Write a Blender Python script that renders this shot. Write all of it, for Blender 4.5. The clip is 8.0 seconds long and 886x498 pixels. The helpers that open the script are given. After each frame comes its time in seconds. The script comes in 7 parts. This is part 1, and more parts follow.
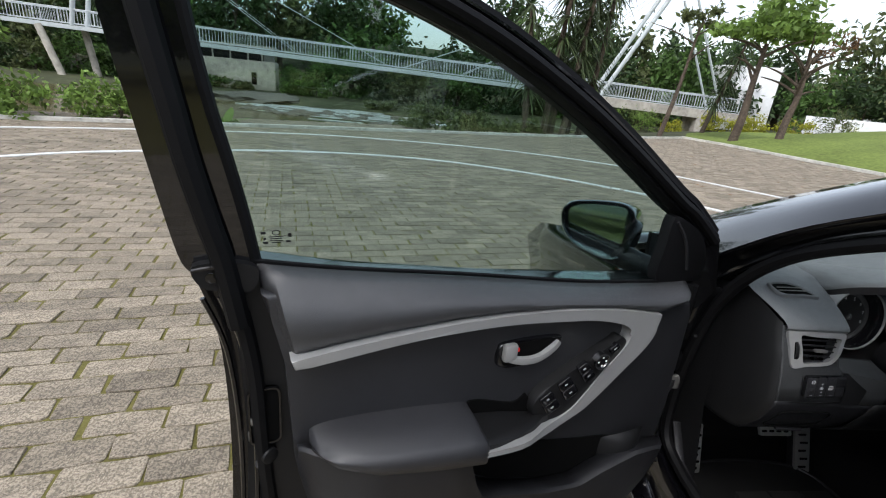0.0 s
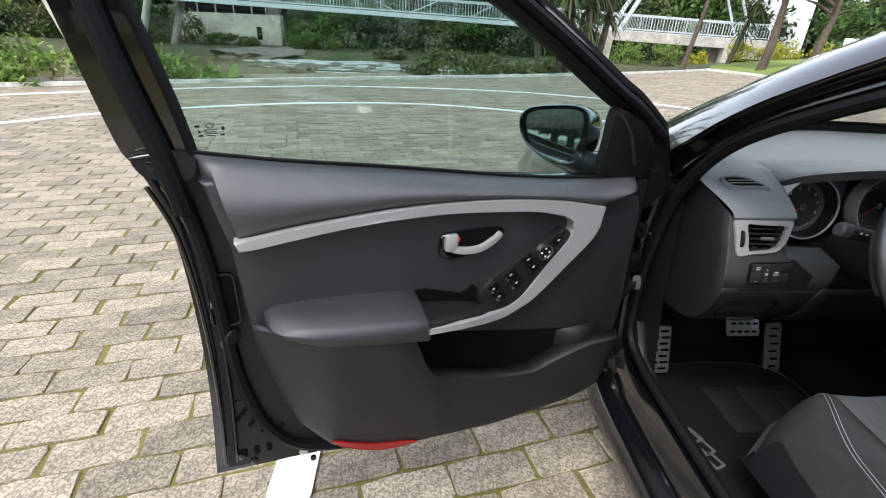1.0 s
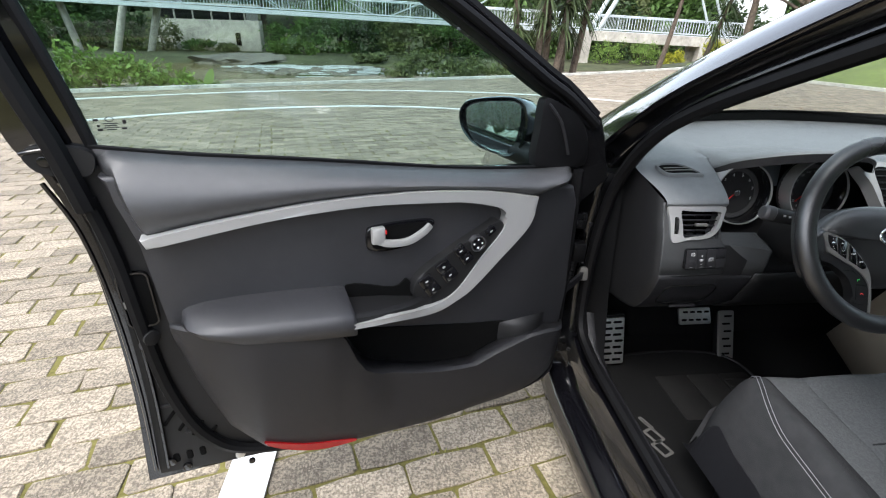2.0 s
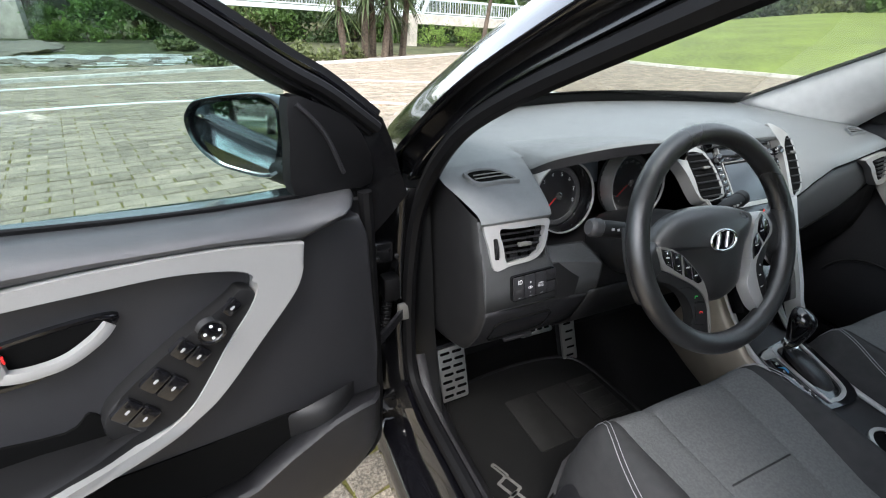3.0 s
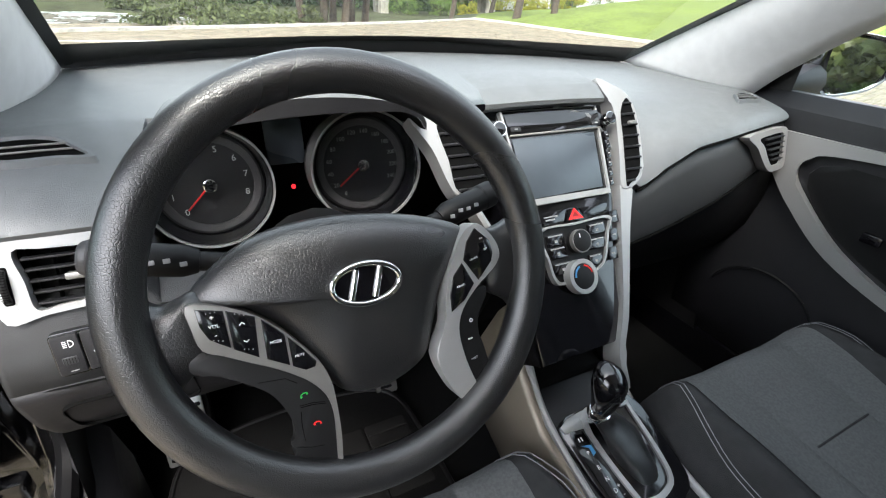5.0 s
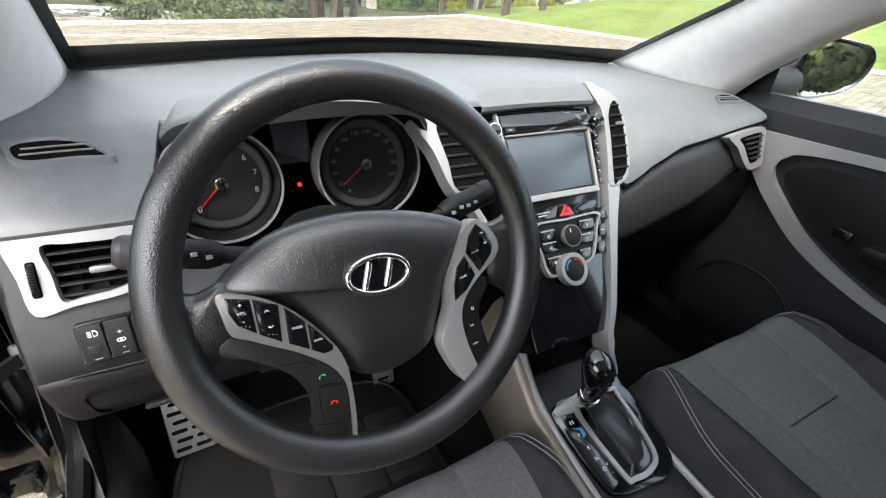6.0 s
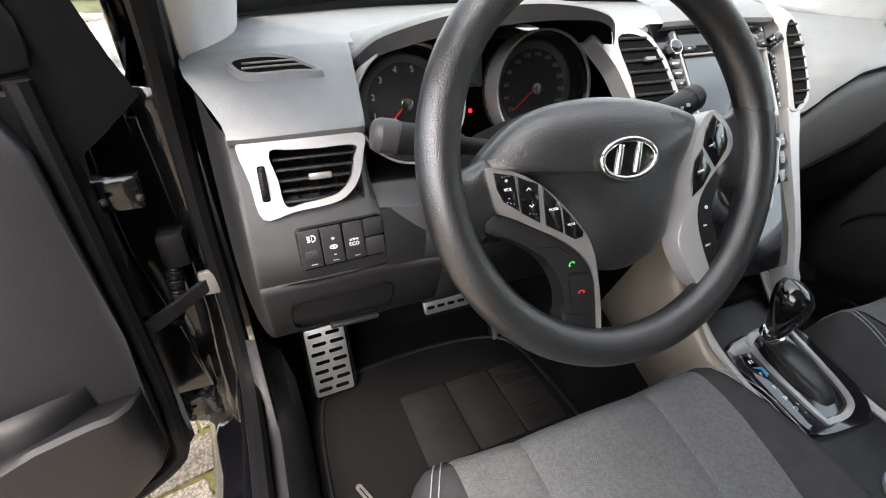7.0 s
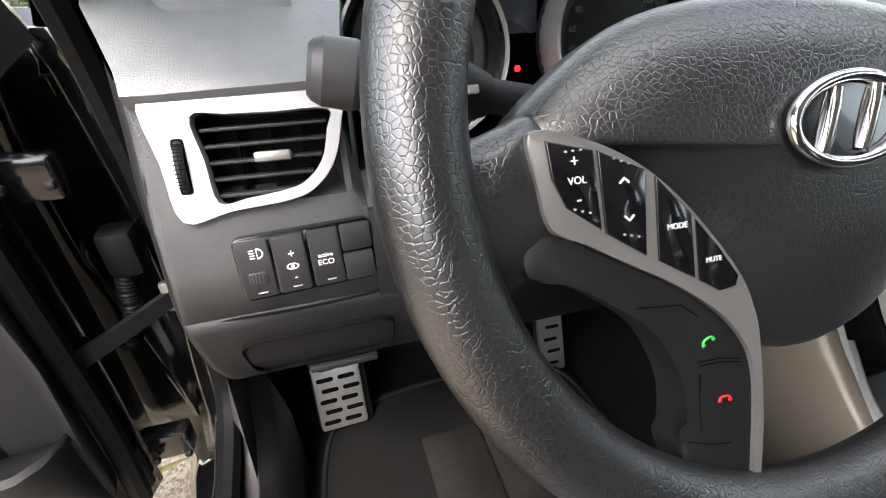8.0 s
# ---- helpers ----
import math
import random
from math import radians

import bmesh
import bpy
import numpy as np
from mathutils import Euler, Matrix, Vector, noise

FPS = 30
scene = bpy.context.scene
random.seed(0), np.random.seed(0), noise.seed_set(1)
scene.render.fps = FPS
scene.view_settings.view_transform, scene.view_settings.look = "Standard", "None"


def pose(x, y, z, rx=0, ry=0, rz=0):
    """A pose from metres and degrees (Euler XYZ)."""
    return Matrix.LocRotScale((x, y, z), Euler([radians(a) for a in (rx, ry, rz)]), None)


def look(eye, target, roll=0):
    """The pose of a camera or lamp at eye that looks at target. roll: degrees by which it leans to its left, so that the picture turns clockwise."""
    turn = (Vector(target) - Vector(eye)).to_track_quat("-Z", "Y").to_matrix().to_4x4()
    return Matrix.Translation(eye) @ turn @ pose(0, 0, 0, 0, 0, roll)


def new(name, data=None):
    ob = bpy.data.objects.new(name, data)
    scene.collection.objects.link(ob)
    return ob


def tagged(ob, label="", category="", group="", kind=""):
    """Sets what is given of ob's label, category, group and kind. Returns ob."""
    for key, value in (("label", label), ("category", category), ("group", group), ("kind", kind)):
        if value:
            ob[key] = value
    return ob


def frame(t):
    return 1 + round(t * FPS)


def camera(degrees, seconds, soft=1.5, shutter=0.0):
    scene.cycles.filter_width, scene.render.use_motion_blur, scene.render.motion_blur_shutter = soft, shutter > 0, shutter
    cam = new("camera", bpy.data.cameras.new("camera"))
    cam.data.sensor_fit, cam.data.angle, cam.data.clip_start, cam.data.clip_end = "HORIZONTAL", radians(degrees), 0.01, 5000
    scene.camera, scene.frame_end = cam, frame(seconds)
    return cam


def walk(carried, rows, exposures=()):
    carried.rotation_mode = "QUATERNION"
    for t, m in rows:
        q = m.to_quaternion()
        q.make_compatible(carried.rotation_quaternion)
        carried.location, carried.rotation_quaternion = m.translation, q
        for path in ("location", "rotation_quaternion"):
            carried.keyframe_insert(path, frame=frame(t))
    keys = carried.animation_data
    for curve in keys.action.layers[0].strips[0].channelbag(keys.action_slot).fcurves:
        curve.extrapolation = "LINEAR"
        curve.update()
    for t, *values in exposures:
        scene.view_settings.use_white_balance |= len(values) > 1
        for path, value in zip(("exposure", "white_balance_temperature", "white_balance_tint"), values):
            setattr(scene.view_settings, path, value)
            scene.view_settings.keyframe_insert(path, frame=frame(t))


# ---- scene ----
cam = camera(88.3, 8.0, 1.1)
PATH = [
    (0, (-1.571, -0.906, 1.394), (-1.35, 0.962, 0.714), 5.7),
    (0.5, (-1.517, -0.889, 1.341), (-1.305, 0.902, 0.477), 5.1),
    (1, (-1.421, -1.008, 1.32), (-1.28, 0.785, 0.446), 2.4),
    (1.2, (-1.388, -1.048, 1.314), (-1.285, 0.753, 0.449), 1.9),
    (2.3, (-1.252, -0.966, 1.297), (-0.925, 0.81, 0.437), 1.4),
    (2.5, (-1.206, -0.882, 1.294), (-0.741, 0.865, 0.437), 1.6),
    (3, (-1.065, -0.724, 1.278), (-0.297, 0.889, 0.38), 1.7),
    (3.5, (-0.879, -0.67, 1.243), (0.002, 0.866, 0.314), 1.5),
    (4, (-0.713, -0.644, 1.198), (0.147, 0.874, 0.222), 1.8),
    (4.5, (-0.556, -0.604, 1.174), (0.237, 0.937, 0.175), 2.2),
    (4.7, (-0.505, -0.606, 1.178), (0.299, 0.933, 0.186), 2.8),
    (5.8, (-0.425, -0.641, 1.2), (0.466, 0.844, 0.199), 4.8),
    (6, (-0.485, -0.638, 1.201), (0.391, 0.857, 0.202), 4.3),
    (6.5, (-0.675, -0.664, 1.194), (0.117, 0.878, 0.196), 2.8),
    (7, (-0.658, -0.597, 1.107), (0.01, 0.974, 0.067), 0.5),
    (7.5, (-0.586, -0.473, 1.032), (-0.075, 1.145, -0.028), -1.4),
    (8, (-0.564, -0.437, 1.023), (-0.114, 1.201, -0.034), -1.5),
]
walk(cam, [(t, look(eye, target, roll)) for t, eye, target, roll in PATH],
     exposures=[(0, 0.5, 6250, 10), (0.5, 1.05, 6250, 10), (1.0, 1.25, 6250, 10), (2.3, 1.57, 6250, 10), (3.0, 1.85, 6350, 10), (3.5, 1.95, 6430, 10), (4.0, 2.15, 6500, 10), (6.0, 2.3, 6650, 12), (6.5, 2.35, 6950, 15), (7.5, 2.75, 6950, 15), (8.0, 2.7, 6900, 14)])

# ---- world and light ----
SUN_UP, SUN_TURN = 58.0, 215.0
world = bpy.data.worlds.new("world")
scene.world = world
world.use_nodes = True
wn = world.node_tree
sky = wn.nodes.new("ShaderNodeTexSky")
sky.sky_type, sky.sun_disc = "NISHITA", False
sky.sun_elevation, sky.sun_rotation = radians(SUN_UP), radians(SUN_TURN)
sky.air_density, sky.dust_density, sky.ozone_density = 1.2, 2.5, 1.5
soft_sky = wn.nodes.new("ShaderNodeHueSaturation")
soft_sky.inputs["Saturation"].default_value = 0.4
soft_sky.inputs["Value"].default_value = 1.5
wn.links.new(sky.outputs[0], soft_sky.inputs["Color"])
wn.links.new(soft_sky.outputs[0], wn.nodes["Background"].inputs[0])
wn.nodes["Background"].inputs[1].default_value = 0.15
sun = new("sun", bpy.data.lights.new("sun", "SUN"))
sun.data.energy, sun.data.angle, sun.data.color = 1.0, radians(20), (1.0, 0.96, 0.9)
sun.matrix_world = look((0, 0, 0), (-math.sin(radians(SUN_TURN)), -math.cos(radians(SUN_TURN)), -math.tan(radians(SUN_UP))))


# ---- materials ----
def shader(name, color, rough=0.5, metal=0.0, vary=0.15, grain=40.0, bump=0.0, bump_scale=300.0, cells=False, coat=0.0, spec=0.5, stain=3.0, rand=0.0, speck=0.0, depth=0.0015):
    """A surface with grain and stains in its colour, and a fine relief."""
    m = bpy.data.materials.new(name)
    m.use_nodes = True
    t = m.node_tree
    b = t.nodes["Principled BSDF"]
    b.inputs["Roughness"].default_value, b.inputs["Metallic"].default_value = rough, metal
    b.inputs["Coat Weight"].default_value, b.inputs["Coat Roughness"].default_value = coat, 0.03
    b.inputs["Specular IOR Level"].default_value = spec
    co = t.nodes.new("ShaderNodeTexCoord")
    fine, broad = t.nodes.new("ShaderNodeTexNoise"), t.nodes.new("ShaderNodeTexNoise")
    fine.inputs["Scale"].default_value, broad.inputs["Scale"].default_value = grain, stain
    fine.inputs["Detail"].default_value, broad.inputs["Detail"].default_value = 4, 3
    both = t.nodes.new("ShaderNodeMath")
    both.operation = "ADD"
    for n in (fine, broad):
        t.links.new(co.outputs["Object"], n.inputs["Vector"])
    t.links.new(fine.outputs[0], both.inputs[0])
    t.links.new(broad.outputs[0], both.inputs[1])
    last = both
    if rand:
        info = t.nodes.new("ShaderNodeObjectInfo")
        more = t.nodes.new("ShaderNodeMath")
        more.operation, more.inputs[1].default_value = "MULTIPLY_ADD", rand
        t.links.new(info.outputs["Random"], more.inputs[0])
        t.links.new(both.outputs[0], more.inputs[2])
        last = more
    ramp = t.nodes.new("ShaderNodeMapRange")
    ramp.inputs[1].default_value, ramp.inputs[2].default_value = 0.6, 1.4 + rand
    ramp.inputs[3].default_value, ramp.inputs[4].default_value = 1 - vary, 1 + vary
    t.links.new(last.outputs[0], ramp.inputs[0])
    mul = t.nodes.new("ShaderNodeMix")
    mul.data_type, mul.blend_type = "RGBA", "MULTIPLY"
    mul.inputs[0].default_value = 1.0
    mul.inputs[6].default_value = (*color, 1)
    t.links.new(ramp.outputs[0], mul.inputs[7])
    out = mul.outputs[2]
    if speck:
        dots, spread, more = t.nodes.new("ShaderNodeTexNoise"), t.nodes.new("ShaderNodeMapRange"), t.nodes.new("ShaderNodeMix")
        dots.inputs["Scale"].default_value, dots.inputs["Detail"].default_value = grain * 0.55, 6
        t.links.new(co.outputs["Object"], dots.inputs["Vector"])
        spread.inputs[1].default_value, spread.inputs[2].default_value = 0.4, 0.6
        spread.inputs[3].default_value, spread.inputs[4].default_value = 1 - speck, 1 + speck * 0.8
        t.links.new(dots.outputs[0], spread.inputs[0])
        more.data_type, more.blend_type = "RGBA", "MULTIPLY"
        more.inputs[0].default_value = 1.0
        t.links.new(out, more.inputs[6])
        t.links.new(spread.outputs[0], more.inputs[7])
        out = more.outputs[2]
    t.links.new(out, b.inputs["Base Color"])
    if bump:
        tex = t.nodes.new("ShaderNodeTexVoronoi" if cells else "ShaderNodeTexNoise")
        tex.inputs["Scale"].default_value = bump_scale
        if cells:
            tex.feature = "DISTANCE_TO_EDGE"
        t.links.new(co.outputs["Object"], tex.inputs["Vector"])
        bn = t.nodes.new("ShaderNodeBump")
        bn.inputs["Strength"].default_value, bn.inputs["Distance"].default_value = bump, depth
        height = tex.outputs[0]
        if cells:
            crease = t.nodes.new("ShaderNodeMapRange")
            crease.interpolation_type = "SMOOTHSTEP"
            crease.inputs[2].default_value = 0.13
            t.links.new(height, crease.inputs[0])
            height = crease.outputs[0]
        t.links.new(height, bn.inputs["Height"])
        t.links.new(bn.outputs[0], b.inputs["Normal"])
    rr = t.nodes.new("ShaderNodeMapRange")
    rr.inputs[1].default_value, rr.inputs[2].default_value = 0.3, 0.7
    rr.inputs[3].default_value, rr.inputs[4].default_value = rough - min(0.06, rough * 0.4), min(rough + min(0.08, rough * 0.5), 1.0)
    t.links.new(broad.outputs[0], rr.inputs[0])
    t.links.new(rr.outputs[0], b.inputs["Roughness"])
    return m


def pane(name, tint, gloss=0.02, base=0.06):
    """Clear glass: see-through, with a sheen that grows at a slant."""
    m = bpy.data.materials.new(name)
    m.use_nodes = True
    t = m.node_tree
    t.nodes.clear()
    out, mix = t.nodes.new("ShaderNodeOutputMaterial"), t.nodes.new("ShaderNodeMixShader")
    clear, shine, face = t.nodes.new("ShaderNodeBsdfTransparent"), t.nodes.new("ShaderNodeBsdfGlossy"), t.nodes.new("ShaderNodeLayerWeight")
    steep, fres = t.nodes.new("ShaderNodeMath"), t.nodes.new("ShaderNodeMath")
    face.inputs[0].default_value = 0.5
    steep.operation, steep.inputs[1].default_value = "POWER", 5.0
    fres.operation, fres.inputs[1].default_value, fres.inputs[2].default_value = "MULTIPLY_ADD", 0.85, base
    t.links.new(face.outputs["Facing"], steep.inputs[0])
    t.links.new(steep.outputs[0], fres.inputs[0])
    clear.inputs[0].default_value = (*tint, 1)
    shine.inputs["Roughness"].default_value = gloss
    t.links.new(fres.outputs[0], mix.inputs[0])
    t.links.new(clear.outputs[0], mix.inputs[1])
    t.links.new(shine.outputs[0], mix.inputs[2])
    t.links.new(mix.outputs[0], out.inputs[0])
    return m


def glow(name, color, power):
    m = bpy.data.materials.new(name)
    m.use_nodes = True
    b = m.node_tree.nodes["Principled BSDF"]
    b.inputs["Base Color"].default_value = (*color, 1)
    b.inputs["Emission Color"].default_value = (*color, 1)
    b.inputs["Emission Strength"].default_value = power
    return m


PAINT = shader("black_car_paint", (0.003, 0.003, 0.004), 0.12, vary=0.2, coat=1.0, spec=0.45)
PAINTIN = shader("black_undercoat_paint", (0.004, 0.004, 0.0045), 0.16, coat=0.35, spec=0.45)
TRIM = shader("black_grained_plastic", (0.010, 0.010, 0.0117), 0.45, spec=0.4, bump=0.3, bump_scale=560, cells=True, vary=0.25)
# below the dash top: partly two-tone, partly shade put into the grey
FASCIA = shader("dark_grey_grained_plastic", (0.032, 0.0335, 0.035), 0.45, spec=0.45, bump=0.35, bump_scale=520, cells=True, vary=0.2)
# charcoal made paler, with sky sheen through the windscreen put into it
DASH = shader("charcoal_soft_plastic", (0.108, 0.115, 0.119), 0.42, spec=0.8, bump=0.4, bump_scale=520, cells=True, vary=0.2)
INSERT = shader("charcoal_vinyl_insert", (0.016, 0.016, 0.0182), 0.4, spec=0.6, bump=0.3, bump_scale=520, cells=True, vary=0.2)
DOORPAD = shader("dark_vinyl", (0.034, 0.0345, 0.037), 0.38, spec=0.65, bump=0.3, bump_scale=520, cells=True, vary=0.2)
LEATHER = shader("black_grained_leather", (0.01, 0.01, 0.0107), 0.3, spec=1.0, bump=0.21, bump_scale=370, depth=0.0009, cells=True, vary=0.3)
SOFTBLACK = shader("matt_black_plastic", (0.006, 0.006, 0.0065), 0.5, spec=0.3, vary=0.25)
# near-black plastic; also stands in for shade in hollows, slots and cups
DARK = shader("dark_plastic_and_cavity_shade", (0.002, 0.002, 0.002), 0.8, spec=0.08, vary=0.3)
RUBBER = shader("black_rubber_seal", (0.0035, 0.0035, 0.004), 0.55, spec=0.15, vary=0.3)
PIANO = shader("gloss_black_plastic", (0.004, 0.004, 0.005), 0.12, coat=0.6, vary=0.2)
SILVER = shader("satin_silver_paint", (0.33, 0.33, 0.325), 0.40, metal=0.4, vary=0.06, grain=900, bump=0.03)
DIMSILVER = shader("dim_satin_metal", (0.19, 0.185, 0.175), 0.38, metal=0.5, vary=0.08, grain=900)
CHROME = shader("polished_chrome", (0.8, 0.8, 0.8), 0.08, metal=1.0, vary=0.05)
STEEL = shader("brushed_steel", (0.62, 0.62, 0.6), 0.38, metal=0.9, vary=0.15, grain=120)
CHAMPAGNE = shader("warm_satin_paint", (0.22, 0.19, 0.15), 0.4, metal=0.4, vary=0.06, grain=900)
LINER = shader("pale_grey_pillar_cloth", (0.58, 0.58, 0.575), 0.85, bump=0.2, bump_scale=900, vary=0.08)
CARPET = shader("black_carpet", (0.007, 0.007, 0.007), 0.95, bump=0.9, bump_scale=900, vary=0.5, grain=500, spec=0.1)
RUBBERPAD = shader("grey_black_heel_pad", (0.011, 0.0108, 0.0105), 0.7, bump=0.5, bump_scale=700, vary=0.35, stain=14, spec=0.15)
CLOTH = shader("grey_woven_seat_cloth", (0.112, 0.115, 0.117), 0.9, speck=0.1, bump=0.9, bump_scale=420, cells=True, vary=0.1, grain=420, stain=9, spec=0.15)
SIDECLOTH = shader("black_seat_cloth", (0.027, 0.027, 0.028), 0.85, bump=0.5, bump_scale=650, vary=0.3, spec=0.2)
STITCH = shader("pale_grey_thread", (0.2, 0.2, 0.21), 0.8)
WHITE = shader("white_print", (0.75, 0.75, 0.75), 0.5, vary=0.02)
GREYMARK = shader("grey_print", (0.3, 0.3, 0.3), 0.6, vary=0.05)
REDLENS = shader("red_reflector_plastic", (0.2, 0.005, 0.006), 0.25, coat=0.5)
REDPRINT = shader("red_print", (0.75, 0.02, 0.02), 0.4)
GREENPRINT = shader("green_print", (0.03, 0.5, 0.08), 0.4)
BLUEPRINT = shader("blue_print", (0.05, 0.25, 0.5), 0.3)
REDLAMP = glow("red_tell_tale", (1.0, 0.02, 0.03), 0.5)
SCREEN = shader("grey_display_glass", (0.05, 0.062, 0.075), 0.28, coat=0.15, vary=0.1)
DIALFACE = shader("dark_dial_face", (0.022, 0.022, 0.024), 0.5, vary=0.2)
DIALRING = shader("grey_dial_ring", (0.10, 0.097, 0.1), 0.45, vary=0.15)
GLASS = pane("green_tinted_glass", (0.68, 0.78, 0.77))
DIALGLASS = pane("dial_cover", (0.9, 0.9, 0.9), base=0.01)
CLEAR = pane("windscreen_glass", (0.70, 0.74, 0.70))
MIRROR = shader("mirror_silver", (0.85, 0.87, 0.88), 0.015, metal=1.0, vary=0.01)
GREYCAP = shader("mid_grey_plastic", (0.03, 0.03, 0.032), 0.45, vary=0.1)
TYRE = shader("black_tyre", (0.015, 0.015, 0.015), 0.8)


# ---- building helpers ----
def part(name, bm, mat, parent=None, label="", smooth=True, sharp=40):
    """Links a bmesh as one mesh object, under its thing or part."""
    me = bpy.data.meshes.new(name)
    bmesh.ops.recalc_face_normals(bm, faces=bm.faces)
    bm.to_mesh(me)
    bm.free()
    me.materials.append(mat)
    if smooth:
        me.shade_smooth()
        me.set_sharp_from_angle(angle=radians(sharp))
    ob = new(name, me)
    ob.parent = parent
    if label:
        ob["label"] = label
    return ob


def raw(name, verts, faces, mat, parent=None, smooth=False):
    me = bpy.data.meshes.new(name)
    me.from_pydata(verts, [], faces)
    me.materials.append(mat)
    if smooth:
        me.shade_smooth()
    ob = new(name, me)
    ob.parent = parent
    return ob


def thing(name, m, label, category, group="", kind=""):
    ob = new(name)
    ob.matrix_world = m
    ob.empty_display_size = 0.05
    return tagged(ob, label, category, group, kind)


def curve(pts, n=6, closed=False):
    """A smooth line through a few points (Catmull-Rom)."""
    p = [Vector(q) for q in pts]
    k = len(p)
    out = []
    for i in range(k if closed else k - 1):
        a, b, c, d = (p[j % k] if closed else p[min(max(j, 0), k - 1)] for j in (i - 1, i, i + 1, i + 2))
        for s in range(n):
            t = s / n
            out.append(0.5 * ((2 * b) + (c - a) * t + (2 * a - 5 * b + 4 * c - d) * t * t + (3 * b - a - 3 * c + d) * t ** 3))
    if not closed:
        out.append(p[-1])
    return out


def block(size, at=(0, 0, 0), bevel=0.004, rot=(0, 0, 0), seg=2, bm=None):
    bm = bm or bmesh.new()
    made = bmesh.ops.create_cube(bm, size=1, matrix=pose(*at, *rot) @ Matrix.Diagonal((*size, 1)))
    if bevel:
        edges = list({e for v in made["verts"] for e in v.link_edges})
        bmesh.ops.bevel(bm, geom=edges, offset=bevel, segments=seg, profile=0.5, affect="EDGES")
    return bm


def plate(outline, z0, z1, bevel=0.003, m=None, bm=None, seg=2):
    """A slab from a 2D outline, between two heights, its upper rim rounded."""
    bm = bm or bmesh.new()
    m = m or Matrix()
    low = [bm.verts.new(m @ Vector((p[0], p[1], z0))) for p in outline]
    high = [bm.verts.new(m @ Vector((p[0], p[1], z1))) for p in outline]
    n = len(outline)
    rim = []
    bm.faces.new(low[::-1])
    bm.faces.new(high)
    for i in range(n):
        bm.faces.new((low[i], low[(i + 1) % n], high[(i + 1) % n], high[i]))
        rim.append(bm.edges.get((high[i], high[(i + 1) % n])))
    if bevel:
        bmesh.ops.bevel(bm, geom=rim, offset=bevel, segments=seg, profile=0.5, affect="EDGES", clamp_overlap=True)
    return bm


def rounded(w, h, r, n=4, x=0.0, y=0.0):
    pts = []
    for cx, cy, a0 in ((w / 2 - r, h / 2 - r, 0), (-w / 2 + r, h / 2 - r, 90), (-w / 2 + r, -h / 2 + r, 180), (w / 2 - r, -h / 2 + r, 270)):
        for i in range(n + 1):
            a = radians(a0 + 90 * i / n)
            pts.append((x + cx + r * math.cos(a), y + cy + r * math.sin(a)))
    return pts


def ellipse(a, b, n=32, x=0.0, y=0.0):
    return [(x + a * math.cos(2 * math.pi * i / n), y + b * math.sin(2 * math.pi * i / n)) for i in range(n)]


def frame_plate(outer, inner, z0, z1, m=None, bm=None):
    """A flat ring between two outlines of the same number of points."""
    bm = bm or bmesh.new()
    m = m or Matrix()
    n = len(outer)
    loops = [[bm.verts.new(m @ Vector((p[0], p[1], z))) for p in line] for line, z in ((outer, z0), (outer, z1), (inner, z1), (inner, z0))]
    for a, b in ((0, 1), (1, 2), (2, 3), (3, 0)):
        for i in range(n):
            j = (i + 1) % n
            bm.faces.new((loops[a][i], loops[a][j], loops[b][j], loops[b][i]))
    return bm


def loft(rows, closed=False, caps=False, bm=None):
    """A skin over rows of points."""
    bm = bm or bmesh.new()
    vs = [[bm.verts.new(p) for p in row] for row in rows]
    n = len(rows[0])
    for a, b in zip(vs, vs[1:]):
        for i in range(n if closed else n - 1):
            j = (i + 1) % n
            bm.faces.new((a[i], a[j], b[j], b[i]))
    if caps:
        bm.faces.new(vs[0][::-1])
        bm.faces.new(vs[-1])
    return bm


def sweep(path, profile, closed=False, up=(0, 0, 1), bm=None, scale=None):
    """A profile (a across, b along up) drawn along a path."""
    p = [Vector(q) for q in path]
    k = len(p)
    rows = []
    for i in range(k):
        d = (p[(i + 1) % k] - p[i - 1]) if closed else p[min(i + 1, k - 1)] - p[max(i - 1, 0)]
        d.normalize()
        side = d.cross(Vector(up)).normalized()
        top = side.cross(d)
        s = scale(i / max(k - 1, 1)) if scale else 1.0
        rows.append([p[i] + side * a * s + top * b * s for a, b in profile])
    if closed:
        rows.append(rows[0])
    bm = loft(rows, closed=True, caps=not closed, bm=bm)
    if closed:
        bmesh.ops.remove_doubles(bm, verts=bm.verts, dist=1e-6)
    return bm


def round_profile(r, n=10, flat=1.0):
    return [(r * math.cos(2 * math.pi * i / n), r * flat * math.sin(2 * math.pi * i / n)) for i in range(n)]


def tube(path, r, n=10, closed=False, up=(0, 0, 1), bm=None, scale=None):
    return sweep(path, round_profile(r, n), closed, up, bm, scale)


def disc(r, z0, z1, at=(0, 0), n=28, bevel=0.001, bm=None, m=None):
    return plate(ellipse(r, r, n, *at), z0, z1, bevel, m, bm)


def words(name, text, size, m, mat, parent, label=""):
    """Printed letters, turned into a mesh."""
    cu = bpy.data.curves.new(name, "FONT")
    cu.body, cu.size, cu.align_x, cu.align_y, cu.extrude = text, size, "CENTER", "CENTER", 0.0002
    cu.resolution_u = 3
    tmp = bpy.data.objects.new(name, cu)
    scene.collection.objects.link(tmp)
    bpy.context.view_layer.update()
    me = bpy.data.meshes.new_from_object(tmp)
    bpy.data.objects.remove(tmp)
    bpy.data.curves.remove(cu)
    me.transform(m)
    me.materials.clear()
    me.materials.append(mat)
    ob = new(name, me)
    ob.parent = parent
    if label:
        ob["label"] = label
    return ob


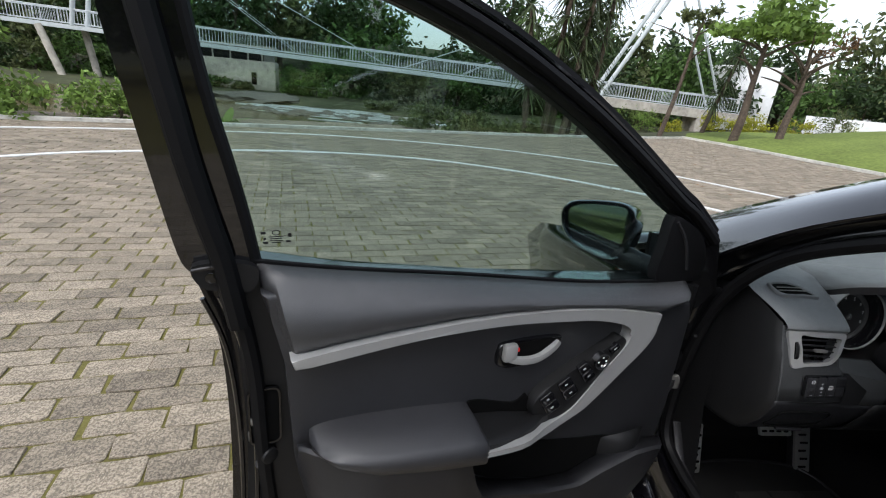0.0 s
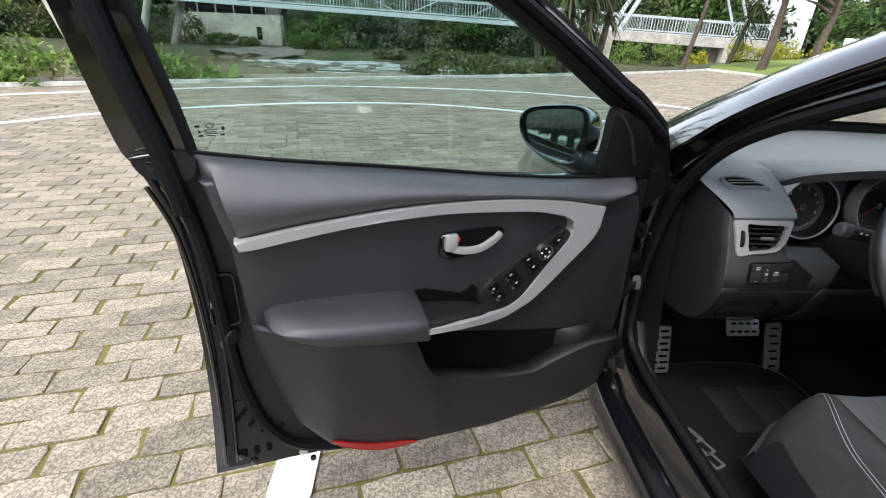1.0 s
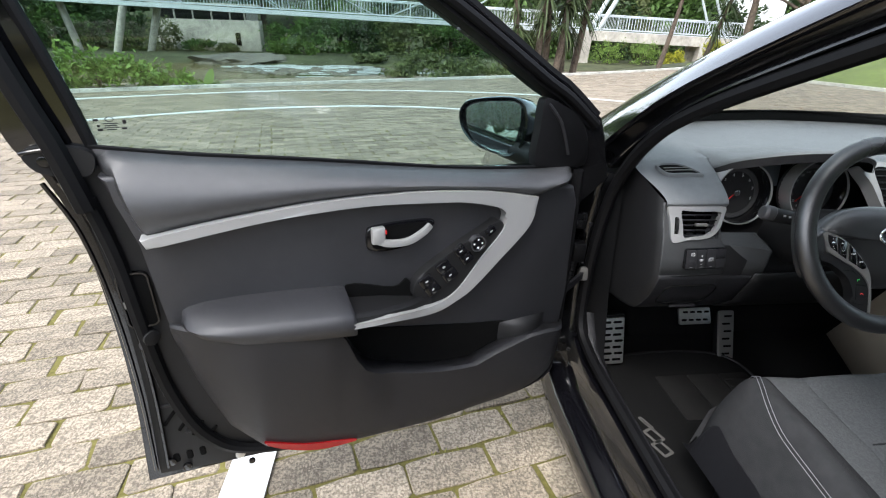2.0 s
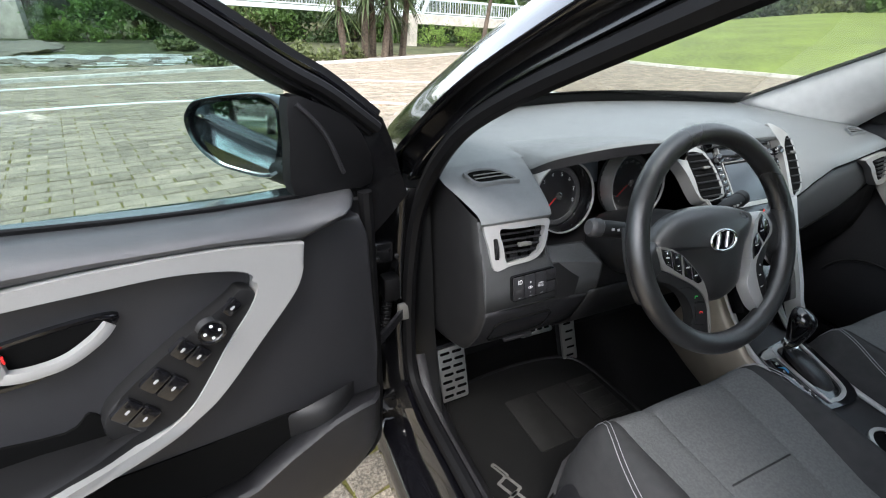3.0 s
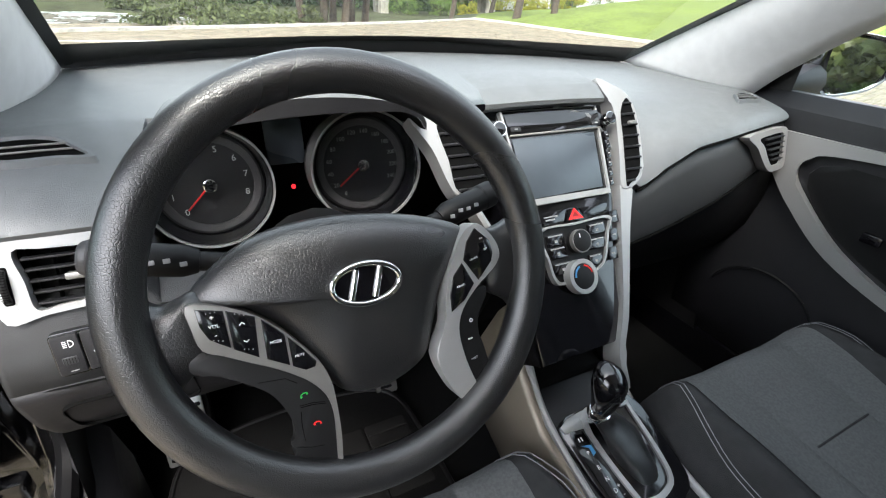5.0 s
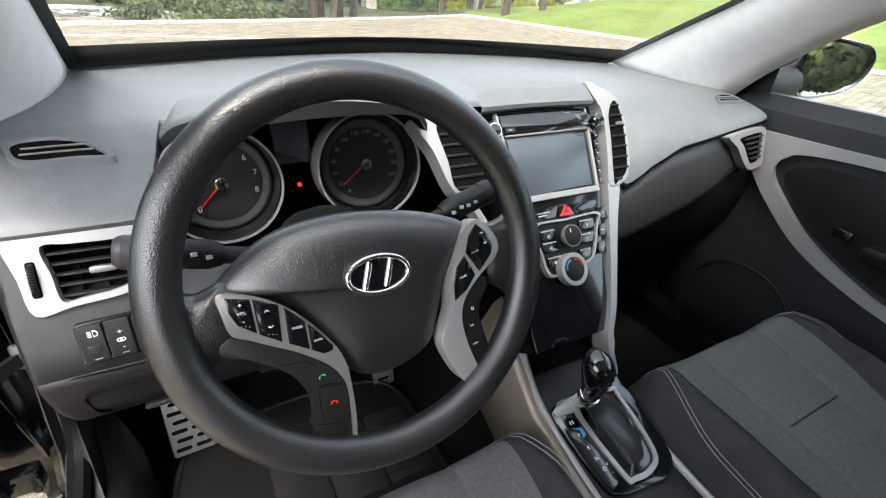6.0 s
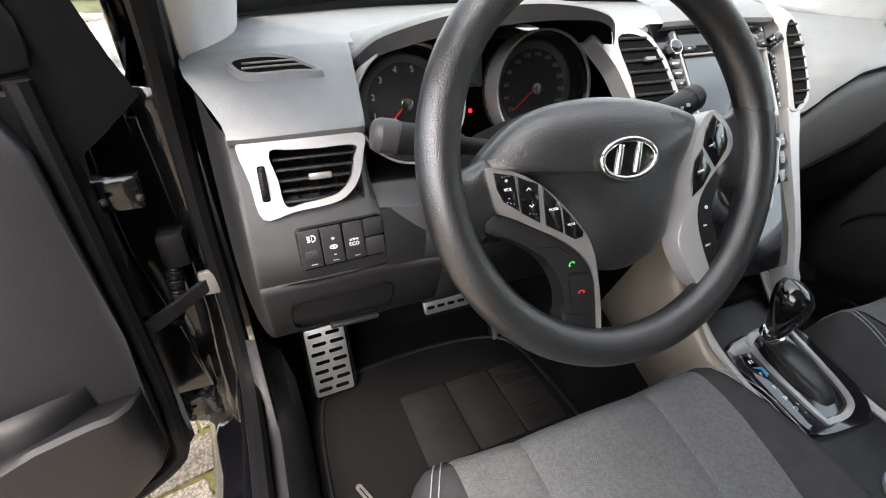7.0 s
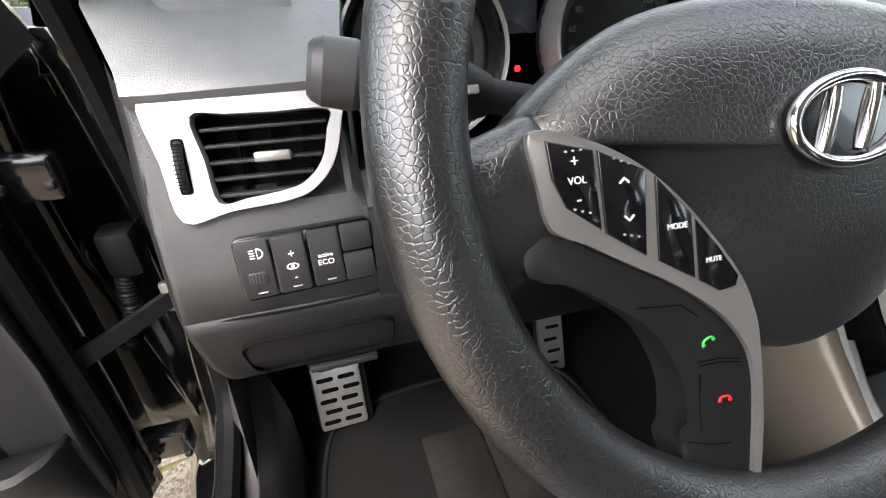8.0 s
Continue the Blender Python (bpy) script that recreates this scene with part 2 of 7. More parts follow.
def solid(ob, thick, offset=-1.0):
    mod = ob.modifiers.new("thickness", "SOLIDIFY")
    mod.thickness, mod.offset = thick, offset
    return ob


def lerp(a, b, t):
    return a + (b - a) * t


def table(pairs, x):
    """Straight lines between (x, value) pairs, eased."""
    for (a, va), (b, vb) in zip(pairs, pairs[1:]):
        if x <= b:
            t = min(max((x - a) / (b - a), 0), 1)
            return lerp(va, vb, t)
    return pairs[-1][1]


# ---- ground and surroundings ----
STONE = shader("grey_paving_stone", (0.228, 0.192, 0.144), 0.85, bump=1.0, bump_scale=170, vary=0.6, grain=220, stain=9, rand=0.55, speck=0.38, depth=0.004, spec=0.2)
JOINT = shader("mossy_joint_soil", (0.12, 0.108, 0.035), 0.95, bump=0.8, bump_scale=90, vary=0.5, grain=60, stain=1.2, spec=0.1)
LINEPAINT = shader("worn_white_road_paint", (0.58, 0.58, 0.56), 0.7, vary=0.2, grain=60, bump=0.4, bump_scale=120)
KERB = shader("whitewashed_kerb", (0.5, 0.48, 0.43), 0.85, vary=0.5, grain=12, stain=2, bump=0.5, bump_scale=40)
GRASS = shader("lawn_green", (0.13, 0.165, 0.042), 0.9, vary=0.45, grain=9, stain=0.5, bump=0.8, bump_scale=60, spec=0.1)
BANK = shader("dark_bank_soil", (0.06, 0.065, 0.035), 0.95, vary=0.5, grain=2, stain=0.4, bump=0.6, bump_scale=20, spec=0.1)
ROCK = shader("wet_grey_rock", (0.1, 0.09, 0.07), 0.8, vary=0.4, grain=3, stain=0.7, bump=0.6, bump_scale=8)
FOAM = shader("white_water_foam", (0.34, 0.36, 0.35), 0.6, vary=0.4, grain=3)
RIVER = shader("murky_river_water", (0.1, 0.085, 0.04), 0.12, vary=0.4, grain=0.8, bump=0.5, bump_scale=2.5, spec=0.12, depth=0.02)
CONCRETE = shader("stained_concrete", (0.36, 0.33, 0.28), 0.85, vary=0.4, grain=4, stain=0.8, bump=0.4, bump_scale=15)
BRIDGEPAINT = shader("pale_bridge_paint", (0.42, 0.45, 0.45), 0.5, vary=0.15)
PLASTER = shader("white_wall_plaster", (0.72, 0.72, 0.72), 0.85, vary=0.12, grain=3, stain=0.5)
BRICKRED = shader("weathered_roof_tile", (0.22, 0.13, 0.1), 0.85, vary=0.35, grain=5)
BARK = shader("grey_brown_bark", (0.085, 0.066, 0.05), 0.9, vary=0.6, grain=14, stain=2, bump=1.0, bump_scale=14, depth=0.02, spec=0.15)


def leafy(name, color, vary=0.5):
    """Foliage whose leaves differ one from another."""
    m = bpy.data.materials.new(name)
    m.use_nodes = True
    t = m.node_tree
    b = t.nodes["Principled BSDF"]
    b.inputs["Roughness"].default_value = 0.55
    b.inputs["Specular IOR Level"].default_value = 0.3
    geo, ramp, mix = t.nodes.new("ShaderNodeNewGeometry"), t.nodes.new("ShaderNodeMapRange"), t.nodes.new("ShaderNodeMix")
    ramp.inputs[3].default_value, ramp.inputs[4].default_value = 1 - vary, 1 + vary
    mix.data_type, mix.blend_type = "RGBA", "MULTIPLY"
    mix.inputs[0].default_value = 1.0
    mix.inputs[6].default_value = (*color, 1)
    t.links.new(geo.outputs["Random Per Island"], ramp.inputs[0])
    t.links.new(ramp.outputs[0], mix.inputs[7])
    t.links.new(mix.outputs[2], b.inputs["Base Color"])
    thin, both = t.nodes.new("ShaderNodeBsdfTranslucent"), t.nodes.new("ShaderNodeMixShader")
    both.inputs[0].default_value = 0.35
    t.links.new(mix.outputs[2], thin.inputs[0])
    t.links.new(b.outputs[0], both.inputs[1])
    t.links.new(thin.outputs[0], both.inputs[2])
    t.links.new(both.outputs[0], t.nodes["Material Output"].inputs[0])
    return m


LEAF_DARK = leafy("dark_green_leaves", (0.035, 0.062, 0.02))
LEAF_MID = leafy("mid_green_leaves", (0.07, 0.125, 0.03))
LEAF_BRIGHT = leafy("fresh_green_leaves", (0.15, 0.23, 0.05))
LEAF_YELLOW = leafy("yellow_green_leaves", (0.3, 0.3, 0.03))
LEAF_OLIVE = leafy("olive_green_leaves", (0.1, 0.12, 0.045))
LEAF_STRAP = leafy("strap_leaves", (0.055, 0.075, 0.03), 0.6)
LEAF_MOSS = leafy("yellow_green_moss", (0.2, 0.2, 0.05), 0.5)
LEAF_DRY = leafy("fallen_brown_leaves", (0.14, 0.075, 0.035), 0.6)

# the kerb's line, from the river's edge round to the lawn
SHORE = curve([(-60, -8), (-24, 0.5), (-14, 5.8), (-9.1, 8.5), (-5.8, 10.2), (-1.85, 12.2), (2.8, 14.5), (7.2, 17.0), (11.8, 20.2)], 8)
LAWNEDGE = curve([(11.8, 20.2), (12.4, 18), (12.7, 14.5), (13.2, 11), (14.1, 8), (15.0, 1), (15.6, -12), (15.6, -60)], 8)


def ribbon(line, width, z, sides=True):
    """A flat band along a line on the ground."""
    bm = bmesh.new()
    rows = []
    for i, p in enumerate(line):
        d = (line[min(i + 1, len(line) - 1)] - line[max(i - 1, 0)]).normalized()
        q = Vector((-d.y, d.x, 0)) * width / 2
        c = Vector((p.x, p.y, 0))
        rows.append([c - q, c - q + Vector((0, 0, z)), c + q + Vector((0, 0, z)), c + q] if sides else [c - q + Vector((0, 0, z)), c + q + Vector((0, 0, z))])
    return loft(rows, bm=bm)


def ground_height(x, y):
    """Level by the car, falling to the river beyond the kerb."""
    near = min(((x - p.x) ** 2 + (y - p.y) ** 2, p) for p in SHORE[::3])[1]
    past = y - near.y
    if x > 9:
        past = min(past, max(0.0, y - 21 - 0.9 * (x - 10)))
    fall = min(max((past - 0.6) / 6.0, 0), 1)
    h = -2.6 * fall * fall * (3 - 2 * fall) - (0.03 if past > 0.1 else 0)
    rise = min(max((y - 25) / 9.0, 0), 1)
    h = max(h, -2.6 + 1.9 * rise * rise * (3 - 2 * rise)) if past > 7 else h
    far = min(max((y - 52) / 25.0, 0), 1)
    return h + far * 7.0


xs = [-700, -300, -120, -70] + list(np.arange(-50, 62, 2.0)) + [75, 120, 300, 700]
ys = [-700, -300, -100, -40, -15, -5] + list(np.arange(0, 84, 1.6)) + [110, 200, 400, 900]
rows = [[(x, y, ground_height(x, y) - 0.02) for x in xs] for y in ys]
ground = part("ground", loft(rows), BANK, None, smooth=True, sharp=80)
tagged(ground, "dark soil bank falling to the river and rising beyond", "ground", kind="structure")

pave = bmesh.new()
edge = [(p.x, p.y) for p in SHORE] + [(p.x, p.y) for p in LAWNEDGE[1:]] + [(-60, -60)]
pave.faces.new([pave.verts.new((x, y, 0.0)) for x, y in edge])
bmesh.ops.triangulate(pave, faces=pave.faces)
pavement = tagged(part("pavement", pave, JOINT, None, smooth=False), "car park paved with worn grey stone setts, moss in the joints", "pavement", kind="structure")

lw = bmesh.new()
lw_rows = []
for i, p in enumerate(LAWNEDGE):
    up = lerp(0.9, 3.2, min(max((18.9 - p.y) / 1.6, 0), 1))
    lw_rows.append([(lerp(p.x + 0.1, p.x + 45, s ** 1.6), p.y + s * lerp(16, 6, min(i / 6, 1)), 0.09 + up * s) for s in np.linspace(0, 1, 12)])
lawn = tagged(part("lawn", loft(lw_rows), GRASS, None, sharp=80), "mown bright green lawn rising gently behind the kerb", "lawn", kind="structure")

for name, line, w, h in (("kerb", SHORE, 0.15, 0.075), ("kerb", LAWNEDGE, 0.17, 0.1)):
    tagged(part(name, ribbon(line, w, h), KERB, None, smooth=False), "low whitewashed stone kerb along the paving", "kerb", kind="structure")

for pts in ([(-8.0, 3.6), (-6.62, 5.25), (-5.75, 6.2), (-3.75, 7.4), (-1.6, 7.85), (0.38, 7.4), (2.5, 6.0), (4.0, 4.2)],
            [(-10.2, 5.9), (-8.35, 7.5), (-6.6, 8.65), (-4.4, 9.75), (-2.5, 10.25), (0.7, 10.2), (3.4, 9.1), (5.0, 7.3), (6.6, 5.0), (8.0, 2.6)]):
    tagged(part("painted_line", ribbon(curve([(x, y, 0) for x, y in pts], 8), 0.12, 0.016), LINEPAINT, None, smooth=False),
           "thin white painted line curving over the setts", "road marking", kind="structure")
bay = bmesh.new()
for y, l in ((-1.9, 0.26), (-1.62, 0.27), (-1.34, 0.26), (-1.06, 0.27), (-0.78, 0.26), (-0.5, 0.27), (-0.22, 0.26), (0.06, 0.26)):
    plate(rounded(0.135, l, 0.01, 2, -1.79 + 0.004 * math.sin(9 * y), y), 0.012, 0.0165, 0, bm=bay)
tagged(part("bay_marking", bay, LINEPAINT, None, smooth=False), "worn white parking bay line on the setts", "road marking", kind="structure")

river = bmesh.new()
loft([[(-200, 11, -0.95), (200, 11, -0.95)], [(-200, 60, -0.95), (200, 60, -0.95)]], bm=river)
tagged(part("water", river, RIVER, None, smooth=False), "murky brown river below the car park", "river", kind="structure")


def leaves(n, centre, size, leaf, rng, shape=1.0, low=0.0):
    """Small leaf blades scattered in clumps through an uneven ellipsoid."""
    cx, cy, cz = centre
    sx, sy, sz = size
    clumps = []
    for _ in range(max(6, n // 60)):
        d = rng.normal(size=3)
        d /= np.linalg.norm(d)
        r = rng.uniform(0.45, 1.0)
        clumps.append((d * r * (sx, sy, sz), rng.uniform(0.16, 0.34)))
    which = rng.integers(len(clumps), size=n)
    at = np.array([c for c, _ in clumps])[which]
    spread = np.array([w for _, w in clumps])[which][:, None]
    p = at + rng.normal(size=(n, 3)) * spread * np.array((sx, sy, sz)) * 0.55
    under = p[:, 2] < low * sz
    p[under, 2] = np.abs(p[under, 2]) * 0.5
    a = rng.normal(size=(n, 3))
    a /= np.linalg.norm(a, axis=1)[:, None]
    b = np.cross(a, rng.normal(size=(n, 3)))
    b /= np.linalg.norm(b, axis=1)[:, None]
    s = leaf * rng.uniform(0.6, 1.3, size=(n, 1))
    q = np.array((cx, cy, cz)) + p
    verts = np.stack((q - a * s, q + b * s * 0.45 * shape, q + a * s, q - b * s * 0.45 * shape), axis=1).reshape(-1, 3)
    return verts.tolist(), np.arange(4 * n).reshape(n, 4).tolist()


def trunk(base, top, r, rng, limbs=4, bm=None):
    bm = bm or bmesh.new()
    a, b = Vector(base), Vector(top)
    mid = [a.lerp(b, s) + Vector((rng.normal() * 0.05, rng.normal() * 0.05, 0)) * (b - a).length * 0.25 * (0 < s < 1) for s in (0, 0.3, 0.6, 1)]
    tube(curve(mid, 4), r, 8, up=(0.3, 1, 0.1), bm=bm, scale=lambda t: 1.25 - 0.75 * t)
    for i in range(limbs):
        s = a.lerp(b, rng.uniform(0.5, 0.95))
        d = Vector((rng.normal(), rng.normal(), rng.uniform(0.4, 1.2))).normalized() * (b - a).length * rng.uniform(0.25, 0.45)
        tube(curve([s, s + d * 0.5 + Vector((0, 0, 0.1)), s + d], 3), r * 0.4, 6, up=(0.3, 1, 0.1), bm=bm, scale=lambda t: 1.1 - 0.8 * t)
    return bm


def tree(name, base, top, r, crown, size, n, leaf, mat, label, seed, limbs=5, group=""):
    rng = np.random.default_rng(seed)
    t = thing(name, Matrix.Translation(base), label, "tree", group)
    o = Vector(base)
    part("trunk", trunk((0, 0, 0), Vector(top) - o, r, rng, limbs), BARK, t)
    v, f = leaves(n, Vector(crown) - o, size, leaf, rng)
    raw("crown", v, f, mat, t)
    return t


def shrub(name, at, size, n, leaf, mat, label, seed, category="shrub", group=""):
    rng = np.random.default_rng(seed)
    t = thing(name, Matrix.Translation(at), label, category, group)
    v, f = leaves(n, (0, 0, size[2] * 0.55), size, leaf, rng, low=-0.5)
    raw("leaves", v, f, mat, t)
    part("stem", trunk((0, 0, -0.2), (0, 0, size[2] * 0.7), 0.03 + size[2] * 0.02, rng, 3), BARK, t)
    return t


def strap_tuft(verts, faces, at, n, length, rng, droop=0.7, wide=1.0):
    for i in range(n):
        a = rng.uniform(0, 2 * math.pi)
        rise = rng.uniform(-0.5, 1.1)
        d = np.array((math.cos(a), math.sin(a), rise))
        d /= np.linalg.norm(d)
        side = np.cross(d, (0, 0, 1.0))
        side /= np.linalg.norm(side) + 1e-6
        l = length * rng.uniform(0.6, 1.1)
        k = len(verts)
        p = np.array(at, float)
        for s, w in ((0.0, 0.03), (0.4, 0.035), (0.75, 0.025), (1.0, 0.004)):
            q = p + d * l * s - np.array((0, 0, droop * l * s * s))
            verts += [tuple(q - side * w * wide * length), tuple(q + side * w * wide * length)]
        for j in range(3):
            faces.append((k + 2 * j, k + 2 * j + 1, k + 2 * j + 3, k + 2 * j + 2))


def yucca(at, stems, seed, label):
    rng = np.random.default_rng(seed)
    t = thing("yucca_tree", Matrix.Translation(at), label, "tree", "strap-leaved trees by the kerb")
    bm = bmesh.new()
    v, f = [], []
    for dx, dy, h, lean in stems:
        top = (dx + lean, dy + rng.normal() * 0.3, h)
        trunk((dx, dy, -0.3), top, 0.11, rng, 0, bm)
        for s in np.linspace(0.35, 1.0, 6):
            strap_tuft(v, f, (lerp(dx, top[0], s), lerp(dy, top[1], s), lerp(0, h, s)), 34, 0.95, rng, 0.75)
    part("trunk", bm, BARK, t)
    raw("crown", v, f, LEAF_STRAP, t)
    return t


yucca((3.6, 15.8, 0), [(-0.6, 0, 4.2, -0.3), (0.1, 0.3, 5.2, 0.2), (0.7, 0.1, 4.6, 0.5)], 3, "tall dark strap-leaved tree with several trunks by the kerb")
yucca((4.6, 16.5, 0), [(-0.5, 0, 5.4, -0.2), (0.2, 0.2, 4.4, 0.15), (0.7, 0.3, 5.6, 0.35)], 4, "tall strap-leaved tree with drooping dry leaves")
yucca((14.1, 22.5, 0.05), [(0, 0, 4.6, 1.0)], 5, "slender leaning strap-leaved tree")

tree("broadleaf_tree", (13.1, 18.6, 0.05), (13.5, 18.8, 4.2), 0.17, (13.9, 19.0, 4.4), (2.4, 2.0, 1.9), 2600, 0.17, LEAF_BRIGHT,
     "young tree with large fresh green leaves on the lawn edge", 11)
tree("bare_tree", (14.4, 17.6, 0.05), (15.1, 18.2, 3.8), 0.15, (16.0, 18.4, 3.6), (1.2, 1.1, 1.4), 260, 0.09, LEAF_DRY,
     "leaning thin tree with bare brown twigs", 12, limbs=16)
tree("slim_tree", (10.7, 20.4, -0.1), (11.6, 20.8, 4.8), 0.1, (11.8, 20.9, 5.0), (1.1, 1.1, 1.2), 420, 0.14, LEAF_OLIVE,
     "slim leaning tree with sparse olive leaves", 13)
tree("riverside_tree", (-10.1, 9.2, -0.1), (-10.3, 9.5, 1.9), 0.06, (-10.3, 9.3, 1.35), (1.1, 0.8, 1.05), 3200, 0.075, LEAF_BRIGHT,
     "small leafy tree with light green foliage by the kerb", 15)
for i, (x, y, w, h, mat) in enumerate(((16.4, 25, 0.85, 0.75, LEAF_YELLOW), (21.4, 28, 1.15, 0.8, LEAF_YELLOW), (19.3, 26.6, 0.6, 0.6, LEAF_YELLOW), (26.5, 27.5, 1.6, 1.3, LEAF_OLIVE), (24.6, 28.4, 1.2, 0.8, LEAF_YELLOW),
                                       (30, 29, 2.4, 1.0, LEAF_YELLOW), (15.0, 35.6, 1.4, 1.15, LEAF_BRIGHT), (17.6, 35.2, 1.3, 1.1, LEAF_BRIGHT), (19.9, 34.8, 0.9, 0.8, LEAF_YELLOW))):
    shrub("hedge_bush", (x, y, 0.25 if y < 33 else -0.7), (w, 1.0, h), 1500, 0.07, mat, "clipped yellow-green garden bush" if mat is LEAF_YELLOW else "rounded green garden bush", 40 + i, "bush", "bushes round the lawn")
for i in range(9):
    shrub("bank_plant", (-20 + i * 1.55, 3.2 + 0.85 * i, -0.15), (1.1, 0.6, 0.66), 1500, 0.075, LEAF_BRIGHT, "low leafy green plant along the kerb", 60 + i, "plant", "plants along the kerb")
for i, (x, y) in enumerate(((-6.6, 11.0), (0.5, 14.2), (1.7, 15.0), (2.9, 15.6), (-0.9, 13.6))):
    shrub("bank_shrub", (x, y, -0.5), (1.0, 0.6, 0.7), 900, 0.08, LEAF_OLIVE if i else LEAF_BRIGHT, "low weedy shrub on the river bank", 80 + i, "shrub", "shrubs on the bank")
rng = np.random.default_rng(90)
t = thing("banana_plant", Matrix.Translation((-5.9, 11.1, -0.25)), "broad-leaved bright green plant at the kerb", "plant")
v, f = [], []
strap_tuft(v, f, (0, 0, 0.05), 11, 0.85, rng, 0.2, 4.2)
strap_tuft(v, f, (0.1, 0, 0.25), 8, 0.72, rng, 0.05, 4.6)
strap_tuft(v, f, (-0.2, 0.1, 0.0), 8, 0.6, rng, 0.35, 3.4)
raw("leaves", v, f, LEAF_BRIGHT, t)

# woods behind, with a gap over the river
for i in range(26):
    rng = np.random.default_rng(700 + i)
    a = -44 + i * 4.9 + rng.uniform(-0.8, 0.8)
    if -1.5 < a < 9.0:
        continue
    r = 57 + rng.uniform(0, 8)
    x, y, h = r * math.sin(radians(a)), r * math.cos(radians(a)), rng.uniform(10.5, 14) if a < 20 else rng.uniform(8.5, 13)
    z = ground_height(x, y) - 0.1
    tree("wood_tree", (x, y, z), (x, y, z + h * 0.6), 0.3, (x, y, z + h * 0.2), (4.4, 3.0, h * 0.78), 2600, 0.42, (LEAF_MID, LEAF_DARK, LEAF_OLIVE, LEAF_DARK)[i % 4], "tall leafy tree in the woods behind the river", 730 + i, 4, "trees in the woods")

for i in range(16):
    rng = np.random.default_rng(760 + i)
    a, r = 14 + i * 4.0, 49 + rng.uniform(-2, 3)
    x, y = r * math.sin(radians(a)), r * math.cos(radians(a))
    if 33.5 < a < 42:
        r = 66
        x, y = r * math.sin(radians(a)), r * math.cos(radians(a))
    shrub("wood_edge", (x, y, ground_height(x, y) - 0.3), (3.4, 2.0, 3.0 + rng.uniform(0, 1.4)), 1700, 0.24, (LEAF_OLIVE, LEAF_MID, LEAF_DARK)[i % 3], "dense undergrowth at the edge of the woods", 780 + i, "shrub", "undergrowth at the woods")
for i in range(15):
    rng = np.random.default_rng(800 + i)
    a, r = 92 + i * 12.5, 42
    x, y = r * math.sin(radians(a)), r * math.cos(radians(a))
    tree("wood_tree", (x, y, 0), (x, y, 6), 0.3, (x, y, 1.5), (5.4, 3.4, 8.4), 3200, 0.5, (LEAF_MID, LEAF_DARK)[i % 2], "tall leafy tree in the woods behind the car park", 830 + i, 4, "trees in the woods")

# the far bank: trees and undergrowth, rocks and rapids
for i in range(15):
    rng = np.random.default_rng(100 + i)
    x = -46 + i * 5.6 + rng.uniform(-1, 1)
    y = 47 + rng.uniform(-1.5, 3)
    if -24 < x < -10.5:
        continue
    tall = (6.5, 9.5, 8.8, 8.0, 7.5, 9.6, 8.2, 5.0, 5.6, 5.4, 6.6, 7.0, 7.4, 8.0, 8.0)[i]
    mat = (LEAF_DARK, LEAF_MID, LEAF_DARK)[i % 3]
    tree("bank_tree", (x, y, -1.0), (x, y, tall * 0.6), 0.28, (x, y, tall * 0.15), (4.4, 2.6, tall * 0.85), 3600, 0.34, mat, "dense dark green tree on the far river bank", 120 + i, 3, "trees on the far bank")
for i in range(17):
    rng = np.random.default_rng(150 + i)
    x = -36 + i * 3.6
    if -24 < x < -10:
        continue
    shrub("bank_thicket", (x, 43.5 + rng.uniform(-1, 1), -1.1), (3.0, 1.7, 2.5), 2000, 0.2, (LEAF_DARK, LEAF_OLIVE, LEAF_MID)[i % 3], "dense dark undergrowth at the far water edge", 170 + i, "shrub", "thicket on the far bank")
for i, (x, y, w, h, mat) in enumerate(((-17.6, 43.0, 1.5, 0.75, LEAF_MID), (-20.5, 42.6, 1.6, 1.5, LEAF_OLIVE), (-15.3, 42.6, 0.9, 0.4, LEAF_OLIVE), (-11.2, 43.6, 1.5, 2.0, LEAF_MID),
                                       (-10.6, 41.2, 1.3, 1.0, LEAF_BRIGHT), (-8.7, 40.4, 1.4, 0.8, LEAF_BRIGHT), (-22.6, 41, 1.7, 1.0, LEAF_MID), (-3.0, 33.2, 1.5, 0.5, LEAF_OLIVE), (0.4, 32.4, 1.6, 0.6, LEAF_OLIVE), (3.4, 31, 1.6, 0.7, LEAF_OLIVE))):
    shrub("bank_bush", (x, y, ground_height(x, y) - 0.05), (w, 1.1, h), 1300, 0.13, mat, "leafy green bush on the far river bank", 600 + i, "bush", "bushes on the far bank")


def rock(name, at, size, seed, label, group=""):
    """A broken low rock, with ledges."""
    bm = bmesh.new()
    bmesh.ops.create_icosphere(bm, subdivisions=4, radius=1)
    for vert in bm.verts:
        p = vert.co * 1.7 + Vector((seed * 3.1, 0, 0))
        k = 1 + 0.35 * noise.noise(p) + 0.18 * noise.noise(p * 2.7) + 0.09 * noise.noise(p * 6.5)
        vert.co = Vector((vert.co.x * k * size[0], vert.co.y * k * size[1], (vert.co.z * k + 0.25 * noise.noise(p * 3.3)) * size[2]))
    r = part(name, bm, ROCK, None, sharp=25)
    r.location = at
    tagged(r, label, "rock", group)


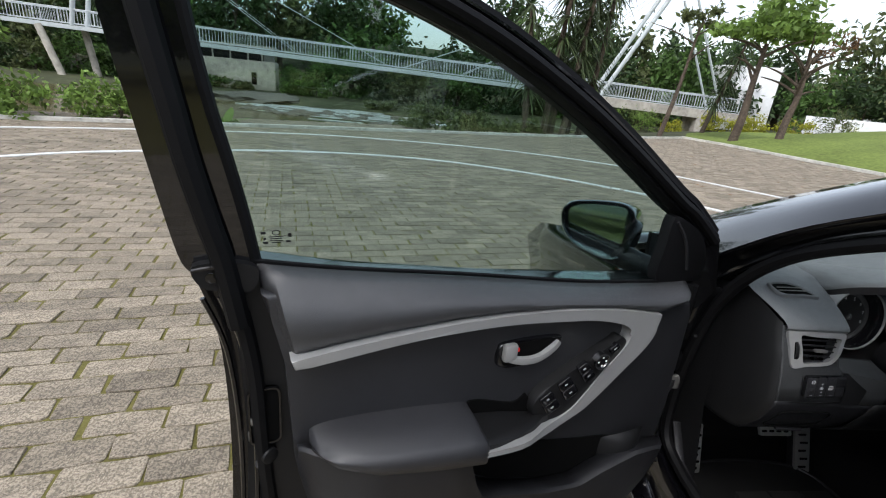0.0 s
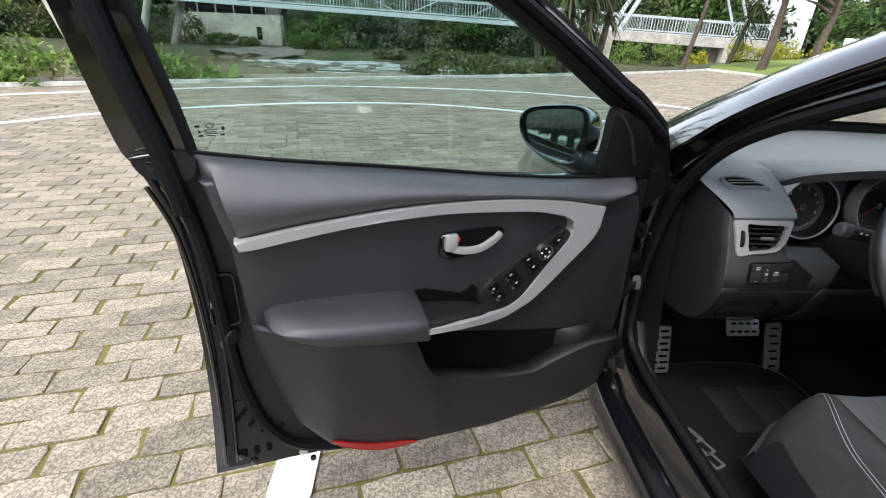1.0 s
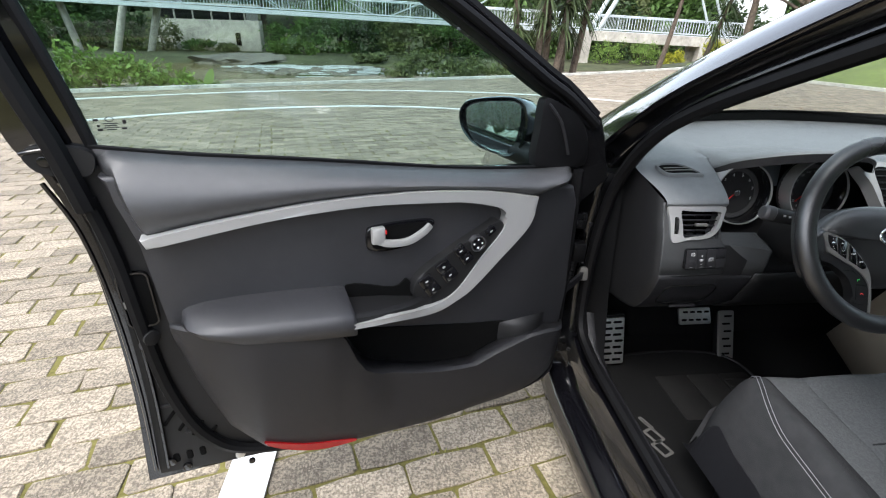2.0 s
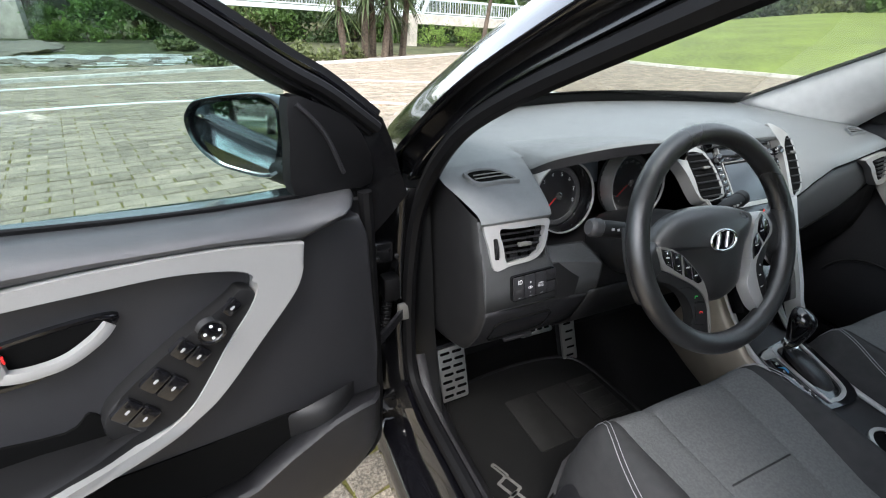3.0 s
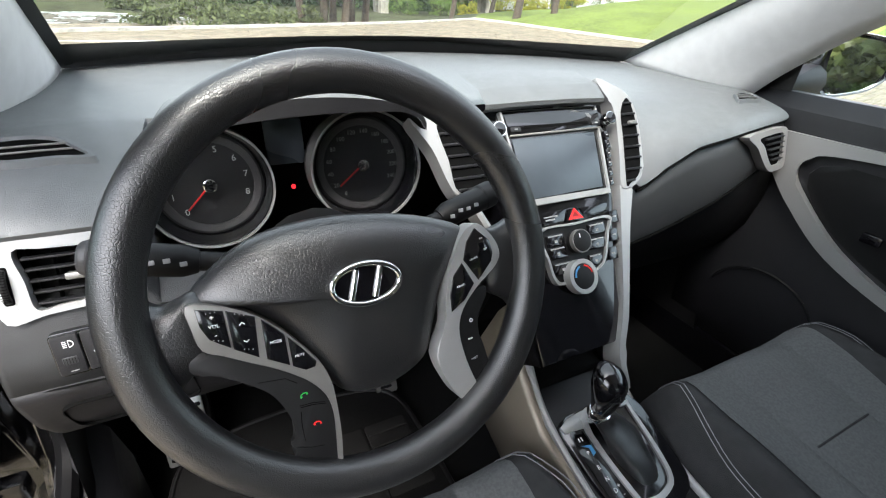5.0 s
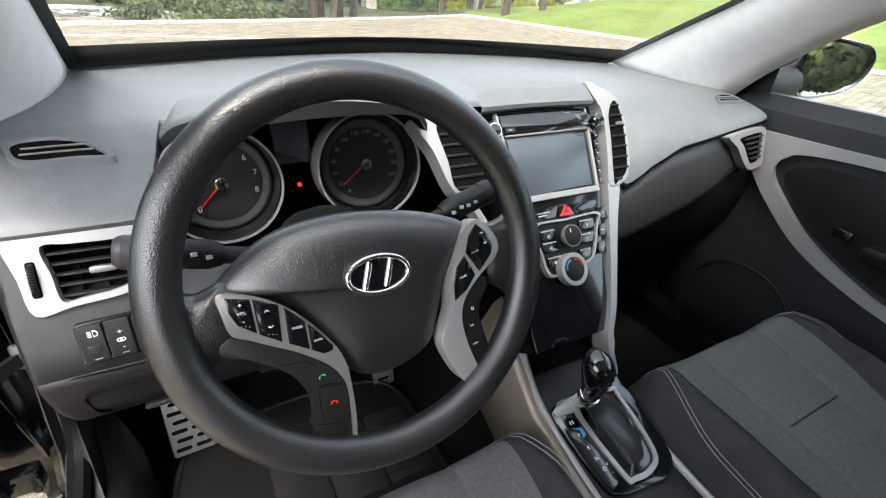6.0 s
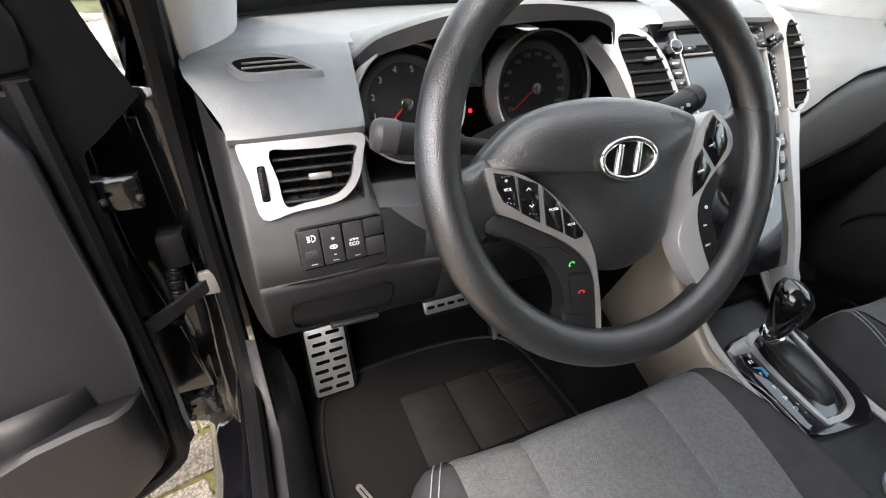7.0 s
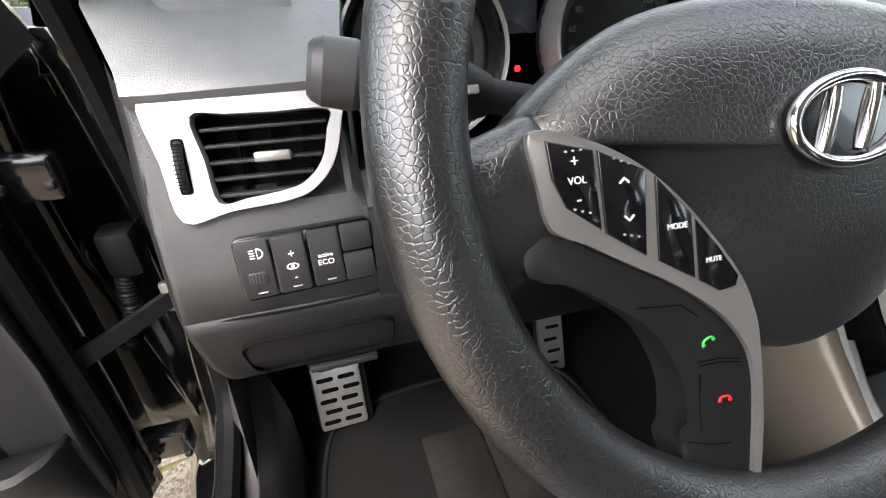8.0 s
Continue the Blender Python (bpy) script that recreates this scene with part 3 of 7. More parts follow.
rock("rock_slab", (-12.0, 33.8, -1.0), (3.8, 2.6, 0.55), 1, "broad sloping brown-grey rock at the river's edge")
for i in range(26):
    rng = np.random.default_rng(200 + i)
    rock("river_rock", (-10.5 + i * 0.52 + rng.uniform(-0.6, 0.6), 26 + rng.uniform(-2.2, 4), -0.98), (rng.uniform(0.3, 0.9), rng.uniform(0.3, 0.6), rng.uniform(0.1, 0.22)), i + 5, "low wet grey rock in the rapids", "rocks in the river")
foam = bmesh.new()
rng = np.random.default_rng(230)
for i in range(110):
    x = rng.uniform(-10, 3)
    y = 29.5 - 0.25 * (x + 10) + rng.normal() * 1.5
    w, d = rng.uniform(0.3, 1.5), rng.uniform(0.05, 0.2)
    plate([(x + a * w * rng.uniform(0.6, 1.3), y + b * d * rng.uniform(0.5, 1.5)) for a, b in ellipse(1.0, 1.0, 12)], -1.0, -0.935 + rng.uniform(0, 0.04), 0.01, bm=foam)
tagged(part("rapids", foam, FOAM, None, smooth=False), "streaks of white water in the rapids", "water", kind="stuff")

wallc = thing("retaining_wall", Matrix.Translation((-17.1, 44.5, 0)), "stained concrete retaining wall with a dark shelter on top", "wall")
part("wall", block((8.5, 1.2, 3.6), (0, 0, -0.1), 0.05), CONCRETE, wallc)
# the shelter's inner shade is put into a black back sheet
part("shelter_back", block((7.9, 0.1, 1.3), (-0.2, 0.45, 2.3), 0.01), SOFTBLACK, wallc, "black back sheet for the shade inside the open shelter")
for x in (-4.0, -2.6, -1.1, 0.4, 1.9, 3.1):
    part("shelter_post", block((0.12, 0.12, 1.1), (x, -0.4, 2.22), 0.01), CONCRETE, wallc)
part("shelter_rail", block((7.4, 0.06, 0.08), (-0.4, -0.42, 2.05), 0.01), SOFTBLACK, wallc)
part("side_sheet", block((0.95, 0.06, 1.0), (3.72, -0.42, 2.2), 0.01), DIMSILVER, wallc, "grey corrugated sheet")
# drain opening painted as a dark block on the wall
part("drain", block((0.42, 0.1, 1.0), (2.4, -0.62, 0.22), 0.03), DARK, wallc, "dark block for the shade in the drain opening")
part("roof_slab", block((8.6, 1.8, 0.16), (-0.1, 0.1, 2.85), 0.03), CONCRETE, wallc)

# the footbridge
A, B = Vector((-32, 40, 3.05)), Vector((26.5, 37.5, 1.3))
bridge = thing("footbridge", Matrix(), "pale painted cable-stayed footbridge with railings over the river", "bridge")
part("deck", sweep([A, A.lerp(B, 0.5), B], [(-1.0, -0.3), (1.0, -0.3), (1.0, 0), (-1.0, 0)]), BRIDGEPAINT, bridge)
part("abutment_beam", sweep([A.lerp(B, 0.77) + Vector((0, 0, -0.25)), B + Vector((0, 0, -0.25))], [(-1.04, -0.5), (1.04, -0.5), (1.04, 0.2), (-1.04, 0.2)]), CONCRETE, bridge, "stained concrete beam")
for side in (-0.95, 0.95):
    off = Vector((0, side, 0))
    for h, r in ((1.08, 0.05), (0.12, 0.03)):
        part("rail", tube([A + off + Vector((0, 0, h)), B + off + Vector((0, 0, h))], r, 6), BRIDGEPAINT, bridge)
    bal = bmesh.new()
    for i in range(250):
        p = A.lerp(B, i / 249) + off
        wide = 0.05 if i % 8 == 0 else 0.022
        block((wide, wide, 0.98), (p.x, p.y, p.z + 0.58), 0, bm=bal)
    tagged(part("railing_infill", bal, BRIDGEPAINT, bridge, smooth=False), kind="stuff")
for s in (0.782, 0.945):
    p = A.lerp(B, s)
    for d in (-0.75, 0.75):
        part("pier", sweep([(p.x + d * 0.2, p.y + d, -2.6), (p.x, p.y + d, p.z - 0.7)], [(-0.32, -0.3), (0.32, -0.3), (0.32, 0.3), (-0.32, 0.3)], up=(0, 1, 0)), CONCRETE, bridge)
for d in (-0.9, 0.9):
    p = A.lerp(B, 0.795) + Vector((0, d, 0))
    part("pylon", tube([p, p + Vector((4.8, 0, 9.0))], 0.17, 10), BRIDGEPAINT, bridge)
    p = A.lerp(B, 0.972) + Vector((0, d, 0))
    part("pylon_stay", tube([p, p + Vector((-4.4, 0, 8.0))], 0.09, 8), BRIDGEPAINT, bridge)
    for x0, x1 in ((-28.5, -26.9) if d < 0 else (-26.4, -25.6), (-20.9, -22.8) if d < 0 else (-19.3, -21.2)):
        part("pylon_leg", tube([(x0, 39.7 + d, 2.7), (x1, 39.7 + d, -2.4)], 0.26, 10), CONCRETE, bridge, "slanting concrete leg")
    p = A.lerp(B, 0.1) + Vector((0, d, 0))
    part("pylon", tube([p, p + Vector((1.6, 0, 9.0))], 0.17, 10), BRIDGEPAINT, bridge)
    for e in (0.25, 0.38, 0.5):
        part("cable", tube([p + Vector((1.6, 0, 9.0)), A.lerp(B, e) + Vector((0, d, 0.1))], 0.022, 5), BRIDGEPAINT, bridge)
    for e in (0.7, 0.6, 0.52):
        part("cable", tube([A.lerp(B, 0.795) + Vector((4.8, d, 9.0)), A.lerp(B, e) + Vector((0, d, 0.1))], 0.022, 5), BRIDGEPAINT, bridge)

house = thing("white_house", Matrix.Translation((33.6, 46.6, 0)), "plain white plastered building behind the trees", "house")
part("wall", block((5.8, 4, 6.2), (0, 0, 2.7), 0.03, (0, 0, -38)), PLASTER, house)
house2 = thing("tiled_house", Matrix.Translation((62, 53, 0)), "low house with a weathered brown tile roof", "house")
part("wall", block((12, 6, 3.4), (0, 0, 2.6), 0.03), PLASTER, house2)
part("roof", block((13, 7, 1.3), (0, 0, 4.9), 0.3), BRICKRED, house2)
gw = thing("garden_wall", Matrix.Translation((28.9, 28.4, 0)), "low whitewashed garden wall by the lawn", "wall")
part("wall", block((5.5, 0.3, 1.5), (0, 0, 0.9), 0.02, (0, 0, -45)), PLASTER, gw)
post = thing("sign_post", Matrix.Translation((33, 29, 0)), "thin grey post with a small blank sign", "sign")
part("post", tube([(0, 0, 0), (0.25, 0, 3.4)], 0.05, 8), STEEL, post)
part("sign_plate", block((0.7, 0.05, 0.9), (0.25, 0, 3.5), 0.01), DIMSILVER, post)
rng = np.random.default_rng(300)
v, f = [], []
for i in range(420):
    x, y = rng.uniform(-4, 14), rng.uniform(6, 19)
    if i > 330:
        x, y = rng.uniform(14.6, 19), rng.uniform(6, 19)
    s, a = rng.uniform(0.02, 0.06), rng.uniform(0, 6.28)
    z = 0.02 if x < 14.2 else 0.17
    k = len(v)
    v += [(x + s * math.cos(a), y + s * math.sin(a), z + 0.01), (x - s * math.sin(a) * 0.5, y + s * math.cos(a) * 0.5, z), (x - s * math.cos(a), y - s * math.sin(a), z + 0.015), (x + s * math.sin(a) * 0.5, y - s * math.cos(a) * 0.5, z)]
    f.append((k, k + 1, k + 2, k + 3))
tagged(raw("fallen_leaves", v, f, LEAF_DRY), "scattered dry brown leaves on the paving and lawn", "leaves", kind="stuff")
# trees on the other sides of the car park, which the car's paint and mirrors show
for i in range(20):
    a = radians(96 + i * 9.2)
    x, y = (25 + 5 * (i % 2)) * math.sin(a), (25 + 5 * (i % 2)) * math.cos(a)
    rng = np.random.default_rng(400 + i)
    h = rng.uniform(6, 9)
    tree("park_tree", (x, y, 0), (x, y, h * 0.6), 0.25, (x, y, h * 0.24), (3.2, 3.2, h * 0.74), 4200, 0.3, (LEAF_MID, LEAF_DARK, LEAF_OLIVE)[i % 3], "leafy green tree at the edge of the car park", 420 + i, 4, "trees behind the car park")


# ---- the car's shell ----
car = thing("car", Matrix(), "black hatchback parked with its front door wide open", "car")


def pillar(side):
    """The windscreen pillar: windscreen edge, inner seam, outer door edge, outer windscreen edge."""
    w = curve([(side * 0.655, 0.40, 1.035), (side * 0.628, 0.10, 1.185), (side * 0.60, -0.17, 1.315), (side * 0.57, -0.45, 1.42)], 6)
    d = curve([(side * 0.72, 0.06, 1.0), (side * 0.715, -0.03, 1.09), (side * 0.70, -0.19, 1.20), (side * 0.655, -0.52, 1.345)], 6)
    o = curve([(side * 0.80, 0.16, 0.99), (side * 0.78, 0.03, 1.10), (side * 0.755, -0.16, 1.225), (side * 0.70, -0.52, 1.395)], 6)
    x = curve([(side * 0.70, 0.43, 1.03), (side * 0.665, 0.11, 1.20), (side * 0.63, -0.17, 1.33), (side * 0.595, -0.46, 1.437)], 6)
    return w, d, o, x


SIDE = {}
for side in (-1, 1):
    w, d, o, x = pillar(side)
    SIDE[side] = (w, d, o, x)
    rows = []
    for a, b in zip(w, d):
        rows.append([a.lerp(b, s) + Vector((-side * 0.028 * math.sin(math.pi * s), 0, 0.004 * math.sin(math.pi * s))) for s in np.linspace(0, 1, 7)])
    solid(part("pillar_trim", loft(rows), LINER, car, "pale grey cloth-covered pillar trim"), 0.004)
    rows = [[c.lerp(b, 0.12) + Vector((0, 0, -0.006)), c] + [c.lerp(e, s) + Vector((side * 0.014, 0, 0.010)) * math.sin(math.pi * s) for s in np.linspace(0.12, 1, 7)] for b, c, e in zip(d, o, x)]
    solid(part("pillar_panel", loft(rows), PAINT, car, "gloss black pillar", sharp=30), 0.006)
    rows = []
    for k, (b, c) in enumerate(zip(d, o)):
        run = (d[min(k + 1, len(d) - 1)] - d[max(k - 1, 0)]).normalized()
        n = run.cross(c - b).normalized()
        n = n if n.y < 0 else -n
        rows.append([b.lerp(c, s) + n * h for s, h in ((0, 0), (0.2, 0.002), (0.3, 0.009), (0.36, 0.010), (0.42, 0.004), (0.46, -0.006), (0.6, -0.010), (0.78, -0.010), (0.86, -0.004), (0.9, -0.002), (0.97, -0.008))])
    solid(part("pillar_flange", loft(rows), PAINTIN, car, "black rebated flange of the pillar", sharp=30), 0.003)

# windscreen, roof and cowl
wl, wr = SIDE[-1][0], SIDE[1][0]
rows = []
for i in range(len(wl)):
    a, b = wl[i], wr[i]
    rows.append([a.lerp(b, s) + Vector((0, 0.12, 0.03)) * math.sin(math.pi * s) for s in np.linspace(0, 1, 13)])
screen = part("windscreen", loft(rows), CLEAR, car, "clear windscreen")
screen.visible_shadow = False
rows_base = rows[0]
band = [[p + Vector((0, 0.015, -0.05)) for p in rows_base], [p + Vector((0, 0.012, 0.004)) for p in rows_base], [p + Vector((0, -0.022 - 0.02 * abs(1 - i / 6) ** 2, 0.018 + 0.022 * abs(1 - i / 6) ** 2)) for i, p in enumerate(rows_base)]]
part("windscreen_band", loft(band), SOFTBLACK, car, "black printed band along the windscreen base")
for side in (-1, 1):
    line = SIDE[side][0]
    part("windscreen_edge", loft([[p + Vector((0, 0.004, -0.002)), p + Vector((-side * lerp(0.02, 0.012, i / (len(line) - 1)), 0.012, 0.004))] for i, p in enumerate(line)]), SOFTBLACK, car, "black printed edge of the windscreen")
cowl = [[p + Vector((0, dy, dz)) for p in rows_base] for dy, dz in ((0.0, -0.02), (0.05, -0.03), (0.13, -0.05))]
part("cowl", loft(cowl), SOFTBLACK, car, "black plastic cowl below the windscreen")
for x0, x1 in ((-0.5, 0.02), (0.02, 0.5)):
    part("wiper", tube(curve([(x0, 0.48, 1.02), ((x0 + x1) / 2, 0.57, 1.034), (x1, 0.54, 1.03)], 5), 0.005, 6), SOFTBLACK, car)
hood = [[(x, y, z - 0.05 * (x / 0.75) ** 2) for x in np.linspace(-0.78, 0.78, 15)] for y, z in ((0.53, 0.985), (0.8, 0.93), (1.1, 0.84), (1.35, 0.74), (1.43, 0.62))]
solid(part("bonnet", loft(hood), PAINT, car, "gloss black bonnet"), 0.004)
roofrows = [[(x, y, z + 0.05 * (1 - (x / 0.6) ** 2)) for x in np.linspace(-0.6, 0.6, 11)] for y, z in ((-0.44, 1.435), (-0.7, 1.47), (-1.2, 1.48), (-1.8, 1.44), (-2.3, 1.3))]
solid(part("roof", loft(roofrows), PAINT, car, "gloss black roof"), 0.01)
lining = [[(x, y, z + 0.03 * (1 - (x / 0.6) ** 2)) for x in np.linspace(-0.58, 0.58, 9)] for y, z in ((-0.45, 1.405), (-0.7, 1.43), (-1.2, 1.44), (-1.8, 1.39), (-2.25, 1.2))]
part("headlining", loft(lining), LINER, car, "pale grey headlining")
for side in (-1, 1):
    rail = curve([(side * 0.68, -0.52, 1.375), (side * 0.665, -0.9, 1.42), (side * 0.66, -1.5, 1.40), (side * 0.7, -2.3, 1.2)], 6)
    part("roof_rail", sweep(rail, [(-0.05, -0.03), (0.05, -0.03), (0.06, 0.02), (0.0, 0.06), (-0.06, 0.04)]), PAINT, car)
    part("centre_pillar", sweep([(side * 0.79, -1.03, 0.3), (side * 0.79, -1.03, 0.95), (side * 0.68, -1.1, 1.42)], [(-0.05, -0.06), (0.05, -0.06), (0.05, 0.06), (-0.05, 0.06)], up=(0, 1, 0)), PAINT, car)
    wing = [[(side * lerp(0.86, 0.82, s) * (1 if y < 1 else 0.95), y, lerp(z0, 0.30, s)) for s in np.linspace(0, 1, 6)] for y, z0 in ((0.14, 1.0), (0.4, 0.985), (0.8, 0.90), (1.2, 0.80), (1.42, 0.66))]
    wing = [[(p[0] + side * 0.03 * math.sin(math.pi * min(1, (1.02 - p[2]) / 0.5)), p[1], p[2]) for p in r] for r in wing]
    solid(part("front_wing", loft(wing), PAINT, car, "gloss black front wing"), 0.01)
    rear = [[(side * (0.82 + 0.05 * math.sin(math.pi * s)), y, lerp(0.98, 0.28, s)) for s in np.linspace(0, 1, 6)] for y in (-1.08, -1.6, -2.2, -2.6)]
    solid(part("rear_side", loft(rear), PAINT, car), 0.02)
    g = part("rear_window", loft([[(side * 0.78, -1.1, 1.0), (side * 0.78, -2.2, 1.05)], [(side * 0.69, -1.1, 1.38), (side * 0.69, -2.1, 1.3)]]), GLASS, car)
    g.visible_shadow = False
part("tail", loft([[(-0.8, -2.62, 0.3), (0.8, -2.62, 0.3)], [(-0.8, -2.66, 0.95), (0.8, -2.66, 0.95)]]), PAINT, car)
tg = part("tail_window", loft([[(-0.75, -2.62, 0.97), (0.75, -2.62, 0.97)], [(-0.62, -2.3, 1.3), (0.62, -2.3, 1.3)]]), GLASS, car)
tg.visible_shadow = False
part("nose", loft([[(-0.76, 1.45, 0.25), (0.76, 1.45, 0.25)], [(-0.78, 1.47, 0.45), (0.78, 1.47, 0.45)], [(-0.76, 1.42, 0.64), (0.76, 1.42, 0.64)]]), PAINT, car)
part("floor_pan", block((1.5, 3.9, 0.06), (0, -0.65, 0.235), 0.01), CARPET, car, "black carpeted floor")
part("bulkhead", loft([[(-0.74, 0.34, 0.26), (0.74, 0.34, 0.26)], [(-0.74, 0.42, 0.45), (0.74, 0.42, 0.45)], [(-0.74, 0.45, 1.0), (0.74, 0.45, 1.0)]]), CARPET, car)
part("passenger_sill", block((0.14, 1.6, 0.2), (0.785, -0.3, 0.28), 0.02), PAINT, car)
for s in (-1, 1):
    part("kick_panel", loft([[(s * 0.715, 0.4, 0.26), (s * 0.715, -0.06, 0.26)], [(s * 0.72, 0.45, 0.66), (s * 0.72, 0.03, 0.66)], [(s * 0.73, 0.47, 1.0), (s * 0.73, 0.05, 1.0)]]), SOFTBLACK, car)

# the door opening: jamb, sill, seal and scuff plate
jamb = [[(-0.755, y, z), (-0.79, y + 0.02, z), (-0.805, y + 0.05, z), (-0.815, max(y + 0.06, 0.125), z), (-0.885, 0.155, z), (-0.945, 0.17, z)] for y, z in ((0.0, 0.33), (0.085, 0.45), (0.11, 0.6), (0.10, 0.8), (0.07, 0.95), (0.055, 0.985))]
solid(part("door_jamb", loft(jamb), PAINTIN, car, "gloss black door jamb"), 0.005)
sill = [[(-0.745, y, 0.43 - dz), (-0.775, y, 0.435 - dz), (-0.785, y, 0.40 - dz), (-0.79, y, 0.345 - dz), (-0.825, y, 0.335 - dz), (-0.845, y, 0.31 - dz), (-0.85, y, 0.25 - dz), (-0.82, y, 0.2 - dz)]
        for y, dz in ((0.13, -0.05), (0.07, -0.03), (0.0, 0.0), (-0.15, 0.0), (-0.5, 0.005), (-1.0, 0.0))]
solid(part("sill", loft(sill), PAINT, car, "gloss black door sill"), 0.004)
seal = curve([(-0.665, -0.55, 1.345), (-0.712, -0.2, 1.195), (-0.73, -0.035, 1.09), (-0.745, 0.06, 0.95), (-0.752, 0.098, 0.78), (-0.752, 0.108, 0.6), (-0.752, 0.085, 0.5), (-0.75, 0.0, 0.46), (-0.748, -0.15, 0.447), (-0.745, -0.5, 0.437), (-0.745, -0.95, 0.44)], 6)
part("door_seal", tube(seal, 0.0155, 8, up=(1, 0, 0.2)), RUBBER, car, "black rubber door seal")
scuff = [[(-0.742, y, 0.43 + dz), (-0.715, y, 0.425 + dz), (-0.69, y, 0.39 + dz), (-0.675, y, 0.31 + dz), (-0.67, y, 0.26)] for y, dz in ((0.09, 0.12), (0.03, 0.03), (-0.05, 0.005), (-0.3, 0.0), (-1.0, 0.0))]
solid(part("scuff_plate", loft(scuff), TRIM, car, "black plastic sill trim"), 0.003)
# hinges, check strap and wiring gaiter between body and door
for z in (0.46, 0.86):
    part("hinge", block((0.07, 0.03, 0.045), (-0.84, 0.065, z), 0.006), PAINTIN, car)
    part("hinge_pin", tube([(-0.868, 0.03, z - 0.035), (-0.868, 0.03, z + 0.035)], 0.011, 10, up=(0, 1, 0)), SOFTBLACK, car)
    for dx in (-0.02, 0.02):
        part("bolt", block((0.01, 0.01, 0.01), (-0.825 + dx, 0.034, z), 0.004), SOFTBLACK, car)
part("check_strap", sweep(curve([(-0.765, 0.105, 0.677), (-0.82, 0.06, 0.665), (-0.90, 0.0, 0.65)], 4), [(-0.004, -0.011), (0.004, -0.011), (0.004, 0.011), (-0.004, 0.011)]), TRIM, car, "worn dark steel door check strap")
part("strap_bracket", block((0.03, 0.012, 0.045), (-0.768, 0.1, 0.677), 0.005), DIMSILVER, car)
gaiter = curve([(-0.806, 0.095, 0.73), (-0.812, 0.092, 0.70), (-0.818, 0.088, 0.66), (-0.832, 0.08, 0.625)], 16)
part("wiring_gaiter", tube(gaiter, 0.0115, 10, up=(1, 0.2, 0), scale=lambda t: 1.0 + 0.14 * math.sin(t * 130)), RUBBER, car, "corrugated black wiring gaiter")
part("gaiter_plug", block((0.04, 0.04, 0.06), (-0.800, 0.098, 0.752), 0.01), RUBBER, car)
part("wing_end_trim", plate([(-0.748, 1.079), (-0.766, 1.079), (-0.785, 1.043), (-0.784, 1.011), (-0.789, 0.999), (-0.765, 0.998), (-0.776, 0.943), (-0.805, 0.943)], -0.106, -0.098, 0.002, Matrix(((1, 0, 0, 0), (0, 0, -1, 0), (0, 1, 0, 0), (0, 0, 0, 1)))), SOFTBLACK, car, "black trim at the wing's rear end")
for x, y in ((-0.8, 0.95), (0.8, 0.95), (-0.8, -1.75), (0.8, -1.75)):
    w = part("wheel", tube([(x + 0.1 * math.cos(0), y + 0.22 * math.cos(a), 0.31 + 0.22 * math.sin(a)) for a in np.linspace(0, 2 * math.pi, 29)[:-1]], 0.088, 10, True, up=(1, 0, 0)), TYRE, car, "black tyre")
    w.location.x = -0.1 if x < 0 else -0.1
    part("rim", disc(0.16, -0.02, 0.02, m=pose(-0.0, 0, 0) @ Matrix.Translation((x + 0.07 * (1 if x > 0 else -1), y, 0.31)) @ pose(0, 0, 0, 0, 90, 0)), DIMSILVER, car)

# passenger side: inner door with silver sweep, glass and mirror
pd = [[(0.745 - bulge, y, z) for y in np.linspace(0.06, -1.0, 12)] for z, bulge in ((0.30, 0.01), (0.45, 0.035), (0.6, 0.04), (0.72, 0.03), (0.85, 0.025), (0.94, 0.035), (1.0, 0.03), (1.03, 0.0), (1.03, -0.03))]
solid(part("passenger_door_panel", loft(pd), TRIM, car, "black vinyl passenger door panel"), 0.006)
PD = Matrix(((0, 0, -1, 0.735), (-1, 0, 0, 0), (0, 1, 0, 0), (0, 0, 0, 1)))
top = curve([(0.035, 0.955, 0), (0.2, 0.958, 0), (0.42, 0.965, 0), (0.62, 0.972, 0), (0.85, 0.965, 0)], 6)
low = curve([(0.85, 0.95, 0), (0.62, 0.955, 0), (0.42, 0.945, 0), (0.22, 0.935, 0), (0.13, 0.915, 0), (0.115, 0.87, 0), (0.16, 0.82, 0), (0.26, 0.745, 0), (0.4, 0.69, 0), (0.55, 0.665, 0)], 5)
back = curve([(0.55, 0.645, 0), (0.4, 0.665, 0), (0.24, 0.72, 0), (0.13, 0.80, 0), (0.07, 0.86, 0), (0.035, 0.90, 0)], 5)
part("door_trim", plate([(p.x, p.y) for p in top + low + back], 0.0, 0.022 + 0.012, 0.004, PD), SILVER, car, "satin silver door trim")
part("door_insert", plate([(p.x, p.y) for p in curve([(0.15, 0.9, 0), (0.4, 0.935, 0), (0.8, 0.94, 0), (0.8, 0.70, 0), (0.45, 0.69, 0), (0.2, 0.79, 0)], 4, True)], -0.01, 0.022, 0.003, PD), SOFTBLACK, car)
part("door_pull", block((0.03, 0.16, 0.035), (0.70, -0.42, 0.78), 0.012), SOFTBLACK, car)
part("window_switch", block((0.012, 0.035, 0.02), (0.69, -0.30, 0.80), 0.003), PIANO, car)
part("speaker_rim", tube([(0.70, -0.16 + 0.13 * math.cos(a), 0.52 + 0.11 * math.sin(a)) for a in np.linspace(0.3, 3.6, 20)], 0.004, 6, up=(1, 0, 0)), SOFTBLACK, car)
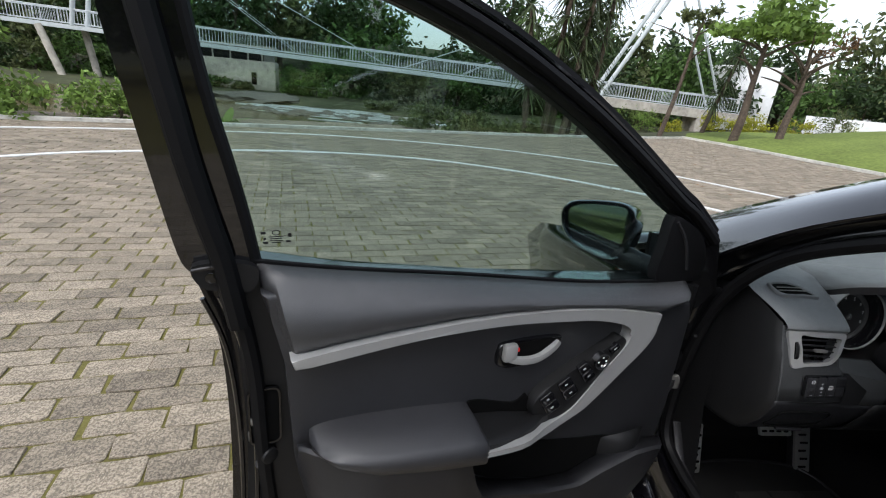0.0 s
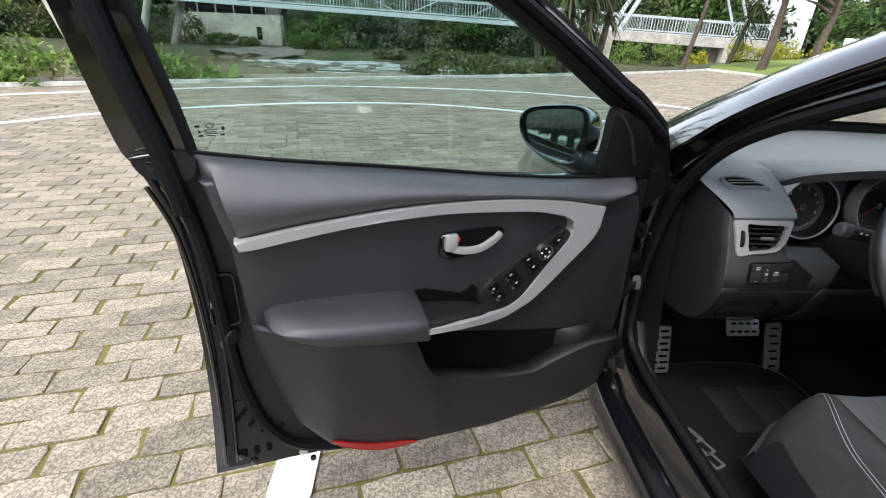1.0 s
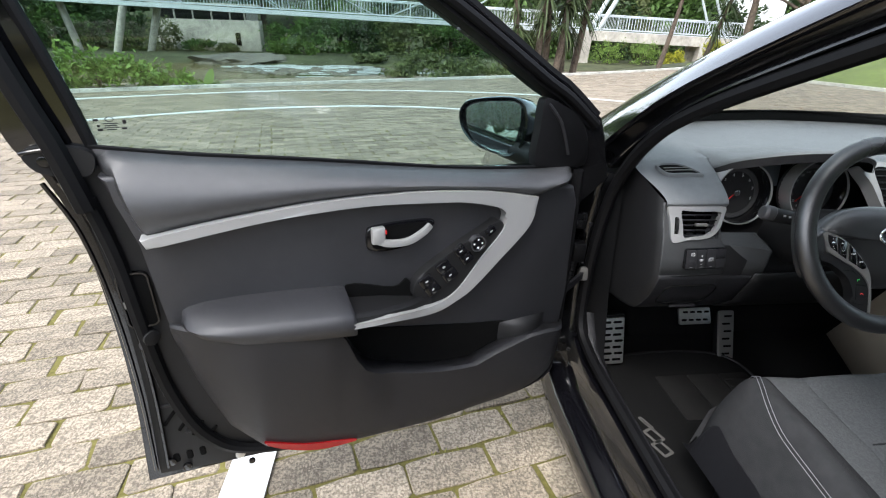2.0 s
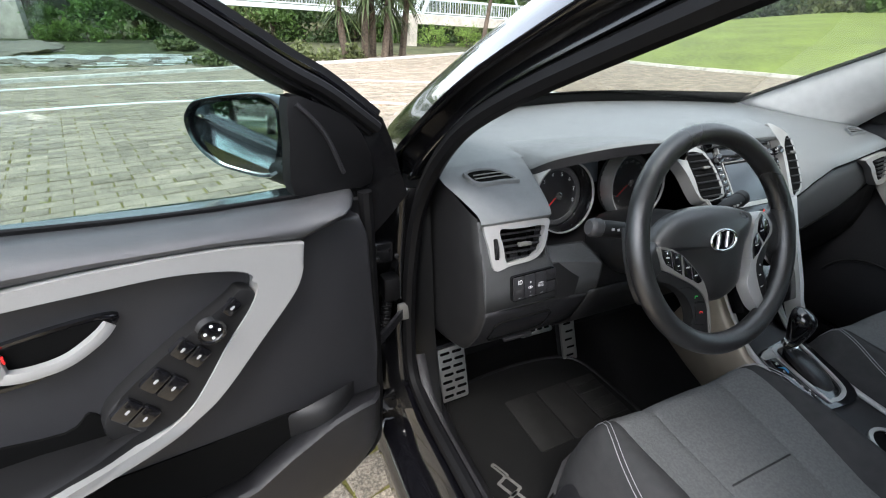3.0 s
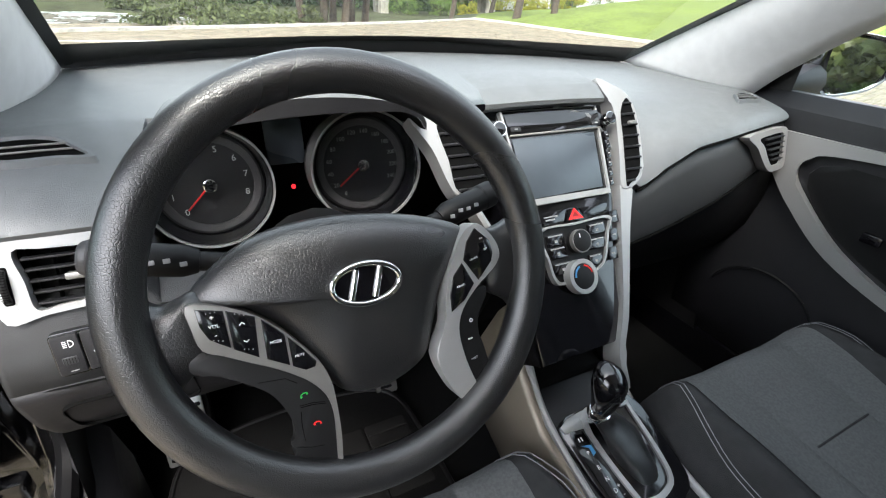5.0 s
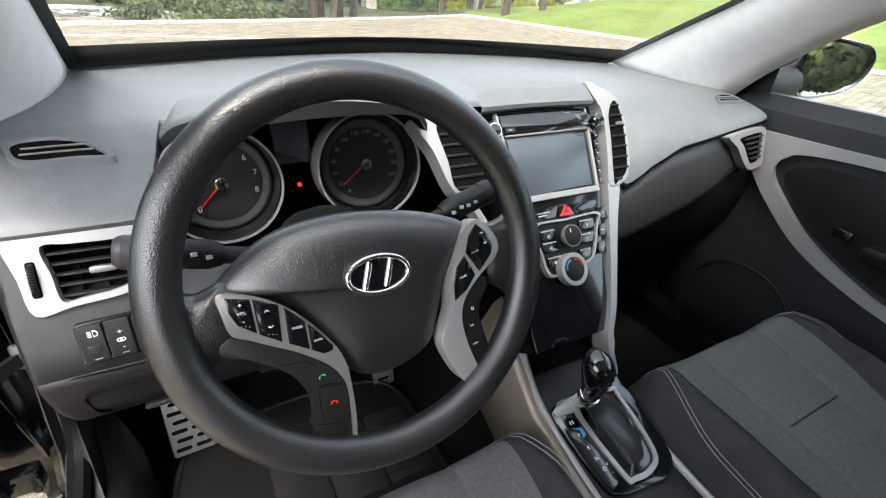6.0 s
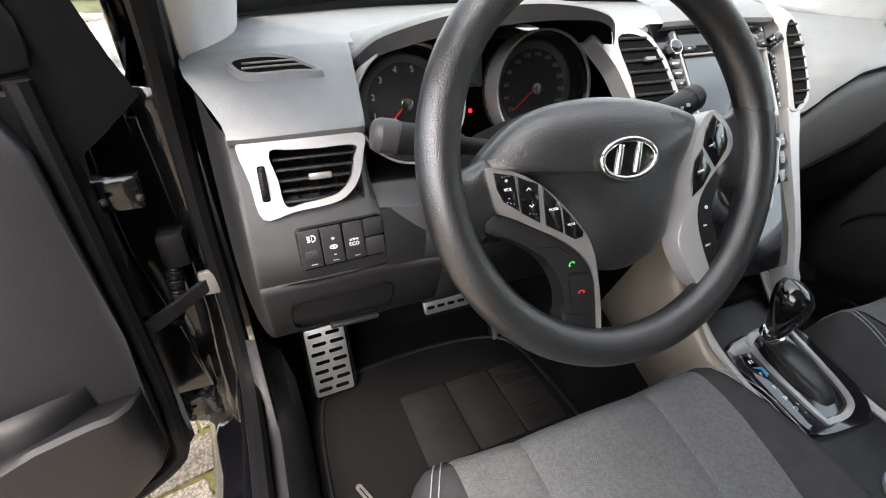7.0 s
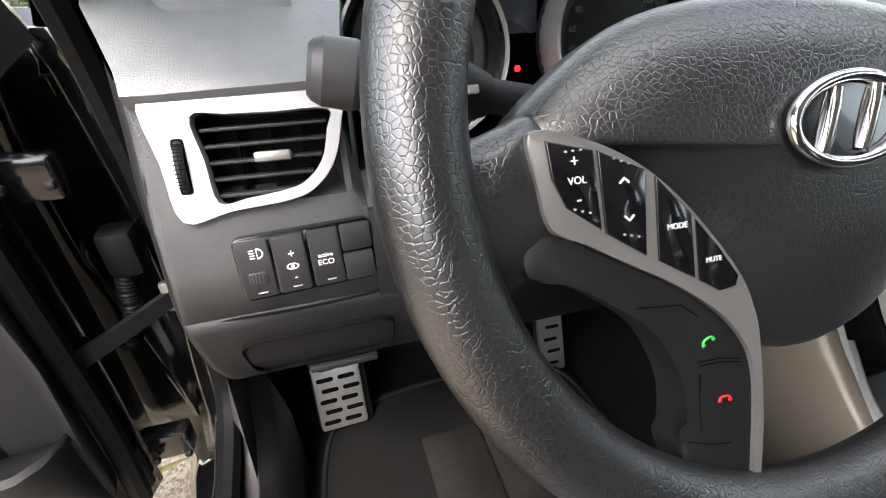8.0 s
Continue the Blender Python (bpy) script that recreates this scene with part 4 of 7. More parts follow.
pg = part("passenger_window", loft([[(0.755, 0.02, 1.03), (0.755, -1.0, 1.05)], [(0.72, -0.16, 1.18), (0.70, -1.0, 1.24)], [(0.66, -0.5, 1.35), (0.66, -1.0, 1.39)]]), GLASS, car, "green tinted side window")
pg.visible_shadow = False
part("sail_panel", loft([[(0.745, 0.10, 1.0), (0.745, -0.018, 1.01)], [(0.735, 0.04, 1.12), (0.738, -0.024, 1.12)], [(0.725, -0.01, 1.20), (0.73, -0.038, 1.19)]]), SOFTBLACK, car, "black plastic mirror corner")


MIRROR_LINE = [(-0.096, 0.013, 0), (-0.09, 0.032, 0), (-0.074, 0.048, 0), (-0.042, 0.056, 0), (0.0, 0.062, 0), (0.038, 0.0645, 0), (0.064, 0.06, 0), (0.083, 0.045, 0), (0.093, 0.014, 0), (0.093, -0.024, 0), (0.083, -0.06, 0), (0.063, -0.081, 0), (0.037, -0.086, 0), (-0.004, -0.078, 0), (-0.043, -0.066, 0), (-0.073, -0.042, 0), (-0.09, -0.016, 0)]
MIRROR_PANE = [(-0.076, 0.025, 0), (-0.06, 0.039, 0), (-0.023, 0.048, 0), (0.025, 0.052, 0), (0.054, 0.052, 0), (0.069, 0.037, 0), (0.071, 0.002, 0), (0.065, -0.038, 0), (0.053, -0.072, 0), (0.037, -0.08, 0), (-0.015, -0.071, 0), (-0.05, -0.052, 0), (-0.067, -0.024, 0), (-0.0755, 0.005, 0)]


def mirror_shell(parent, m, flip=1):
    """A door mirror: rounded shell swept back to its foot, with a sunk glass that looks along +Z of m."""
    rows = []
    line = [(p.x, p.y) for p in curve(MIRROR_LINE, 4, True)]
    for z, k, dx in ((-0.12, 0.2, 0.06), (-0.112, 0.5, 0.052), (-0.085, 0.8, 0.038), (-0.045, 0.96, 0.02), (-0.01, 1.0, 0.004), (0.008, 1.0, 0), (0.014, 0.97, 0), (0.012, 0.91, 0), (0.0, 0.87, 0)):
        rows.append([m @ Vector((flip * (x * k + dx), (y + 0.008) * k - 0.008, z)) for x, y in line])
    part("mirror_shell", loft(rows, closed=True, caps=True), PAINT, parent, "gloss black mirror housing")
    pane_line = [(flip * p.x, p.y) for p in curve(MIRROR_PANE, 4, True)]
    part("mirror_glass", plate(pane_line, 0.002, 0.0065, 0, m), MIRROR, parent, "mirror glass", smooth=False)


mirror_shell(car, look((0.985, -0.015, 1.09), (0.20, -1.3, 1.2)) @ pose(0, 0, 0, 0, 180, 0), -1)
part("mirror_arm", tube([(0.76, 0.03, 1.03), (0.9, 0.03, 1.04)], 0.04, 10), SOFTBLACK, car)


# ---- the open driver's door; u runs from the hinge to the latch, v towards the cabin ----
door = thing("driver_door", pose(-0.846, 0.016, -0.011, 0, 0, -162), "open black car door with dark vinyl lining and silver sweep", "car door")
UP = Matrix(((1, 0, 0, 0), (0, 0, -1, 0), (0, 1, 0, 0), (0, 0, 0, 1)))  # outline (u, z) and depth towards the outside
IN = Matrix(((1, 0, 0, 0), (0, 0, 1, 0), (0, 1, 0, 0), (0, 0, 0, 1)))  # outline (u, z) and depth towards the cabin


def door_line(pts, n=5, closed=False):
    return [(p.x, p.y) for p in curve([(a, b, 0) for a, b in pts], n, closed)]


BELT = [(0.0, 1.033), (0.136, 1.033), (0.27, 1.043), (0.389, 1.056), (0.633, 1.09), (0.832, 1.115), (0.968, 1.137)]
SWEEP = [(0.0, 1.015), (0.05, 1.012), (0.10, 1.0), (0.165, 0.983), (0.282, 1.008), (0.419, 1.024), (0.54, 1.029), (0.651, 1.027), (0.753, 1.019), (0.847, 1.009), (0.968, 0.994)]
FOOT = [(0.035, 0.49), (0.058, 0.452), (0.10, 0.425), (0.17, 0.412), (0.42, 0.408), (0.63, 0.43), (0.72, 0.447), (0.80, 0.485), (0.861, 0.567), (0.901, 0.704), (0.918, 0.79)]
LIP = [(0.035, 0.622), (0.10, 0.632), (0.16, 0.632), (0.25, 0.61), (0.315, 0.587), (0.40, 0.598), (0.474, 0.618), (0.55, 0.646), (0.585, 0.675), (0.605, 0.715), (0.62, 0.765), (0.635, 0.80), (0.75, 0.822), (0.918, 0.838)]

# painted shell, window frame and glass
shell = door_line([(1.054, 1.134), (1.023, 1.023), (1.015, 0.85), (1.023, 0.64), (1.047, 0.41)], 4) + [(0.909, 0.40), (0.8, 0.395), (0.45, 0.36), (0.05, 0.36)] + door_line([(0.0, 0.42), (-0.005, 0.7), (0.0, 0.96), (0.012, 1.01)], 3) + [(0.2, 1.015), (0.53, 1.045), (0.8, 1.08)]
part("shell", plate(shell, 0.03, 0.13, 0.02, UP, seg=3), PAINTIN, door, "gloss black outer door skin")
inner = door_line([(1.02, 1.12), (0.998, 1.03), (0.99, 0.85), (0.998, 0.64), (1.018, 0.44)], 4) + [(0.9, 0.425), (0.8, 0.415), (0.45, 0.38), (0.06, 0.39)] + [(0.012, 0.45), (0.01, 0.75), (0.015, 1.01)] + [(0.2, 1.02), (0.53, 1.06), (0.8, 1.095)]
part("inner_skin", plate(inner, -0.03, -0.008, 0.006, IN), SOFTBLACK, door, "black painted inner metal")
edge_in = [(0.135, 1.194), (0.25, 1.269), (0.366, 1.338), (0.496, 1.405), (0.64, 1.463), (0.80, 1.508), (0.95, 1.532), (1.03, 1.535)]
frame_path = [Vector((a, -0.035, b)) for a, b in door_line([(-0.01, 1.128), (0.075, 1.192), (0.14, 1.229), (0.30, 1.328), (0.445, 1.408), (0.62, 1.486), (0.80, 1.54), (0.95, 1.563), (1.06, 1.56)], 5)]
part("window_frame", sweep(frame_path, [(-0.028, -0.02), (-0.012, -0.027), (0.024, -0.027), (0.03, 0.0), (0.02, 0.026), (-0.02, 0.026)], up=(0, 0, 1)), RUBBER, door, "black window frame")
part("frame_seal", tube([p + Vector((0, 0.03, -0.004)) for p in frame_path], 0.011, 8, up=(0, 1, 0)), RUBBER, door)
part("frame_bead", tube([p + Vector((0, 0.026, 0.014)) for p in frame_path], 0.004, 6, up=(0, 1, 0)), PAINT, door, "gloss bead along the frame")
part("frame_channel", tube([p + Vector((0.006, 0.004, -0.02)) for p in frame_path], 0.007, 6, up=(0, 1, 0)), RUBBER, door)
rear = door_line([(1.125, 1.58), (1.113, 1.45), (1.096, 1.35), (1.081, 1.26), (1.062, 1.155), (1.05, 1.128)], 4) + door_line([(0.962, 1.13), (0.976, 1.202), (0.993, 1.282), (1.01, 1.355), (1.028, 1.45), (1.042, 1.57)], 4)
part("rear_frame", plate(rear, 0.012, 0.055, 0.012, UP, seg=3), PAINT, door, "black rear window frame")
part("rear_frame_seal", tube([Vector((a, 0.004, b)) for a, b in door_line([(1.085, 1.56), (1.068, 1.45), (1.05, 1.35), (1.038, 1.283), (1.021, 1.207), (1.006, 1.144), (0.99, 1.044)], 5)], 0.016, 8, up=(0, 1, 0)), RUBBER, door)
part("rear_channel", tube([Vector((a, -0.018, b)) for a, b in door_line([(1.04, 1.55), (1.028, 1.45), (1.01, 1.353), (0.993, 1.282), (0.976, 1.202), (0.964, 1.133)], 5)], 0.009, 8, up=(0, 1, 0)), RUBBER, door)
win = door_line(edge_in, 4) + [(1.028, 1.45), (1.01, 1.353), (0.993, 1.282), (0.976, 1.202), (0.962, 1.12)] + [(0.53, 1.06), (0.135, 1.02)]
g = part("window_glass", plate(win, 0.028, 0.031, 0, UP), GLASS, door, "green tinted side window", smooth=False)
g.visible_shadow = False
for dx, dz, w, h in ((0.952, 1.175, 0.007, 0.0035), (0.915, 1.171, 0.005, 0.006), (0.934, 1.169, 0.02, 0.0012), (0.934, 1.166, 0.017, 0.0012), (0.934, 1.163, 0.02, 0.0012), (0.934, 1.16, 0.014, 0.0012), (0.95, 1.166, 0.0035, 0.0035), (0.949, 1.16, 0.007, 0.003), (0.917, 1.161, 0.007, 0.003)):
    part("glass_mark", plate(rounded(w, h, 0.0005, 1, dx, dz), -0.0275, -0.0265, 0, IN), SOFTBLACK, door, smooth=False)
part("glass_mark", frame_plate(ellipse(0.006, 0.004, 20, 0.934, 1.1755), ellipse(0.0048, 0.003, 20, 0.934, 1.1755), -0.0275, -0.0265, IN), SOFTBLACK, door, smooth=False)
part("window_lip", tube([Vector((a, -0.012, b + 0.002)) for a, b in door_line(BELT[1:], 5)], 0.004, 6, up=(0, 1, 0)), RUBBER, door)

# ribbed corner below the rear frame, with its bolt
part("corner_cap", plate(door_line([(1.045, 1.14), (1.036, 1.11), (1.005, 1.10), (0.97, 1.10), (0.962, 1.132), (1.0, 1.144)], 4, True), -0.004, 0.016, 0.004, UP), SOFTBLACK, door, "black pressed corner of the door")
part("corner_rib", tube([Vector((a, 0.013, b)) for a, b in door_line([(1.045, 1.138), (1.025, 1.141), (1.0, 1.143)], 4)], 0.003, 6, up=(0, 1, 0)), PAINTIN, door)
part("corner_bolt", disc(0.008, 0, 0.006, m=Matrix.Translation((1.022, 0.002, 1.124)) @ pose(0, 0, 0, -90, 0, 0)), PAINTIN, door)
for a in (0.0, 0.022):
    part("edge_rib", tube([Vector((p - a, -0.003, b)) for p, b in door_line([(1.036, 1.09), (1.01, 1.0), (1.0, 0.85), (1.004, 0.66), (1.02, 0.46)], 5)], 0.004, 6, up=(0, 1, 0)), PAINTIN, door)

# perimeter seal, latch and holes of the door's rear edge
part("edge_seal", tube([Vector((a, -0.004, b)) for a, b in door_line([(0.988, 1.06), (0.974, 0.95), (0.968, 0.8), (0.955, 0.65), (0.915, 0.52), (0.83, 0.445), (0.6, 0.40), (0.3, 0.38), (0.06, 0.40), (0.02, 0.5), (0.018, 0.8), (0.022, 1.02)], 6)], 0.013, 8, up=(0, 1, 0)), RUBBER, door)
part("latch", block((0.03, 0.035, 0.075), (0.972, -0.03, 0.875), 0.006), SOFTBLACK, door)
# recess shade painted as a flat dark plate
part("latch_shade", plate(rounded(0.05, 0.11, 0.012, 4, 0.962, 0.868), -0.008, -0.002, 0.002, IN), DARK, door, "dark plate for the shaded recess round the latch")
part("latch_rim", frame_plate(rounded(0.05, 0.11, 0.012, 4, 0.962, 0.868), rounded(0.044, 0.104, 0.01, 4, 0.962, 0.868), -0.008, 0.001, IN), PAINTIN, door)
part("latch_claw", block((0.014, 0.04, 0.016), (0.978, -0.018, 0.862), 0.004), DIMSILVER, door, "steel latch claw")
part("latch_plate", block((0.01, 0.03, 0.022), (0.984, -0.02, 0.828), 0.003), DIMSILVER, door)
part("striker_bumper", disc(0.014, 0, 0.02, m=Matrix.Translation((0.965, -0.01, 0.79)) @ pose(0, 0, 0, -90, 0, 30)), SOFTBLACK, door)
for a, b in ((0.985, 0.68), (0.955, 0.6)):
    part("edge_clip", block((0.03, 0.006, 0.006), (a - 0.02, -0.006, b - 0.06), 0.002), SOFTBLACK, door)
# holes are raised dark plates, their shade put into the colour
for a in (0.93, 0.955, 0.98):
    part("drain_hole", plate(rounded(0.012, 0.024, 0.005, 3, a, 0.475), -0.012, -0.006, 0.001, IN), DARK, door)
part("edge_bolt", disc(0.01, 0, 0.008, m=Matrix.Translation((0.86, -0.006, 0.44)) @ pose(0, 0, 0, -90, 0, 0)), STEEL, door)

# pressed slots, grommet and bolts at the foot of the door's rear edge
# slots likewise: dark plates that paint the shade of pressings
for k in range(4):
    part("pressed_slot", plate(rounded(0.007, 0.04, 0.003, 3), -0.0085, -0.0045, 0.001, IN @ pose(0.905 + 0.022 * k, 0.52 + 0.022 * k, 0, 0, 0, 38)), DARK, door)
for a, b, r in ((0.965, 0.445, 0.009), (0.99, 0.47, 0.009), (0.84, 0.405, 0.007)):
    part("edge_bolt", disc(r, 0, 0.006, m=Matrix.Translation((a, -0.008, b)) @ pose(0, 0, 0, -90, 0, 0)), PAINTIN, door)
part("grommet", disc(0.013, 0, 0.012, m=Matrix.Translation((0.968, -0.009, 0.775)) @ pose(0, 0, 0, -90, 0, 0)), GREYCAP, door, "grey rubber grommet")

# lining: backing, upper pad, insert, lower panel with pocket
backing = door_line(FOOT, 4) + [(0.924, 0.88), (0.93, 0.98), (0.948, 1.06)] + door_line([(0.96, 1.1), (0.73, 1.075), (0.53, 1.045), (0.27, 1.01), (0.05, 0.99)], 3) + [(0.035, 0.95), (0.03, 0.7)]
part("lining", plate(backing, -0.02, 0.024, 0.008, IN, seg=3), INSERT, door, "charcoal vinyl door lining")
us = np.linspace(0.05, 0.967, 42)


def skin(top, low, vtop, vmid, vlow, u_list, rows=9):
    out = []
    for u in u_list:
        a, b = table(top, u), table(low, u)
        line = []
        for s in np.linspace(0, 1, rows):
            v = (1 - s) * (1 - s) * vtop + 2 * s * (1 - s) * vmid + s * s * vlow
            line.append((u, v, lerp(a, b, s)))
        out.append(line)
    return out


rows = skin(BELT, SWEEP, -0.006, 0.082, 0.034, us)
for k, line in enumerate(rows):
    s = min(1.0, (us[k] - 0.05) / 0.05, (0.967 - us[k]) / 0.03)
    rows[k] = [(u, lerp(-0.012, v, math.sin(0.5 * math.pi * max(s, 0.0)) * 0.75 + 0.25), z) for u, v, z in line]
    rows[k] = [(u - 0.25 * (1.137 - z) * max(0.0, (u - 0.8) / 0.167), v, z) for u, v, z in rows[k]]
solid(part("upper_pad", loft(rows), DOORPAD, door, "padded dark vinyl door top"), 0.004)
us2 = np.linspace(0.038, 0.916, 46)
rows = []
for u in us2:
    t, b = table(LIP, u), table(FOOT, u)
    endf = min(1.0, (u - 0.03) / 0.05, (0.925 - u) / 0.16)
    k = 0.35 + 0.65 * math.sin(0.5 * math.pi * max(0, min(1, endf)))
    deep = lerp(0.078, 0.122, min(max((u - 0.52) / 0.14, 0), 1)) * k
    out = table([(0.03, 0.03), (0.14, 0.055), (0.35, 0.075), (0.6, 0.09), (0.8, 0.085), (0.87, 0.05), (0.92, 0.026)], u)
    toe = b + 0.78 * (out - 0.026)
    rows.append([(u, 0.03, t - 0.012), (u, deep - 0.008, t - 0.002), (u, deep, t - 0.006)] + [(u, lerp(deep, out, s ** 1.4), lerp(t - 0.008, toe, s)) for s in np.linspace(0.12, 1, 8)] + [(u, out - 0.006, toe - 0.008), (u, 0.024, b - 0.004)])
solid(part("lower_panel", loft(rows), TRIM, door, "black plastic lower panel with map pocket"), 0.004)
# flat dark sheet on the lining: the pocket's shade put into colour
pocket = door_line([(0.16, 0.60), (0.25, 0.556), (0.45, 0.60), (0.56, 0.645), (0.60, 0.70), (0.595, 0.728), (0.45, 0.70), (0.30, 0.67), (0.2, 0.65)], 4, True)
part("pocket_shade", plate(pocket, 0.0235, 0.0275, 0, IN), DARK, door, "flat dark sheet for the shade in the map pocket")
part("bottle_holder", loft([[(0.09 + 0.14 * t, 0.026 + 0.034 * k * math.sin(math.pi * t), z + 0.01 * math.sin(math.pi * t)) for t in np.linspace(0, 1, 15)] for z, k in ((0.652, 0.35), (0.648, 0.65), (0.638, 0.88), (0.62, 1.0), (0.56, 1.0))]), SOFTBLACK, door, "rounded bottle holder wall", sharp=80)
part("pocket_clutter", block((0.03, 0.012, 0.01), (0.26, 0.045, 0.572), 0.003, (0, 10, 0)), GREYCAP, door, "small grey object in the pocket")
sweep_out = door_line([(0.924, 1.0), (0.847, 1.011), (0.753, 1.021), (0.651, 1.029), (0.54, 1.031), (0.419, 1.027), (0.282, 1.011), (0.167, 0.986)], 5) + door_line([(0.172, 0.955), (0.191, 0.913), (0.253, 0.851), (0.319, 0.788), (0.36, 0.763), (0.413, 0.743), (0.523, 0.737), (0.638, 0.741)], 5) + \
    door_line([(0.63, 0.751), (0.523, 0.75), (0.42, 0.762), (0.372, 0.782), (0.34, 0.815), (0.301, 0.866), (0.262, 0.91), (0.247, 0.938), (0.25, 0.96), (0.275, 0.977), (0.344, 0.995), (0.416, 1.003), (0.539, 1.012), (0.651, 1.011), (0.754, 1.004), (0.918, 0.983)], 5)


def bowed(bm):
    """Brings the pull and the trim's lower end out towards the cabin, level with the armrest."""
    for vert in bm.verts:
        t = min(max((vert.co.x - 0.39) / 0.15, 0), 1) * min(max((0.93 - vert.co.z) / 0.08, 0), 1)
        w = t * t * (3 - 2 * t) * min(max(vert.co.y / 0.03, 0), 1)
        vert.co += Vector((0.012, 0.078, 0.062)) * w
    return bm


part("sweep_trim", bowed(plate(sweep_out, 0.02, 0.053, 0.005, IN, seg=3)), SILVER, door, "satin silver sweeping door trim")
arm_rows = []
for u, top, low, depth in ((0.896, 0.843, 0.836, 0.058), (0.885, 0.849, 0.828, 0.082), (0.86, 0.853, 0.820, 0.105), (0.80, 0.853, 0.806, 0.124), (0.70, 0.846, 0.792, 0.132), (0.645, 0.840, 0.785, 0.133), (0.612, 0.836, 0.780, 0.133), (0.604, 0.832, 0.778, 0.129)):
    arm_rows.append([(u, 0.02, top + 0.004), (u, depth * 0.5, top + 0.001), (u, depth * 0.9, top - 0.006), (u, depth * 0.97, top - 0.013), (u, depth, lerp(top, low, 0.5)), (u, depth * 0.97, low + 0.006), (u, depth * 0.85, low), (u, 0.02, low - 0.02)])
part("armrest", loft(arm_rows, caps=True), INSERT, door, "padded vinyl armrest", sharp=60)
# dark sheet in place of the shade inside the pull
part("pull_cup_shade", plate(door_line([(0.60, 0.84), (0.50, 0.815), (0.47, 0.83), (0.455, 0.79), (0.49, 0.765), (0.60, 0.772)], 4, True), 0.0245, 0.0285, 0, IN), DARK, door)

grip = []
for u, v, top, low in ((0.40, 0.047, 0.785, 0.755), (0.44, 0.06, 0.79, 0.762), (0.48, 0.088, 0.80, 0.775), (0.53, 0.112, 0.812, 0.792), (0.58, 0.124, 0.82, 0.80), (0.615, 0.128, 0.825, 0.805)):
    grip.append([(u, 0.02, top - 0.012), (u, v - 0.03, top - 0.006), (u, v - 0.012, top), (u, v - 0.004, top - 0.004), (u, v - 0.003, low), (u, 0.02, low - 0.01)])
part("pull_grip", loft(grip, caps=True), SOFTBLACK, door, "black door pull", sharp=50)

# window switches on their slanted pod
pod = door_line([(0.268, 0.944), (0.25, 0.932), (0.258, 0.905), (0.303, 0.858), (0.345, 0.806), (0.385, 0.776), (0.43, 0.772), (0.462, 0.795), (0.45, 0.838), (0.375, 0.887), (0.29, 0.931)], 4, True)
part("switch_pod", plate(pod, 0.02, 0.05, 0.004, IN), SOFTBLACK, door, "black window switch pod")
for a, b, w, h in ((0.435, 0.829, 0.032, 0.024), (0.42, 0.807, 0.034, 0.026), (0.396, 0.857, 0.032, 0.024), (0.38, 0.835, 0.034, 0.026), (0.357, 0.888, 0.026, 0.022), (0.341, 0.868, 0.028, 0.024), (0.286, 0.924, 0.024, 0.016)):
    m = IN @ pose(a, b, 0.0505, 0, 0, -34)
    s = part("switch", plate(rounded(w, h, 0.004, 3), -0.004, 0.006, 0.002, m), PIANO, door)
    part("switch_mark", plate(rounded(0.007, 0.0035, 0.001, 1), 0.006, 0.0064, 0, m), GREYMARK, s, smooth=False)
knob = part("mirror_knob", disc(0.018, -0.002, 0.012, m=IN @ pose(0.319, 0.902, 0.05)), PIANO, door)
part("knob_ring", frame_plate(ellipse(0.0185, 0.0185), ellipse(0.015, 0.015), 0.0, 0.0135, IN @ pose(0.319, 0.902, 0.05)), CHROME, knob, "chrome ring")
for i in range(4):
    a = math.pi / 2 * i
    part("knob_mark", plate(rounded(0.004, 0.004, 0.001, 1, 0.0095 * math.cos(a), 0.0095 * math.sin(a)), 0.012, 0.0125, 0, IN @ pose(0.319, 0.902, 0.05)), WHITE, knob, smooth=False)

# release handle in its cup
cup = door_line([(0.553, 0.955), (0.54, 0.972), (0.45, 0.975), (0.408, 0.965), (0.425, 0.935), (0.46, 0.91), (0.50, 0.90), (0.545, 0.905), (0.555, 0.925)], 4, True)
cup = [(a, 0.934 + (b - 0.9375) * 0.78) for a, b in cup]
part("handle_bezel", plate(cup, 0.02, 0.032, 0.004, IN), PIANO, door)
# the cup has no depth; a dark sheet paints its shade
part("handle_cup_shade", plate([(0.48 + (a - 0.48) * 0.86, 0.936 + (b - 0.936) * 0.84) for a, b in cup], 0.0325, 0.0335, 0, IN), DARK, door, smooth=False)
lever = part("release_handle", sweep(curve([(0.54, 0.036, 0.935), (0.51, 0.042, 0.925), (0.47, 0.042, 0.924), (0.435, 0.038, 0.938), (0.42, 0.034, 0.95)], 5), [(-0.005, -0.0065), (0.005, -0.0065), (0.0065, 0.0), (0.005, 0.0065), (-0.005, 0.0065)], up=(0, 0, 1)), SILVER, door, "satin silver release handle")
part("lock_tab", block((0.028, 0.016, 0.036), (0.532, 0.038, 0.944), 0.005), SILVER, door, "silver lock tab")
part("lock_mark", block((0.002, 0.006, 0.008), (0.517, 0.042, 0.951), 0.0005), REDPRINT, door, "red lock mark")
red = door_line([(0.80, 0.498), (0.72, 0.461), (0.63, 0.437), (0.62, 0.427), (0.70, 0.435), (0.77, 0.468)], 4, True)
part("door_reflector", plate([(a, b + 0.048) for a, b in red], 0.076, 0.0925, 0.003, IN), REDLENS, door, "red door reflector")

